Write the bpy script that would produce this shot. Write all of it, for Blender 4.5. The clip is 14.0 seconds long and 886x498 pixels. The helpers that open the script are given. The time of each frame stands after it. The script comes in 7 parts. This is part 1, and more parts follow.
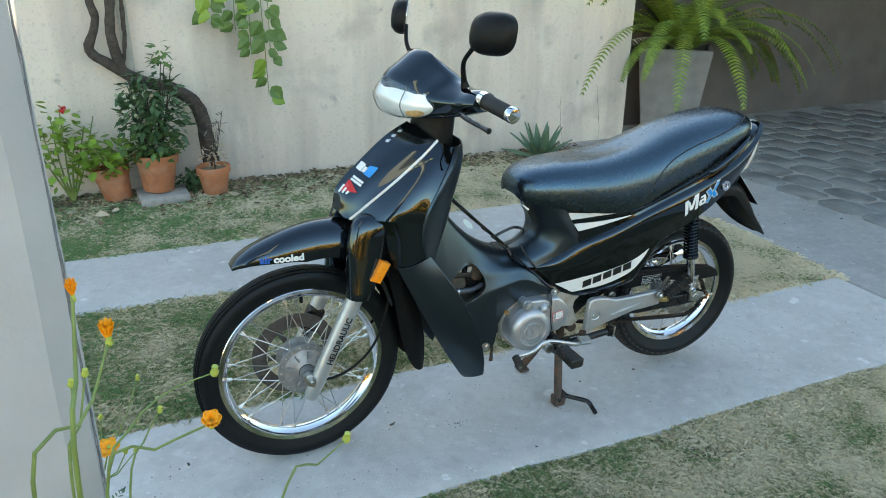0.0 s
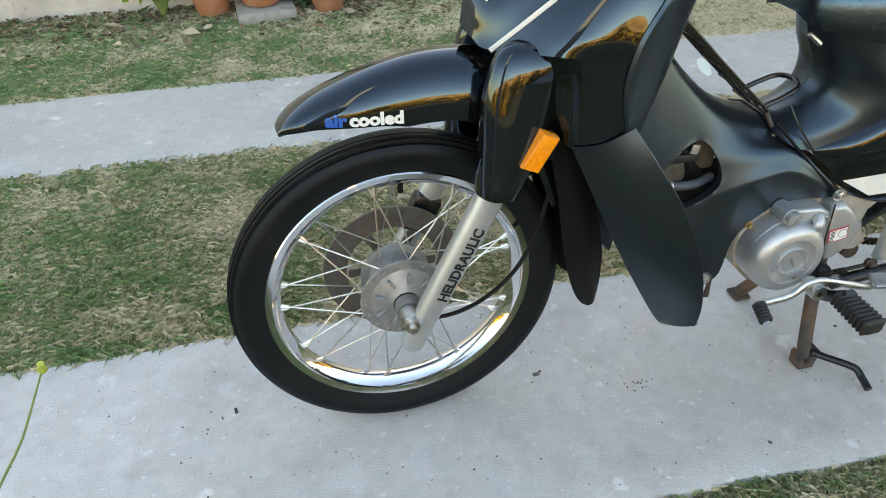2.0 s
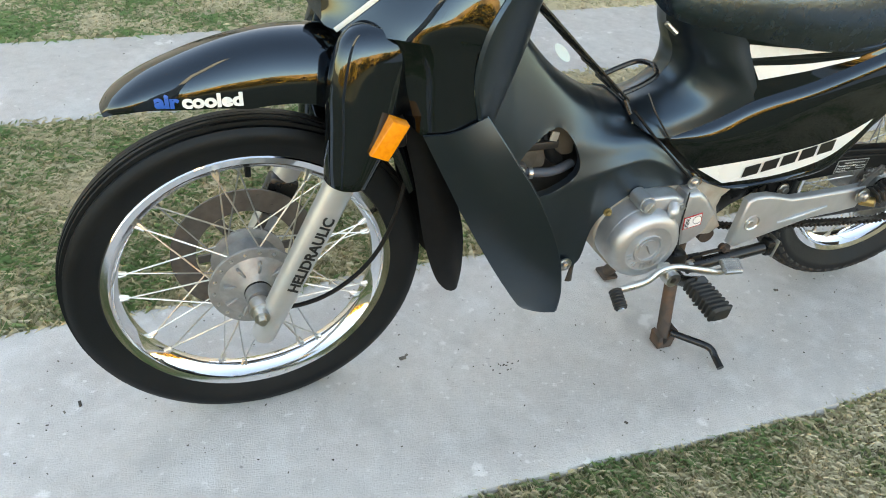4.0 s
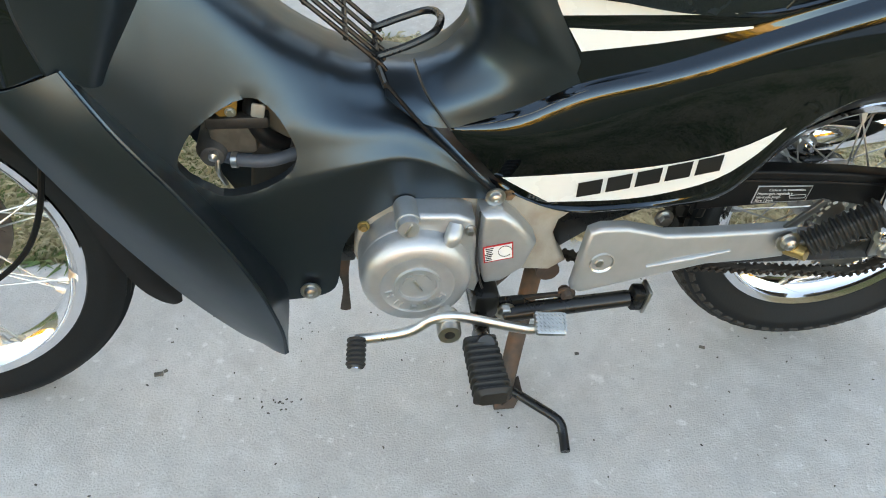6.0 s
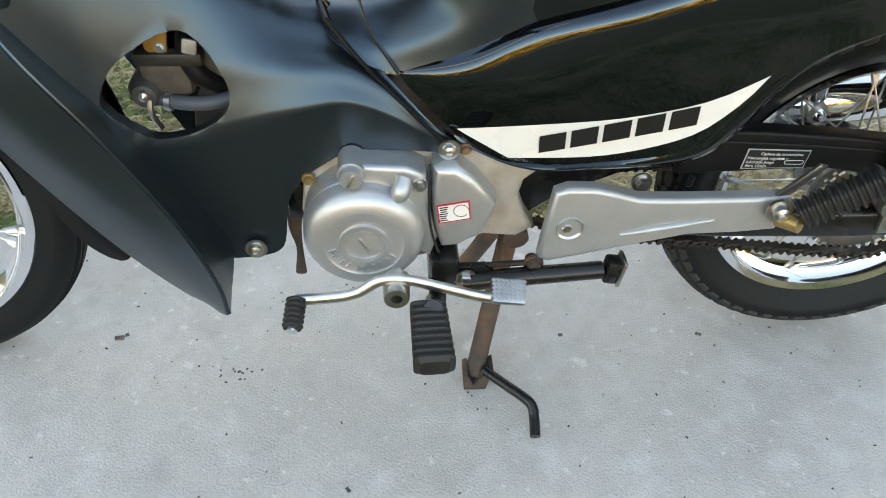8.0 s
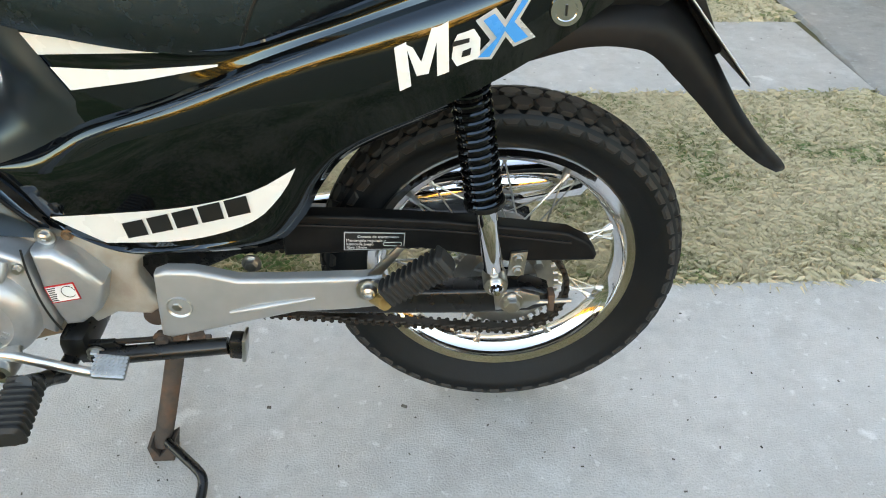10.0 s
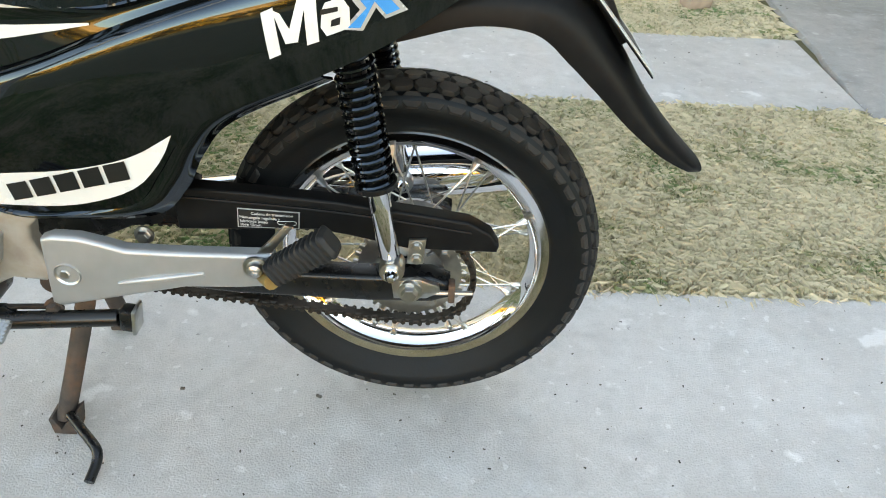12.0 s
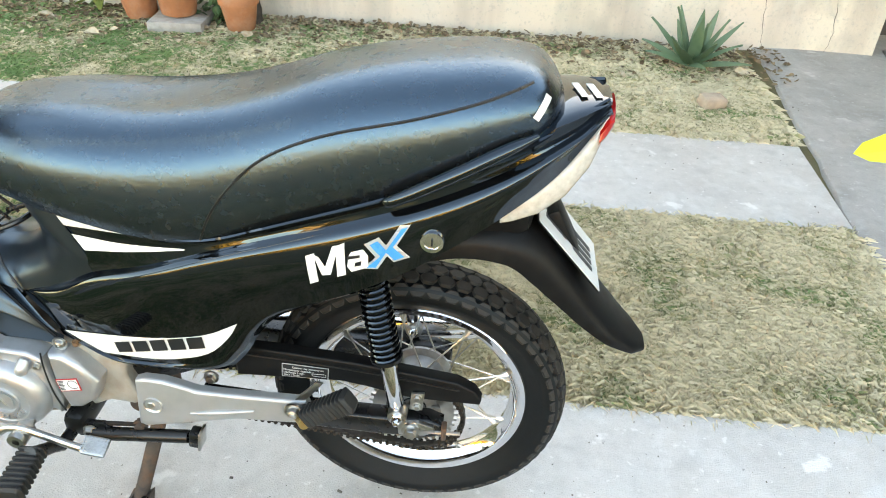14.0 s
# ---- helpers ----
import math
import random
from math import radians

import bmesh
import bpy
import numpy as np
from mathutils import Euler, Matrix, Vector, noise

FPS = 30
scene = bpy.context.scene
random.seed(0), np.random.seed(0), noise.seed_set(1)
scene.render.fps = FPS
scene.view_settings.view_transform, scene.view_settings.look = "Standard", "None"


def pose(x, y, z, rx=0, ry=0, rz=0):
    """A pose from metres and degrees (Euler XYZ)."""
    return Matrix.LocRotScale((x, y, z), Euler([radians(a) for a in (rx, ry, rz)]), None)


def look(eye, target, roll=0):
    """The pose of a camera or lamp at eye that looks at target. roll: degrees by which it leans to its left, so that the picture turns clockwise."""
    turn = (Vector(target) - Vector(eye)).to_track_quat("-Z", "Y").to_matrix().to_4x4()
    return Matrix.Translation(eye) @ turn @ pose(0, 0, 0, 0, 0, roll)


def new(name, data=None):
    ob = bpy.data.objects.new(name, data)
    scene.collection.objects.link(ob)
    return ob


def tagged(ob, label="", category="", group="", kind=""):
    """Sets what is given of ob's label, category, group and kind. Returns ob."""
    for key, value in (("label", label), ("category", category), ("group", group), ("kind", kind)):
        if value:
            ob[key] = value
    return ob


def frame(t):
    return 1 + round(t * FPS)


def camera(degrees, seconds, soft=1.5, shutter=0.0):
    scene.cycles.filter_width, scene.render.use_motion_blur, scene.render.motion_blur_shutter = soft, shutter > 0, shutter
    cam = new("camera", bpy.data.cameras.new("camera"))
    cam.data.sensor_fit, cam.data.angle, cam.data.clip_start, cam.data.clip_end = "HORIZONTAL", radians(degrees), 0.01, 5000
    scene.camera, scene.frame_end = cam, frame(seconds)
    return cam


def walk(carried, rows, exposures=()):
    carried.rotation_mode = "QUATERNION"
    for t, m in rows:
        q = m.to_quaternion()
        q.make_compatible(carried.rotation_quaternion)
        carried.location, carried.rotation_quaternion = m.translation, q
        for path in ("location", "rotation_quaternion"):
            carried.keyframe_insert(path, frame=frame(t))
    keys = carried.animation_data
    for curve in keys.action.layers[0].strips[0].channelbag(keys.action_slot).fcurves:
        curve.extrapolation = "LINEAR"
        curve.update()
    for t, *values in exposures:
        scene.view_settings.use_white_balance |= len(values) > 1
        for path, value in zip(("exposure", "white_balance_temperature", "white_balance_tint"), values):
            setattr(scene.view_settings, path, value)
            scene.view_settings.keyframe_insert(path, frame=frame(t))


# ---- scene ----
from mathutils.bvhtree import BVHTree

cam = camera(61.5, 14.0, 1.0)
PATH = [
    (0, (-0.952, -1.713, 1.280), (-0.198, -0.018, 0.533), 0.6),
    (0.5, (-0.931, -1.467, 1.202), (-0.200, 0.146, 0.273), 0.1),
    (1, (-0.881, -1.286, 1.127), (-0.351, 0.319, 0.058), -2.7),
    (1.5, (-0.758, -1.095, 1.068), (-0.564, 0.569, -0.025), -6.1),
    (2, (-0.731, -0.973, 1.008), (-0.385, 0.637, -0.128), -1.4),
    (2.2, (-0.726, -0.949, 0.988), (-0.314, 0.614, -0.190), -0.1),
    (4.3, (-0.594, -0.937, 1.022), (-0.024, 0.541, -0.198), 4.1),
    (4.5, (-0.495, -0.956, 1.002), (-0.036, 0.588, -0.184), 0.3),
    (5, (-0.269, -0.954, 0.981), (0.100, 0.576, -0.253), -1.7),
    (5.5, (-0.135, -0.833, 0.937), (0.178, 0.673, -0.342), 4.2),
    (6, (-0.054, -0.745, 0.890), (0.188, 0.732, -0.437), 3.3),
    (6.5, (0.002, -0.723, 0.825), (0.080, 0.749, -0.526), 0.8),
    (7, (0.057, -0.725, 0.810), (0.179, 0.753, -0.532), 1.6),
    (7.5, (0.046, -0.726, 0.813), (0.153, 0.751, -0.532), 1.4),
    (8, (0.053, -0.735, 0.817), (0.172, 0.753, -0.514), 2.0),
    (8.5, (0.093, -0.748, 0.841), (0.168, 0.749, -0.484), 0.4),
    (9, (0.220, -0.783, 0.890), (0.322, 0.799, -0.329), 1.3),
    (9.2, (0.296, -0.796, 0.898), (0.419, 0.794, -0.309), 0.0),
    (11.3, (0.647, -0.789, 0.811), (0.641, 0.828, -0.365), 2.6),
    (11.5, (0.656, -0.791, 0.815), (0.652, 0.825, -0.364), 2.7),
    (12, (0.665, -0.793, 0.835), (0.671, 0.831, -0.332), 2.4),
    (12.5, (0.669, -0.778, 0.857), (0.661, 0.867, -0.281), 2.9),
    (13, (0.698, -0.772, 0.949), (0.557, 0.852, -0.209), 2.0),
    (13.5, (0.714, -0.829, 1.050), (0.578, 0.769, -0.146), 3.2),
    (14, (0.718, -0.881, 1.149), (0.607, 0.766, 0.019), 2.8),
]
EXPOSURES = [(0, 2.19, 7500, 4), (0.5, 2.79, 7700, 5), (1, 2.59, 8000, 6), (1.5, 2.51, 8950, 12), (2, 2.49, 9050, 12), (4.5, 2.76, 9650, 13), (9, 2.76, 9650, 13), (11.5, 2.84, 9950, 13), (12.5, 2.97, 9950, 13), (14, 3.24, 10050, 13)]
walk(cam, [(t, look(eye, target, roll)) for t, eye, target, roll in PATH], EXPOSURES)

# ---- light ----
world = bpy.data.worlds.new("world")
scene.world = world
world.use_nodes = True
wn = world.node_tree
sky = wn.nodes.new("ShaderNodeTexSky")
sky.sky_type = "NISHITA"
sky.sun_disc = False
sky.sun_elevation, sky.sun_rotation = radians(16), radians(12)
sky.air_density, sky.dust_density, sky.ozone_density = 1.0, 0.4, 1.2
wn.links.new(sky.outputs[0], wn.nodes["Background"].inputs[0])
wn.nodes["Background"].inputs[1].default_value = 0.15
sun = new("sun", bpy.data.lights.new("sun", "SUN"))
sun.data.energy, sun.data.angle, sun.data.color = 5.0, radians(0.53), (1.0, 0.80, 0.55)
sun.matrix_world = look((3.0, 14.0, 4.1), (0, 0, 0))


# ---- materials ----
def surface(name, col, col2=None, scale=20.0, rough=0.5, metal=0.0, bump=0.0, fine=200.0, coat=0.0, spread=0.12,
            patch=0.0, col3=None, patch_scale=1.5, spec=0.5, vary=0.0, sky_tint=None):
    """A node material: two colours mixed by a grain, a third in larger patches, with relief and uneven gloss."""
    m = bpy.data.materials.new(name)
    m.use_nodes = True
    t = m.node_tree
    b = t.nodes["Principled BSDF"]
    col2 = col2 or tuple(c * 0.8 for c in col)
    pos = t.nodes.new("ShaderNodeNewGeometry")
    n1 = t.nodes.new("ShaderNodeTexNoise")
    n1.inputs["Scale"].default_value, n1.inputs["Detail"].default_value = scale, 6.0
    t.links.new(pos.outputs["Position"], n1.inputs["Vector"])
    ramp = t.nodes.new("ShaderNodeMapRange")
    ramp.inputs["From Min"].default_value, ramp.inputs["From Max"].default_value = 0.35, 0.65
    t.links.new(n1.outputs["Fac"], ramp.inputs["Value"])
    mix = t.nodes.new("ShaderNodeMix")
    mix.data_type = "RGBA"
    mix.inputs[6].default_value, mix.inputs[7].default_value = (*col, 1), (*col2, 1)
    t.links.new(ramp.outputs[0], mix.inputs[0])
    out = mix.outputs[2]
    if patch:
        n3 = t.nodes.new("ShaderNodeTexNoise")
        n3.inputs["Scale"].default_value, n3.inputs["Detail"].default_value = patch_scale, 5.0
        t.links.new(pos.outputs["Position"], n3.inputs["Vector"])
        r3 = t.nodes.new("ShaderNodeMapRange")
        r3.inputs["From Min"].default_value, r3.inputs["From Max"].default_value = 0.48, 0.66
        r3.inputs["To Max"].default_value = patch
        t.links.new(n3.outputs["Fac"], r3.inputs["Value"])
        m3 = t.nodes.new("ShaderNodeMix")
        m3.data_type = "RGBA"
        m3.inputs[7].default_value = (*(col3 or col2), 1)
        t.links.new(r3.outputs[0], m3.inputs[0])
        t.links.new(out, m3.inputs[6])
        out = m3.outputs[2]
    if vary:
        info = t.nodes.new("ShaderNodeNewGeometry")
        hsv = t.nodes.new("ShaderNodeHueSaturation")
        vr = t.nodes.new("ShaderNodeMapRange")
        vr.inputs["To Min"].default_value, vr.inputs["To Max"].default_value = 1 - vary, 1 + vary
        t.links.new(info.outputs["Random Per Island"], vr.inputs["Value"])
        t.links.new(vr.outputs[0], hsv.inputs["Value"])
        t.links.new(out, hsv.inputs["Color"])
        out = hsv.outputs[0]
    t.links.new(out, b.inputs["Base Color"])
    rr = t.nodes.new("ShaderNodeMapRange")
    rr.inputs["To Min"].default_value, rr.inputs["To Max"].default_value = max(0.02, rough - spread), min(1, rough + spread)
    n2 = t.nodes.new("ShaderNodeTexNoise")
    n2.inputs["Scale"].default_value, n2.inputs["Detail"].default_value = fine, 4.0
    t.links.new(pos.outputs["Position"], n2.inputs["Vector"])
    t.links.new(n1.outputs["Fac"], rr.inputs["Value"])
    t.links.new(rr.outputs[0], b.inputs["Roughness"])
    b.inputs["Metallic"].default_value = metal
    b.inputs["Specular IOR Level"].default_value = spec
    # Colours the reflections, standing in for bluer sky light.
    if sky_tint:
        b.inputs["Specular Tint"].default_value = (*sky_tint, 1)
    b.inputs["Coat Weight"].default_value, b.inputs["Coat Roughness"].default_value = coat, 0.04
    if bump:
        bp = t.nodes.new("ShaderNodeBump")
        bp.inputs["Strength"].default_value, bp.inputs["Distance"].default_value = bump, min(0.004, 0.3 / fine)
        t.links.new(n2.outputs["Fac"], bp.inputs["Height"])
        t.links.new(bp.outputs[0], b.inputs["Normal"])
    return m


def concrete_material(name, tone, dark, pale):
    """Trowelled concrete: cloudy tone, pale scuffs, dark pits and a fine sandy grain."""
    m = bpy.data.materials.new(name)
    m.use_nodes = True
    t = m.node_tree
    b = t.nodes["Principled BSDF"]
    g = t.nodes.new("ShaderNodeNewGeometry")

    def layer(below, col, scale, lo, hi, amount, detail=6.0):
        n = t.nodes.new("ShaderNodeTexNoise")
        n.inputs["Scale"].default_value, n.inputs["Detail"].default_value = scale, detail
        t.links.new(g.outputs["Position"], n.inputs["Vector"])
        r = t.nodes.new("ShaderNodeMapRange")
        r.inputs["From Min"].default_value, r.inputs["From Max"].default_value, r.inputs["To Max"].default_value = lo, hi, amount
        t.links.new(n.outputs["Fac"], r.inputs["Value"])
        mx = t.nodes.new("ShaderNodeMix")
        mx.data_type = "RGBA"
        mx.inputs[6].default_value = (*tone, 1)
        mx.inputs[7].default_value = (*col, 1)
        t.links.new(r.outputs[0], mx.inputs[0])
        if below is not None:
            t.links.new(below, mx.inputs[6])
        return mx.outputs[2], n

    out, _ = layer(None, dark, 2.6, 0.45, 0.72, 0.75)
    out, _ = layer(out, pale, 5.5, 0.56, 0.74, 0.8, 9)
    out, _ = layer(out, tuple(c * 0.8 for c in dark), 34.0, 0.46, 0.74, 0.30)
    out, _ = layer(out, pale, 16.0, 0.54, 0.70, 0.5, 8)
    out, sand = layer(out, tuple(c * 0.6 for c in dark), 330.0, 0.50, 0.70, 0.24, 3)
    out, _ = layer(out, pale, 120.0, 0.58, 0.72, 0.4, 4)
    out, _ = layer(out, tuple(c * 0.3 for c in dark), 60.0, 0.70, 0.75, 0.6, 5)
    out, _ = layer(out, tuple(min(1, c * 1.15) for c in pale), 9.0, 0.66, 0.70, 0.7, 12)
    out, _ = layer(out, tuple(c * 0.72 for c in dark), 11.0, 0.56, 0.74, 0.42, 10)
    out, _ = layer(out, tuple(min(1, c * 1.12) for c in pale), 48.0, 0.64, 0.70, 0.55, 6)
    t.links.new(out, b.inputs["Base Color"])
    b.inputs["Roughness"].default_value = 0.88
    bp = t.nodes.new("ShaderNodeBump")
    bp.inputs["Strength"].default_value, bp.inputs["Distance"].default_value = 0.55, 0.003
    t.links.new(sand.outputs["Fac"], bp.inputs["Height"])
    t.links.new(bp.outputs[0], b.inputs["Normal"])
    return m


CONCRETE = concrete_material("concrete", (0.60, 0.562, 0.53), (0.475, 0.44, 0.41), (0.70, 0.67, 0.645))
SLAB = concrete_material("stamped_concrete", (0.44, 0.415, 0.39), (0.32, 0.30, 0.28), (0.53, 0.51, 0.49))
EARTH = surface("dry_lawn", (0.12, 0.105, 0.05), (0.16, 0.135, 0.07), 5, 0.95, bump=0.9, fine=90, patch=0.8, col3=(0.10, 0.12, 0.045), patch_scale=0.7)
DARK_SOIL = surface("leafy_soil", (0.15, 0.118, 0.082), (0.23, 0.185, 0.13), 14, 0.95, bump=0.9, fine=90, patch=0.7, col3=(0.10, 0.085, 0.055), patch_scale=3.0)
SOIL = surface("soil", (0.21, 0.175, 0.115), (0.31, 0.26, 0.175), 14, 0.95, bump=0.9, fine=90, patch=0.9, col3=(0.25, 0.215, 0.12), patch_scale=2.4)


def plaster_material(name):
    """Old lime plaster: cloudy tone, rain streaks running down, mould blotches, hairline cracks."""
    m = bpy.data.materials.new(name)
    m.use_nodes = True
    t = m.node_tree
    b = t.nodes["Principled BSDF"]
    g = t.nodes.new("ShaderNodeNewGeometry")

    def layer(below, col, stretch, lo, hi, amount, detail=6.0, shift=0.0):
        mp = t.nodes.new("ShaderNodeMapping")
        mp.inputs["Scale"].default_value, mp.inputs["Location"].default_value = stretch, (shift, 0, shift)
        t.links.new(g.outputs["Position"], mp.inputs["Vector"])
        n = t.nodes.new("ShaderNodeTexNoise")
        n.inputs["Scale"].default_value, n.inputs["Detail"].default_value = 1.0, detail
        t.links.new(mp.outputs[0], n.inputs["Vector"])
        r = t.nodes.new("ShaderNodeMapRange")
        r.inputs["From Min"].default_value, r.inputs["From Max"].default_value, r.inputs["To Max"].default_value = lo, hi, amount
        t.links.new(n.outputs["Fac"], r.inputs["Value"])
        mx = t.nodes.new("ShaderNodeMix")
        mx.data_type = "RGBA"
        mx.inputs[6].default_value, mx.inputs[7].default_value = (0.68, 0.585, 0.495, 1), (*col, 1)
        t.links.new(r.outputs[0], mx.inputs[0])
        if below is not None:
            t.links.new(below, mx.inputs[6])
        return mx.outputs[2], n

    out, _ = layer(None, (0.72, 0.635, 0.515), (1.5, 1.5, 1.5), 0.45, 0.65, 0.8)
    out, _ = layer(out, (0.44, 0.38, 0.325), (4.5, 1.0, 0.45), 0.50, 0.72, 0.75, 7, 3.0)
    out, _ = layer(out, (0.34, 0.305, 0.27), (2.2, 1.0, 2.6), 0.57, 0.72, 0.75, 9, 11.0)
    out, _ = layer(out, (0.74, 0.69, 0.615), (7.0, 1.0, 2.0), 0.60, 0.74, 0.6, 8, 23.0)
    out, _ = layer(out, (0.20, 0.19, 0.175), (9.0, 1.0, 9.0), 0.66, 0.76, 0.7, 10, 31.0)
    out, grain = layer(out, (0.36, 0.345, 0.32), (70, 70, 70), 0.55, 0.75, 0.45, 4, 5.0)
    t.links.new(out, b.inputs["Base Color"])
    b.inputs["Roughness"].default_value = 0.92
    bp = t.nodes.new("ShaderNodeBump")
    bp.inputs["Strength"].default_value, bp.inputs["Distance"].default_value = 0.5, 0.004
    t.links.new(grain.outputs["Fac"], bp.inputs["Height"])
    t.links.new(bp.outputs[0], b.inputs["Normal"])
    return m


PLASTER = plaster_material("old_plaster")
# Albedo lowered: the bay's shade is partly put into this brick colour.
RECESS = surface("shade_toned_brick", (0.13, 0.118, 0.108), (0.10, 0.09, 0.083), 5, 0.9, bump=0.6, fine=30, patch=0.6, col3=(0.10, 0.09, 0.085), patch_scale=2.2)
# Near-black for the unseen side wall and roof; shade is put into the colour.
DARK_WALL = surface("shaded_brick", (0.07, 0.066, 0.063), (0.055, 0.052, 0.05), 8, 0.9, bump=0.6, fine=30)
TERRACOTTA = surface("terracotta", (0.50, 0.19, 0.085), (0.42, 0.16, 0.075), 25, 0.8, bump=0.3, fine=120, patch=0.5, col3=(0.52, 0.30, 0.20), patch_scale=14)
STONE = surface("pale_stone", (0.42, 0.39, 0.36), (0.33, 0.31, 0.28), 30, 0.85, bump=0.6, fine=90)
BARK = surface("bark", (0.042, 0.031, 0.025), (0.085, 0.065, 0.052), 35, 0.95, bump=1.0, fine=70)
STEM = surface("stem", (0.20, 0.26, 0.07), (0.14, 0.19, 0.05), 40, 0.6)
POLE_PAINT = surface("whitewashed_concrete", (0.46, 0.455, 0.45), (0.39, 0.385, 0.38), 6, 0.85, bump=0.5, fine=70, patch=0.7, col3=(0.40, 0.40, 0.40), patch_scale=7)
# The blue tints below put sky colour into the reflections of black parts.
GLOSS = surface("black_gloss_paint", (0.0025, 0.0025, 0.0028), (0.0035, 0.0035, 0.0035), 30, 0.04, coat=0.15, spread=0.015, spec=0.85, sky_tint=(0.62, 0.82, 1.0))
MATT = surface("charcoal_plastic", (0.010, 0.0115, 0.0135), (0.008, 0.0095, 0.0115), 60, 0.31, bump=0.12, fine=900, spread=0.04, spec=0.9, sky_tint=(0.55, 0.80, 1.0))
BLACK_PLASTIC = surface("black_plastic", (0.006, 0.006, 0.0065), (0.009, 0.009, 0.009), 60, 0.42, bump=0.08, fine=700, spread=0.06, spec=0.16)
VINYL = surface("black_vinyl", (0.007, 0.007, 0.007), (0.010, 0.0098, 0.0095), 70, 0.27, bump=0.16, fine=150, spread=0.02, spec=0.9, sky_tint=(0.44, 0.74, 1.0))
VINYL.node_tree.nodes["Principled BSDF"].inputs["IOR"].default_value = 1.72
MATT.node_tree.nodes["Principled BSDF"].inputs["IOR"].default_value = 1.56
RUBBER = surface("tyre_rubber", (0.004, 0.0039, 0.0038), (0.006, 0.0058, 0.0056), 45, 0.50, bump=0.2, fine=300, patch=0.5, col3=(0.010, 0.0092, 0.0085), patch_scale=9, spec=0.28, sky_tint=(0.75, 0.9, 1.0))
TREAD_RUBBER = surface("dusty_tread_rubber", (0.022, 0.0205, 0.019), (0.034, 0.031, 0.028), 40, 0.6, bump=0.3, fine=300, spec=0.3)
PEG_RUBBER = surface("peg_rubber", (0.012, 0.0118, 0.0115), (0.020, 0.019, 0.018), 50, 0.6, bump=0.2, fine=300)
CHROME = surface("chrome", (0.82, 0.82, 0.83), (0.76, 0.76, 0.78), 25, 0.06, 1.0, spread=0.03)
STEEL = surface("zinc_steel", (0.58, 0.57, 0.55), (0.46, 0.45, 0.43), 60, 0.32, 1.0, spread=0.1)
HUB_ALLOY = surface("dull_alloy", (0.36, 0.355, 0.35), (0.28, 0.275, 0.27), 60, 0.46, 0.6, bump=0.25, fine=300, spread=0.1)
SILVER = surface("silver_paint", (0.47, 0.475, 0.475), (0.43, 0.435, 0.435), 40, 0.34, 0.55, bump=0.1, fine=500, spread=0.06)
ALLOY = surface("cast_alloy", (0.52, 0.527, 0.535), (0.47, 0.477, 0.485), 60, 0.40, 0.75, bump=0.25, fine=420, spread=0.08)
TAN_ALLOY = surface("dusty_alloy", (0.44, 0.41, 0.36), (0.36, 0.315, 0.25), 30, 0.6, 0.25, bump=0.3, fine=300, patch=0.6, col3=(0.22, 0.13, 0.07), patch_scale=14)
RUST = surface("rusty_steel", (0.085, 0.060, 0.047), (0.055, 0.045, 0.040), 50, 0.75, 0.2, bump=0.5, fine=220, patch=0.8, col3=(0.17, 0.085, 0.048), patch_scale=22)
BLACK_STEEL = surface("black_enamel", (0.006, 0.006, 0.0065), (0.009, 0.009, 0.009), 40, 0.28, spread=0.08)
GREASE = surface("greasy_chain", (0.025, 0.020, 0.016), (0.045, 0.034, 0.026), 120, 0.45, 0.5, bump=0.3)
WHITE_VINYL = surface("white_decal", (0.78, 0.77, 0.74), (0.75, 0.74, 0.71), 20, 0.28)
BLACK_VINYL = surface("black_decal", (0.012, 0.012, 0.012), (0.015, 0.015, 0.015), 20, 0.3)
BLUE_VINYL = surface("blue_decal", (0.02, 0.30, 0.72), (0.02, 0.27, 0.66), 20, 0.28)
DEEP_BLUE = surface("deep_blue_decal", (0.01, 0.10, 0.42), (0.01, 0.09, 0.38), 20, 0.28)
RED_VINYL = surface("red_decal", (0.60, 0.02, 0.02), (0.55, 0.02, 0.02), 20, 0.28)
SILVER_VINYL = surface("silver_decal", (0.62, 0.62, 0.62), (0.55, 0.55, 0.55), 20, 0.3, 0.4)
AMBER = surface("amber_lens", (0.95, 0.30, 0.015), (0.85, 0.24, 0.01), 150, 0.22, coat=0.5)
RED_LENS = surface("red_lens", (0.50, 0.015, 0.012), (0.42, 0.01, 0.01), 90, 0.15, coat=0.6)
CLEAR_LENS = surface("frosted_lens", (0.60, 0.565, 0.51), (0.48, 0.445, 0.39), 120, 0.16, coat=0.6, bump=0.15, fine=260)
YELLOW_PETAL = surface("orange_petal", (0.93, 0.40, 0.01), (0.88, 0.31, 0.006), 60, 0.6)
BUD = surface("flower_bud", (0.48, 0.50, 0.08), (0.36, 0.42, 0.08), 60, 0.6)
LEAF = surface("leaf", (0.070, 0.135, 0.030), (0.105, 0.175, 0.042), 30, 0.5, vary=0.3)
DARK_LEAF = surface("dark_leaf", (0.045, 0.10, 0.035), (0.075, 0.13, 0.05), 30, 0.5, vary=0.35)
LIME_LEAF = surface("lime_leaf", (0.20, 0.30, 0.03), (0.15, 0.25, 0.03), 30, 0.5, vary=0.25)
FERN = surface("fern_frond", (0.21, 0.29, 0.035), (0.14, 0.21, 0.03), 18, 0.5, vary=0.3, patch=0.4, col3=(0.30, 0.30, 0.06), patch_scale=7)
AGAVE = surface("agave_leaf", (0.085, 0.15, 0.085), (0.12, 0.19, 0.11), 20, 0.5, vary=0.12)
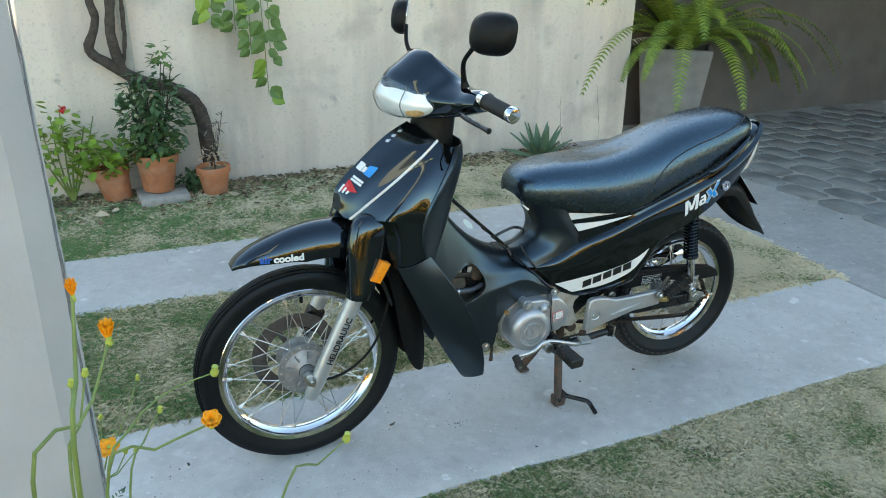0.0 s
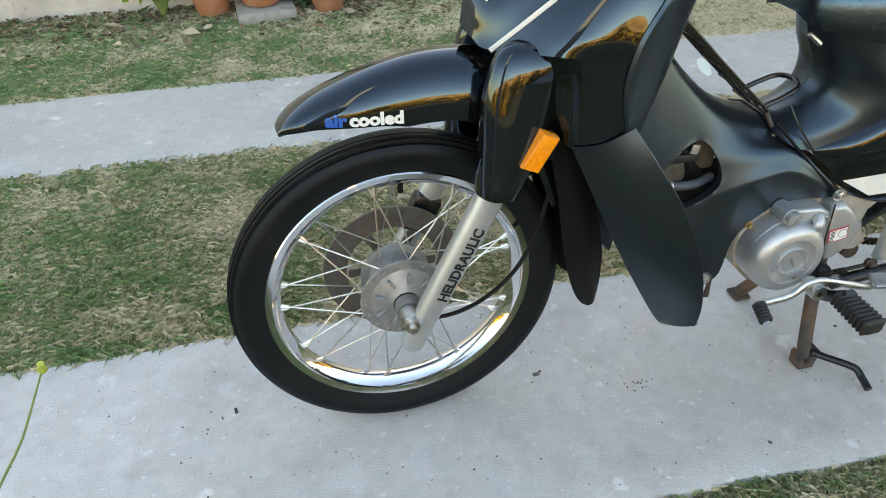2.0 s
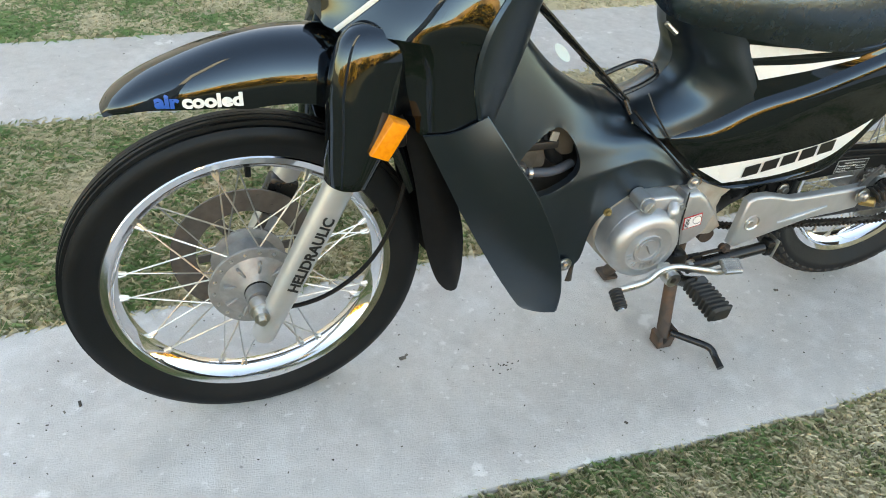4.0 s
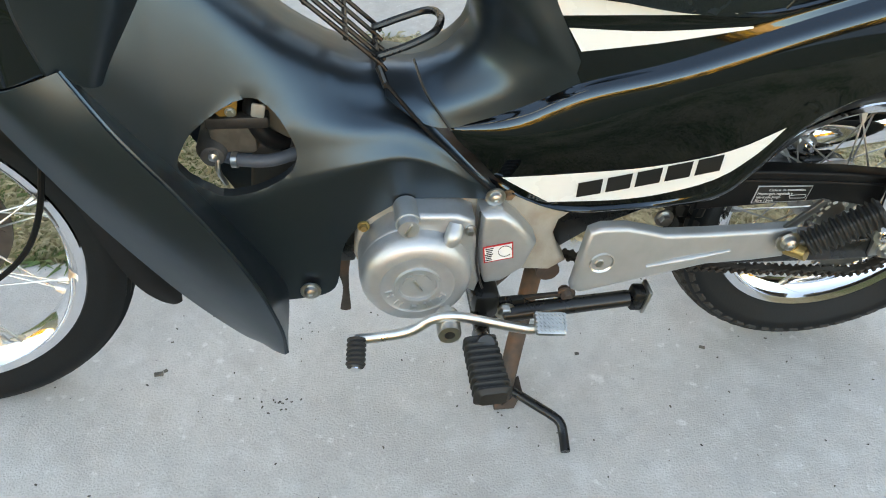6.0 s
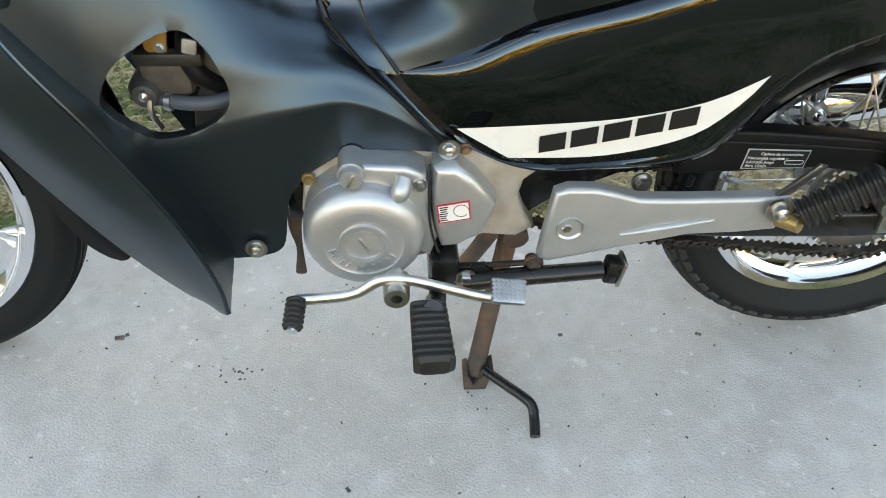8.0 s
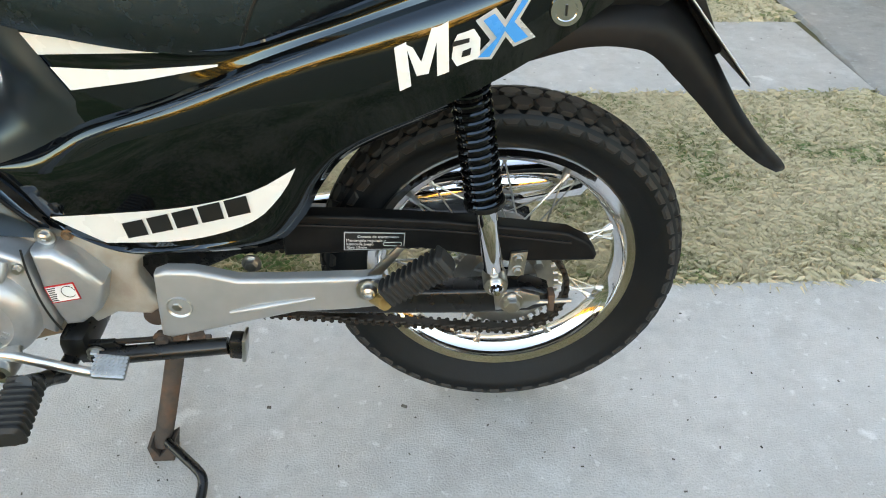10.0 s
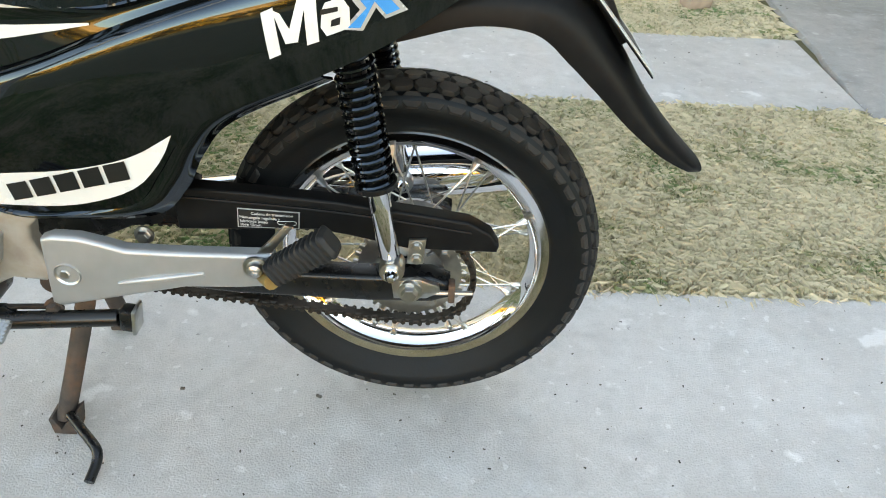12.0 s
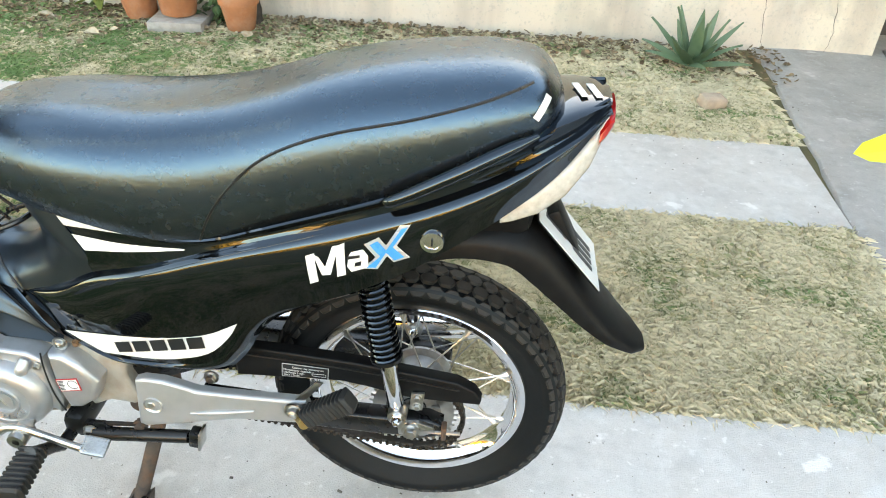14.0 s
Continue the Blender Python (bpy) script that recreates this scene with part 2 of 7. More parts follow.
DRY_LEAF = surface("dry_leaf", (0.42, 0.31, 0.19), (0.52, 0.44, 0.33), 40, 0.8, vary=0.35)
PLATE_WHITE = surface("plate_white", (0.70, 0.70, 0.68), (0.64, 0.64, 0.62), 40, 0.35)


def glass(name, col=(1, 1, 1), rough=0.02):
    m = bpy.data.materials.new(name)
    m.use_nodes = True
    b = m.node_tree.nodes["Principled BSDF"]
    b.inputs["Base Color"].default_value = (*col, 1)
    b.inputs["Roughness"].default_value = rough
    b.inputs["Transmission Weight"].default_value = 1.0
    b.inputs["IOR"].default_value = 1.45
    return m


CLEAR = glass("headlight_glass")


def grass_material(name, shift=0.0):
    """Blades from green to straw: patches on the lawn, and chance from blade to blade."""
    m = bpy.data.materials.new(name)
    m.use_nodes = True
    t = m.node_tree
    b = t.nodes["Principled BSDF"]
    g = t.nodes.new("ShaderNodeNewGeometry")
    n = t.nodes.new("ShaderNodeTexNoise")
    n.inputs["Scale"].default_value, n.inputs["Detail"].default_value = 4.6, 6.0
    t.links.new(g.outputs["Position"], n.inputs["Vector"])
    add = t.nodes.new("ShaderNodeMath")
    add.operation = "MULTIPLY_ADD"
    add.inputs[1].default_value = 0.60
    t.links.new(g.outputs["Random Per Island"], add.inputs[0])
    steep = t.nodes.new("ShaderNodeMapRange")
    for k, v in zip(("From Min", "From Max", "To Min", "To Max"), (0.30, 0.70, 0.22, 0.90)):
        steep.inputs[k].default_value = v
    t.links.new(n.outputs["Fac"], steep.inputs["Value"])
    t.links.new(steep.outputs[0], add.inputs[2])
    ramp = t.nodes.new("ShaderNodeValToRGB")
    e = ramp.color_ramp.elements
    e[0].position, e[0].color = 0.40, (0.185, 0.295, 0.115, 1)
    e[1].position, e[1].color = 0.98, (0.76, 0.66, 0.48, 1)
    for p, c in ((0.55, (0.29, 0.30, 0.15, 1)), (0.67, (0.54, 0.47, 0.30, 1))):
        q = e.new(p)
        q.color = c
    sep = t.nodes.new("ShaderNodeSeparateXYZ")
    t.links.new(g.outputs["Position"], sep.inputs[0])
    drift = t.nodes.new("ShaderNodeMapRange")
    for k, v in zip(("From Min", "From Max", "To Min", "To Max"), (-1.4, 0.9, -0.31 + shift, 0.08 + shift)):
        drift.inputs[k].default_value = v
    t.links.new(sep.outputs[0], drift.inputs["Value"])
    total = t.nodes.new("ShaderNodeMath")
    t.links.new(add.outputs[0], total.inputs[0])
    t.links.new(drift.outputs[0], total.inputs[1])
    t.links.new(total.outputs[0], ramp.inputs[0])
    t.links.new(ramp.outputs[0], b.inputs["Base Color"])
    b.inputs["Roughness"].default_value = 0.65
    return m


GRASS = grass_material("lawn_grass")
BACK_GRASS = grass_material("shaded_grass", -0.06)
TALL_GRASS = grass_material("longer_grass", -0.08)


# ---- modelling helpers ----
def mesh_of(name, bm, material, smooth=40):
    me = bpy.data.meshes.new(name)
    bmesh.ops.recalc_face_normals(bm, faces=bm.faces)
    bm.to_mesh(me)
    bm.free()
    for m in material if isinstance(material, (list, tuple)) else [material]:
        me.materials.append(m)
    if smooth:
        me.polygons.foreach_set("use_smooth", [True] * len(me.polygons))
        me.set_sharp_from_angle(angle=radians(smooth))
    return me


def part(name, bm, material, parent=None, label="", smooth=40):
    ob = new(name, mesh_of(name, bm, material, smooth))
    ob.parent = parent
    if label:
        ob["label"] = label
    return ob


def thing(name, bm, material, label, category, group="", kind="", smooth=40):
    return tagged(part(name, bm, material, None, "", smooth), label, category, group, kind)


def base(name, place, label, category, group=""):
    ob = new(name)
    ob.location = place
    ob.empty_display_size = 0.05
    return tagged(ob, label, category, group)


def smooth_line(points, n):
    """n points evenly along a Catmull-Rom curve through the points."""
    p = np.array(points, float)
    ext = np.vstack([2 * p[0] - p[1], p, 2 * p[-1] - p[-2]])
    fine = []
    for i in range(1, len(ext) - 2):
        a, b, c, d = ext[i - 1:i + 3]
        for s in np.linspace(0, 1, 16, endpoint=False):
            fine.append(0.5 * (2 * b + (c - a) * s + (2 * a - 5 * b + 4 * c - d) * s * s + (3 * b - a - 3 * c + d) * s ** 3))
    fine = np.array(fine + [p[-1]])
    run = np.r_[0, np.cumsum(np.linalg.norm(np.diff(fine, axis=0), axis=1))]
    at = np.linspace(0, run[-1], n)
    return np.stack([np.interp(at, run, fine[:, k]) for k in range(p.shape[1])], 1)


def grid_faces(bm, rows, ring=False, cap=False):
    """Quads between rows of equally many points."""
    vs = [[bm.verts.new(q) for q in r] for r in rows]
    n = len(rows[0])
    for a, b in zip(vs, vs[1:]):
        for i in range(n if ring else n - 1):
            j = (i + 1) % n
            bm.faces.new((a[i], a[j], b[j], b[i]))
    if cap:
        bm.faces.new(vs[0][::-1])
        bm.faces.new(vs[-1])
    return vs


def patch_rows(curves, nu, nv):
    """A smooth sheet through the curves, as nv rows of nu points."""
    lines = np.array([smooth_line(c, nu) for c in curves])
    cols = [smooth_line(lines[:, k], nv) for k in range(nu)]
    return np.array(cols).transpose(1, 0, 2)


def shell(rows, thick):
    """A sheet of rows given a thickness away from its outer side, which is where its normals point."""
    rows = np.array(rows)
    du, dv = np.gradient(rows, axis=1), np.gradient(rows, axis=0)
    nrm = np.cross(du, dv)
    nrm /= np.linalg.norm(nrm, axis=2, keepdims=True) + 1e-9
    back = rows + nrm * thick
    bm = bmesh.new()
    a = [[bm.verts.new(q) for q in r] for r in rows]
    b = [[bm.verts.new(q) for q in r] for r in back]
    nv, nu = rows.shape[:2]
    for i in range(nv - 1):
        for j in range(nu - 1):
            bm.faces.new((a[i][j], a[i][j + 1], a[i + 1][j + 1], a[i + 1][j]))
            bm.faces.new((b[i][j], b[i + 1][j], b[i + 1][j + 1], b[i][j + 1]))
    rim = [(0, j) for j in range(nu)] + [(i, nu - 1) for i in range(1, nv)] + [(nv - 1, j) for j in range(nu - 2, -1, -1)] + [(i, 0) for i in range(nv - 2, 0, -1)]
    for (i, j), (k, l) in zip(rim, rim[1:] + rim[:1]):
        bm.faces.new((a[i][j], b[i][j], b[k][l], a[k][l]))
    return bm


def mirrored(rows):
    r = np.array(rows).copy()
    r[..., 1] *= -1
    return r


def tube_into(bm, points, radius, seg=10, n=None, cap=True, squash=1.0):
    """A round bar along the points; radius may be a number or one for each given point."""
    p = np.array(points, float)
    rad = np.full(len(p), radius, float) if np.isscalar(radius) else np.array(radius, float)
    if n:
        q = smooth_line(np.c_[p, rad], n)
        p, rad = q[:, :3], q[:, 3]
    tan = np.gradient(p, axis=0)
    tan /= np.linalg.norm(tan, axis=1, keepdims=True) + 1e-9
    up = np.array([0, 0, 1.0]) if abs(tan[0][2]) < 0.9 else np.array([0, 1.0, 0])
    rows = []
    for q, t, r in zip(p, tan, rad):
        s = np.cross(t, up)
        s /= np.linalg.norm(s) + 1e-9
        up = np.cross(s, t)
        rows.append([q + r * (math.cos(a) * s + squash * math.sin(a) * up) for a in np.linspace(0, 2 * math.pi, seg, endpoint=False)])
    grid_faces(bm, rows, ring=True, cap=cap)
    return bm


def tube(points, radius, seg=10, n=None, squash=1.0):
    return tube_into(bmesh.new(), points, radius, seg, n, True, squash)


def lathe_into(bm, profile, seg=64, centre=(0, 0, 0), closed=False):
    """Turns (radius, y) points about the y axis."""
    rows = []
    for r, y in (profile + profile[:1] if closed else profile):
        rows.append([(centre[0] + r * math.cos(a), centre[1] + y, centre[2] + r * math.sin(a)) for a in np.linspace(0, 2 * math.pi, seg, endpoint=False)])
    grid_faces(bm, rows, ring=True, cap=False)
    bmesh.ops.remove_doubles(bm, verts=bm.verts, dist=1e-6)
    return bm


def lathe(profile, seg=64, centre=(0, 0, 0), closed=False):
    return lathe_into(bmesh.new(), profile, seg, centre, closed)


def block_into(bm, size, m=None, bevel=0.0, seg=2):
    r = bmesh.ops.create_cube(bm, size=1)
    vs = r["verts"]
    bmesh.ops.scale(bm, vec=size, verts=vs)
    if bevel:
        es = list({e for v in vs for e in v.link_edges})
        r = bmesh.ops.bevel(bm, geom=es, offset=bevel, segments=seg, profile=0.5, affect="EDGES")
        vs = list({v for f in r["faces"] for v in f.verts} | {v for v in vs if v.is_valid})
    if m is not None:
        bmesh.ops.transform(bm, matrix=m, verts=vs)
    return bm


def block(size, place=(0, 0, 0), bevel=0.0, turn=(0, 0, 0), seg=2):
    return block_into(bmesh.new(), size, pose(*place, *turn), bevel, seg)


def slab_xz(outline, y, thick, bevel=0.0, seg=2, n=None):
    """A plate cut to an outline in x and z; its near face lies at y, and bevel rounds that face's rim."""
    pts = smooth_line(list(outline) + [outline[0]], n)[:-1] if n else np.array(outline)
    bm = bmesh.new()
    f = bm.faces.new([bm.verts.new((x, y + thick, z)) for x, z in pts])
    ex = bmesh.ops.extrude_face_region(bm, geom=[f])
    vs = [v for v in ex["geom"] if isinstance(v, bmesh.types.BMVert)]
    bmesh.ops.translate(bm, vec=(0, -thick, 0), verts=vs)
    if bevel:
        es = [e for e in bm.edges if all(v in set(vs) for v in e.verts)]
        bmesh.ops.bevel(bm, geom=es, offset=bevel, segments=seg, profile=0.5, affect="EDGES", clamp_overlap=True)
    return bm


def bolt(place, r=0.007, h=0.006, hexa=True, dome=False):
    """A bolt head that looks towards -y, with its washer."""
    bm = lathe([(0.0001, -h * 0.3), (r * 1.45, -h * 0.3), (r * 1.45, 0.0)], 20, place)
    if hexa:
        lathe_into(bm, [(0.0001, -h), (r * 0.85, -h), (r, -h * 0.85), (r, 0)], 6, place)
    else:
        lathe_into(bm, [(0.0001, -h * 0.7), (r * 0.38, -h * 0.7), (r * 0.42, -h), (r * 0.8, -h * 0.85), (r, -h * 0.4), (r, 0)], 20, place)
    return bm


def skin_of(*obs):
    """A tree of the faces of the objects, to lay decals on."""
    bm = bmesh.new()
    for o in obs:
        bm.from_mesh(o.data)
    t = BVHTree.FromBMesh(bm)
    bm.free()
    return t


def decal_into(bm, outline, tree, lift=0.0012, step=0.012, fallback=None):
    """A thin sheet of a given outline (x, z) laid on the left side of the faces in the tree."""
    fresh = bmesh.new()
    fresh.faces.new([fresh.verts.new((x, 0, z)) for x, z in outline])
    xs, zs = [p[0] for p in outline], [p[1] for p in outline]
    for axis, lo, hi in ((0, min(xs), max(xs)), (2, min(zs), max(zs))):
        for v in np.arange(lo + step, hi, step):
            co, no = [0, 0, 0], [0, 0, 0]
            co[axis], no[axis] = v, 1
            bmesh.ops.bisect_plane(fresh, geom=fresh.verts[:] + fresh.edges[:] + fresh.faces[:], plane_co=co, plane_no=no)
    bmesh.ops.triangulate(fresh, faces=fresh.faces)
    put = {}
    for v in fresh.verts:
        hit = tree.ray_cast(Vector((v.co.x, -1, v.co.z)), Vector((0, 1, 0)))[0]
        y = hit.y if hit and abs(hit.y) < 0.4 else fallback
        put[v] = bm.verts.new((v.co.x, (y if y is not None else -0.1) - lift, v.co.z))
    for f in fresh.faces:
        bm.faces.new([put[v] for v in f.verts])
    fresh.free()
    return bm


def decal(outline, tree, lift=0.0012, step=0.012, fallback=None):
    return decal_into(bmesh.new(), outline, tree, lift, step, fallback)


def words(text, size, m, extrude=0.0004, bold=0.0):
    """Letters of the built-in font as a bmesh, placed by m (they stand in x and y before that)."""
    cu = bpy.data.curves.new("words", "FONT")
    cu.body, cu.size, cu.extrude, cu.resolution_u, cu.offset = text, size, extrude, 3, bold
    ob = bpy.data.objects.new("words", cu)
    scene.collection.objects.link(ob)
    bpy.context.view_layer.update()
    me = ob.evaluated_get(bpy.context.evaluated_depsgraph_get()).to_mesh()
    bm = bmesh.new()
    bm.from_mesh(me)
    bpy.data.objects.remove(ob)
    bpy.data.curves.remove(cu)
    bmesh.ops.transform(bm, matrix=m, verts=bm.verts)
    return bm


# ---- the setting ----
def ground_sheet():
    bm = bmesh.new()
    bmesh.ops.create_grid(bm, x_segments=60, y_segments=60, size=60)
    for v in bm.verts:
        if v.co.length > 8:
            v.co.z -= 0.02 * random.random()
    bmesh.ops.translate(bm, vec=(0, 0, -0.02), verts=bm.verts)
    return bm


thing("ground", ground_sheet(), EARTH, "patchy dry garden lawn reaching across the yard", "ground", kind="structure")

WALL_Y = 2.72


def edge_line(x, kind):
    """The y of the paths' edges, which run a little askew of the motorcycle and are not quite straight."""
    at = {"near_front": (-0.320, 0.0), "near_back": (0.270, 0.002), "far_front": (1.085, -0.010), "far_back": (1.672, -0.016)}[kind]
    return at[0] + at[1] * x + 0.012 * noise.noise((x * 2.1, at[0] * 7, 0)) + 0.006 * noise.noise((x * 9.0, at[0] * 3, 4))


def path_slab(front, back, x0, x1, thick=0.07):
    """A cast strip of concrete with worn, rounded edges."""
    xs = np.arange(x0, x1 + 0.01, 0.04)
    rows = []
    for x in xs:
        a, b = edge_line(x, front), edge_line(x, back)
        mid = np.linspace(a + 0.02, b - 0.02, 14)
        line = [(x, a, -thick), (x, a, -0.014), (x, a + 0.005, -0.004)]
        line += [(x, y, 0.0025 * noise.noise((x * 1.5, y * 1.5, 2))) for y in mid]
        line += [(x, b - 0.005, -0.004), (x, b, -0.014), (x, b, -thick)]
        rows.append(line)
    bm = bmesh.new()
    grid_faces(bm, rows, cap=True)
    return bm


thing("path_near", path_slab("near_front", "near_back", -7.0, 1.775), CONCRETE, "narrow pale grey concrete path with worn edges", "path", kind="structure")
thing("path_far", path_slab("far_front", "far_back", -7.0, 1.795), CONCRETE, "second narrow concrete strip running beside the lawn", "path", kind="structure")


def lawn_bed(front, back, x0, x1):
    """The dry thatch under a strip of lawn."""
    rows = []
    for x in np.arange(x0, x1 + 0.01, 0.06):
        a = edge_line(x, front) if isinstance(front, str) else front
        b = edge_line(x, back) if isinstance(back, str) else back
        rows.append([(x, y, -0.0165 + 0.004 * noise.noise((x * 5, y * 5, 3)) + 0.0025 * noise.noise((x * 23, y * 23, 1))) for y in np.linspace(a - 0.01, b + 0.01, 26)])
    bm = bmesh.new()
    grid_faces(bm, rows)
    return bm


for a, b, x0, x1 in (("near_back", "far_front", -2.62, 1.80), ("far_back", 2.70, -2.92, 1.86), (-1.26, "near_front", -1.62, 1.80)):
    thing("lawn_bed", lawn_bed(a, b, x0, x1), SOIL if b != 2.70 else DARK_SOIL, "dry straw-coloured thatch under the lawn", "lawn", kind="structure")


def cross_slab():
    """The driveway that both strips meet, with a cracked, uneven border on their side."""
    ys = np.arange(-6.0, 3.06, 0.05)
    rows = []
    for y in ys:
        left = 1.790 + 0.07 * max(0.0, y - 0.9) + 0.03 * noise.noise((y * 1.6, 3, 1)) + 0.012 * noise.noise((y * 8, 1, 1))
        line = [(left, y, -0.07), (left, y, -0.012), (left + 0.006, y, -0.004)]
        line += [(x, y, -0.002 + 0.006 * noise.noise((x * 3.0, y * 3.0, 9)) + 0.004 * noise.noise((x * 6.0, y * 11.0, 2))) for x in left + 0.03 + np.linspace(0, 1, 70) ** 1.4 * 6.2]
        rows.append(line)
    bm = bmesh.new()
    grid_faces(bm, rows)
    return bm


driveway = thing("driveway", cross_slab(), SLAB, "uneven stamped concrete driveway, cracked along its border", "driveway", kind="structure")


def wall_block(x0, x1, y0, y1, z0, z1, wob=0.006):
    bm = bmesh.new()
    nx, nz = max(2, int((x1 - x0) / 0.15)), max(2, int((z1 - z0) / 0.15))
    rows = [[(x, y0 + wob * noise.noise((x * 1.3, z * 1.3, 5)), z) for x in np.linspace(x0, x1, nx)] for z in np.linspace(z0, z1, nz)]
    v = grid_faces(bm, rows)
    back = [bm.verts.new(q) for q in ((x0, y1, z0), (x1, y1, z0), (x1, y1, z1), (x0, y1, z1))]
    bm.faces.new(back)
    bm.faces.new([back[0], *[r[0] for r in v], back[3]][::-1])
    bm.faces.new([back[1], *[r[-1] for r in v], back[2]])
    bm.faces.new([back[3], *v[-1], back[2]])
    bm.faces.new([back[0], *v[0], back[1]][::-1])
    return bm


thing("wall_north", wall_block(-9.0, 2.46, WALL_Y, WALL_Y + 0.22, -0.1, 2.25), PLASTER, "weathered cream plaster garden wall with grey stains", "wall", kind="structure", smooth=30)


def crack(points, seed):
    """A hairline crack with a wandering course, set in the face of the plaster."""
    rnd = random.Random(seed)
    line = [(x + rnd.uniform(-0.006, 0.006), WALL_Y - 0.0035, z) for x, z in smooth_line(points, 14)]
    return tube(line, [0.0006 + 0.0009 * rnd.random() for _ in line], 5)


CRACK_DARK = surface("crack_shadow", (0.10, 0.09, 0.08), (0.16, 0.145, 0.13), 60, 0.95)
for k, pts in enumerate(([(1.90, 0.34), (1.91, 0.208), (1.923, 0.091), (1.943, 0.0)], [(2.20, 0.40), (2.225, 0.226), (2.247, 0.111), (2.240, 0.0)])):
    thing("wall_crack", crack(pts, k), CRACK_DARK, "thin dark crack in the plaster of the garden wall", "crack", kind="structure", smooth=0)
thing("wall_recess", wall_block(2.3, 8.0, 3.06, 3.3, -0.1, 2.7, 0.004), RECESS, "brick back wall of the covered driveway, its shade put into the dark colour", "wall", kind="structure", smooth=30)
# Unseen side wall and roof, added to close the bay and keep it dark.
thing("wall_east", block((0.2, 4.4, 3.5), (7.9, 1.3, 1.7)), DARK_WALL, "unseen side wall added to close the driveway bay, shade put into its dark colour", "wall", kind="structure")
thing("shade_roof", block((5.3, 4.6, 0.16), (5.45, 1.0, 2.35), 0.01), DARK_WALL, "unseen roof slab added to shade the driveway", "roof", kind="structure")

# ---- the motorcycle ----
bike = base("motorcycle", (0.15, 0, 0), "small black step-through motorcycle on its centre stand on the concrete path", "motorcycle")


def arc_row(cx, cz, r, a0, a1, n):
    return [(cx + r * math.cos(a), cz + r * math.sin(a)) for a in np.linspace(a0, a1, n)]


def wheel(name, c, yaw, r_rim, r_tyre, wt, hub_r, spokes, blocks, label, lean_in=0.0):
    """A spoked wheel: chrome rim with its tyre, hub and spokes."""
    place = pose(*c, lean_in, 0, yaw)
    w = 0.024
    rim = lathe([(r_rim, -w), (r_rim - 0.002, -w - 0.002), (r_rim - 0.012, -w + 0.001), (r_rim - 0.016, -w + 0.009), (r_rim - 0.026, -0.008),
                 (r_rim - 0.028, 0), (r_rim - 0.026, 0.008), (r_rim - 0.016, w - 0.009), (r_rim - 0.012, w - 0.001), (r_rim - 0.002, w + 0.002),
                 (r_rim, w), (r_rim - 0.006, w - 0.006), (r_rim - 0.010, 0), (r_rim - 0.006, -w + 0.006)], 96, closed=True)
    rim_ob = part(name, rim, CHROME, bike, label)
    rim_ob.matrix_basis = Matrix.Translation((-0.15, 0, 0)) @ place
    h = r_tyre - r_rim
    prof = [(r_rim - 0.006, -w + 0.002), (r_rim + h * 0.12, -w - 0.003), (r_rim + h * 0.38, -wt * 0.92), (r_rim + h * 0.55, -wt), (r_rim + h * 0.74, -wt * 0.93), (r_rim + h * 0.80, -wt * 0.86)]
    crown = []
    if blocks:
        crown = [(r_tyre - 0.018, -wt * 0.82), (r_tyre - 0.0075, -wt * 0.44), (r_tyre - 0.004, 0), (r_tyre - 0.0075, wt * 0.44), (r_tyre - 0.018, wt * 0.82)]
    else:
        for y in np.linspace(-0.74, 0.74, 7):
            rr = r_tyre - 0.016 * abs(y) ** 2.2
            crown += [(rr, wt * (y - 0.085)), (rr, wt * (y + 0.085)), (rr - 0.005, wt * (y + 0.10)), (rr - 0.005, wt * (y + 0.14))]
        crown = crown[:-2]
    prof += crown + [(r, -y) for r, y in prof[::-1]]
    tyre = lathe(prof, 96)
    part("tyre", tyre, RUBBER, rim_ob, "black knobbly road tyre" if blocks else "black ribbed road tyre, dusty on the sidewall")
    if blocks:
        lugs = 56
        pitch = 2 * math.pi * r_tyre / lugs

        def tread(length, width, thick):
            """A rounded six-sided block, narrower at its top."""
            bm = bmesh.new()
            flat = [(-0.5, -0.16), (-0.5, 0.16), (-0.28, 0.5), (0.28, 0.5), (0.5, 0.16), (0.5, -0.16), (0.28, -0.5), (-0.28, -0.5)]
            grid_faces(bm, [[(u * length * k, v * width * k, z * thick) for u, v in flat] for k, z in ((1.0, -0.5), (0.98, 0.25), (0.86, 0.5))], ring=True, cap=True)
            return mesh_of("tread_block", bm, TREAD_RUBBER)

        crown_me, edge_me = tread(pitch * 0.96, 0.0185, 0.008), tread(pitch * 0.90, 0.020, 0.007)
        for k in range(lugs):
            for row, y in enumerate((-0.86, -0.44, 0.0, 0.44, 0.86)):
                a = 2 * math.pi * (k + 0.5 * (row % 2)) / lugs
                lug = new("tread_block", edge_me if abs(y) > 0.8 else crown_me)
                lug.parent = rim_ob
                lug.matrix_basis = pose(0, 0, 0, 0, -math.degrees(a) + 90, 0) @ pose(0, y * wt * 0.98, r_tyre - 0.0045 - 0.019 * abs(y) ** 2.2, -62 * y * abs(y) ** 0.6, 0, 0)
    hb = lathe([(0.012, -0.075), (0.020, -0.075), (0.020, -0.052), (hub_r * 0.55, -0.046), (hub_r * 0.85, -0.040), (hub_r, -0.036), (hub_r, -0.031), (hub_r * 0.78, -0.027),
                (hub_r * 0.66, 0), (hub_r * 0.78, 0.027), (hub_r, 0.031), (hub_r, 0.036), (hub_r * 0.6, 0.042), (0.018, 0.06), (0.012, 0.075)], 48)
    part("hub", hb, HUB_ALLOY, rim_ob, "cast alloy hub with ribs")
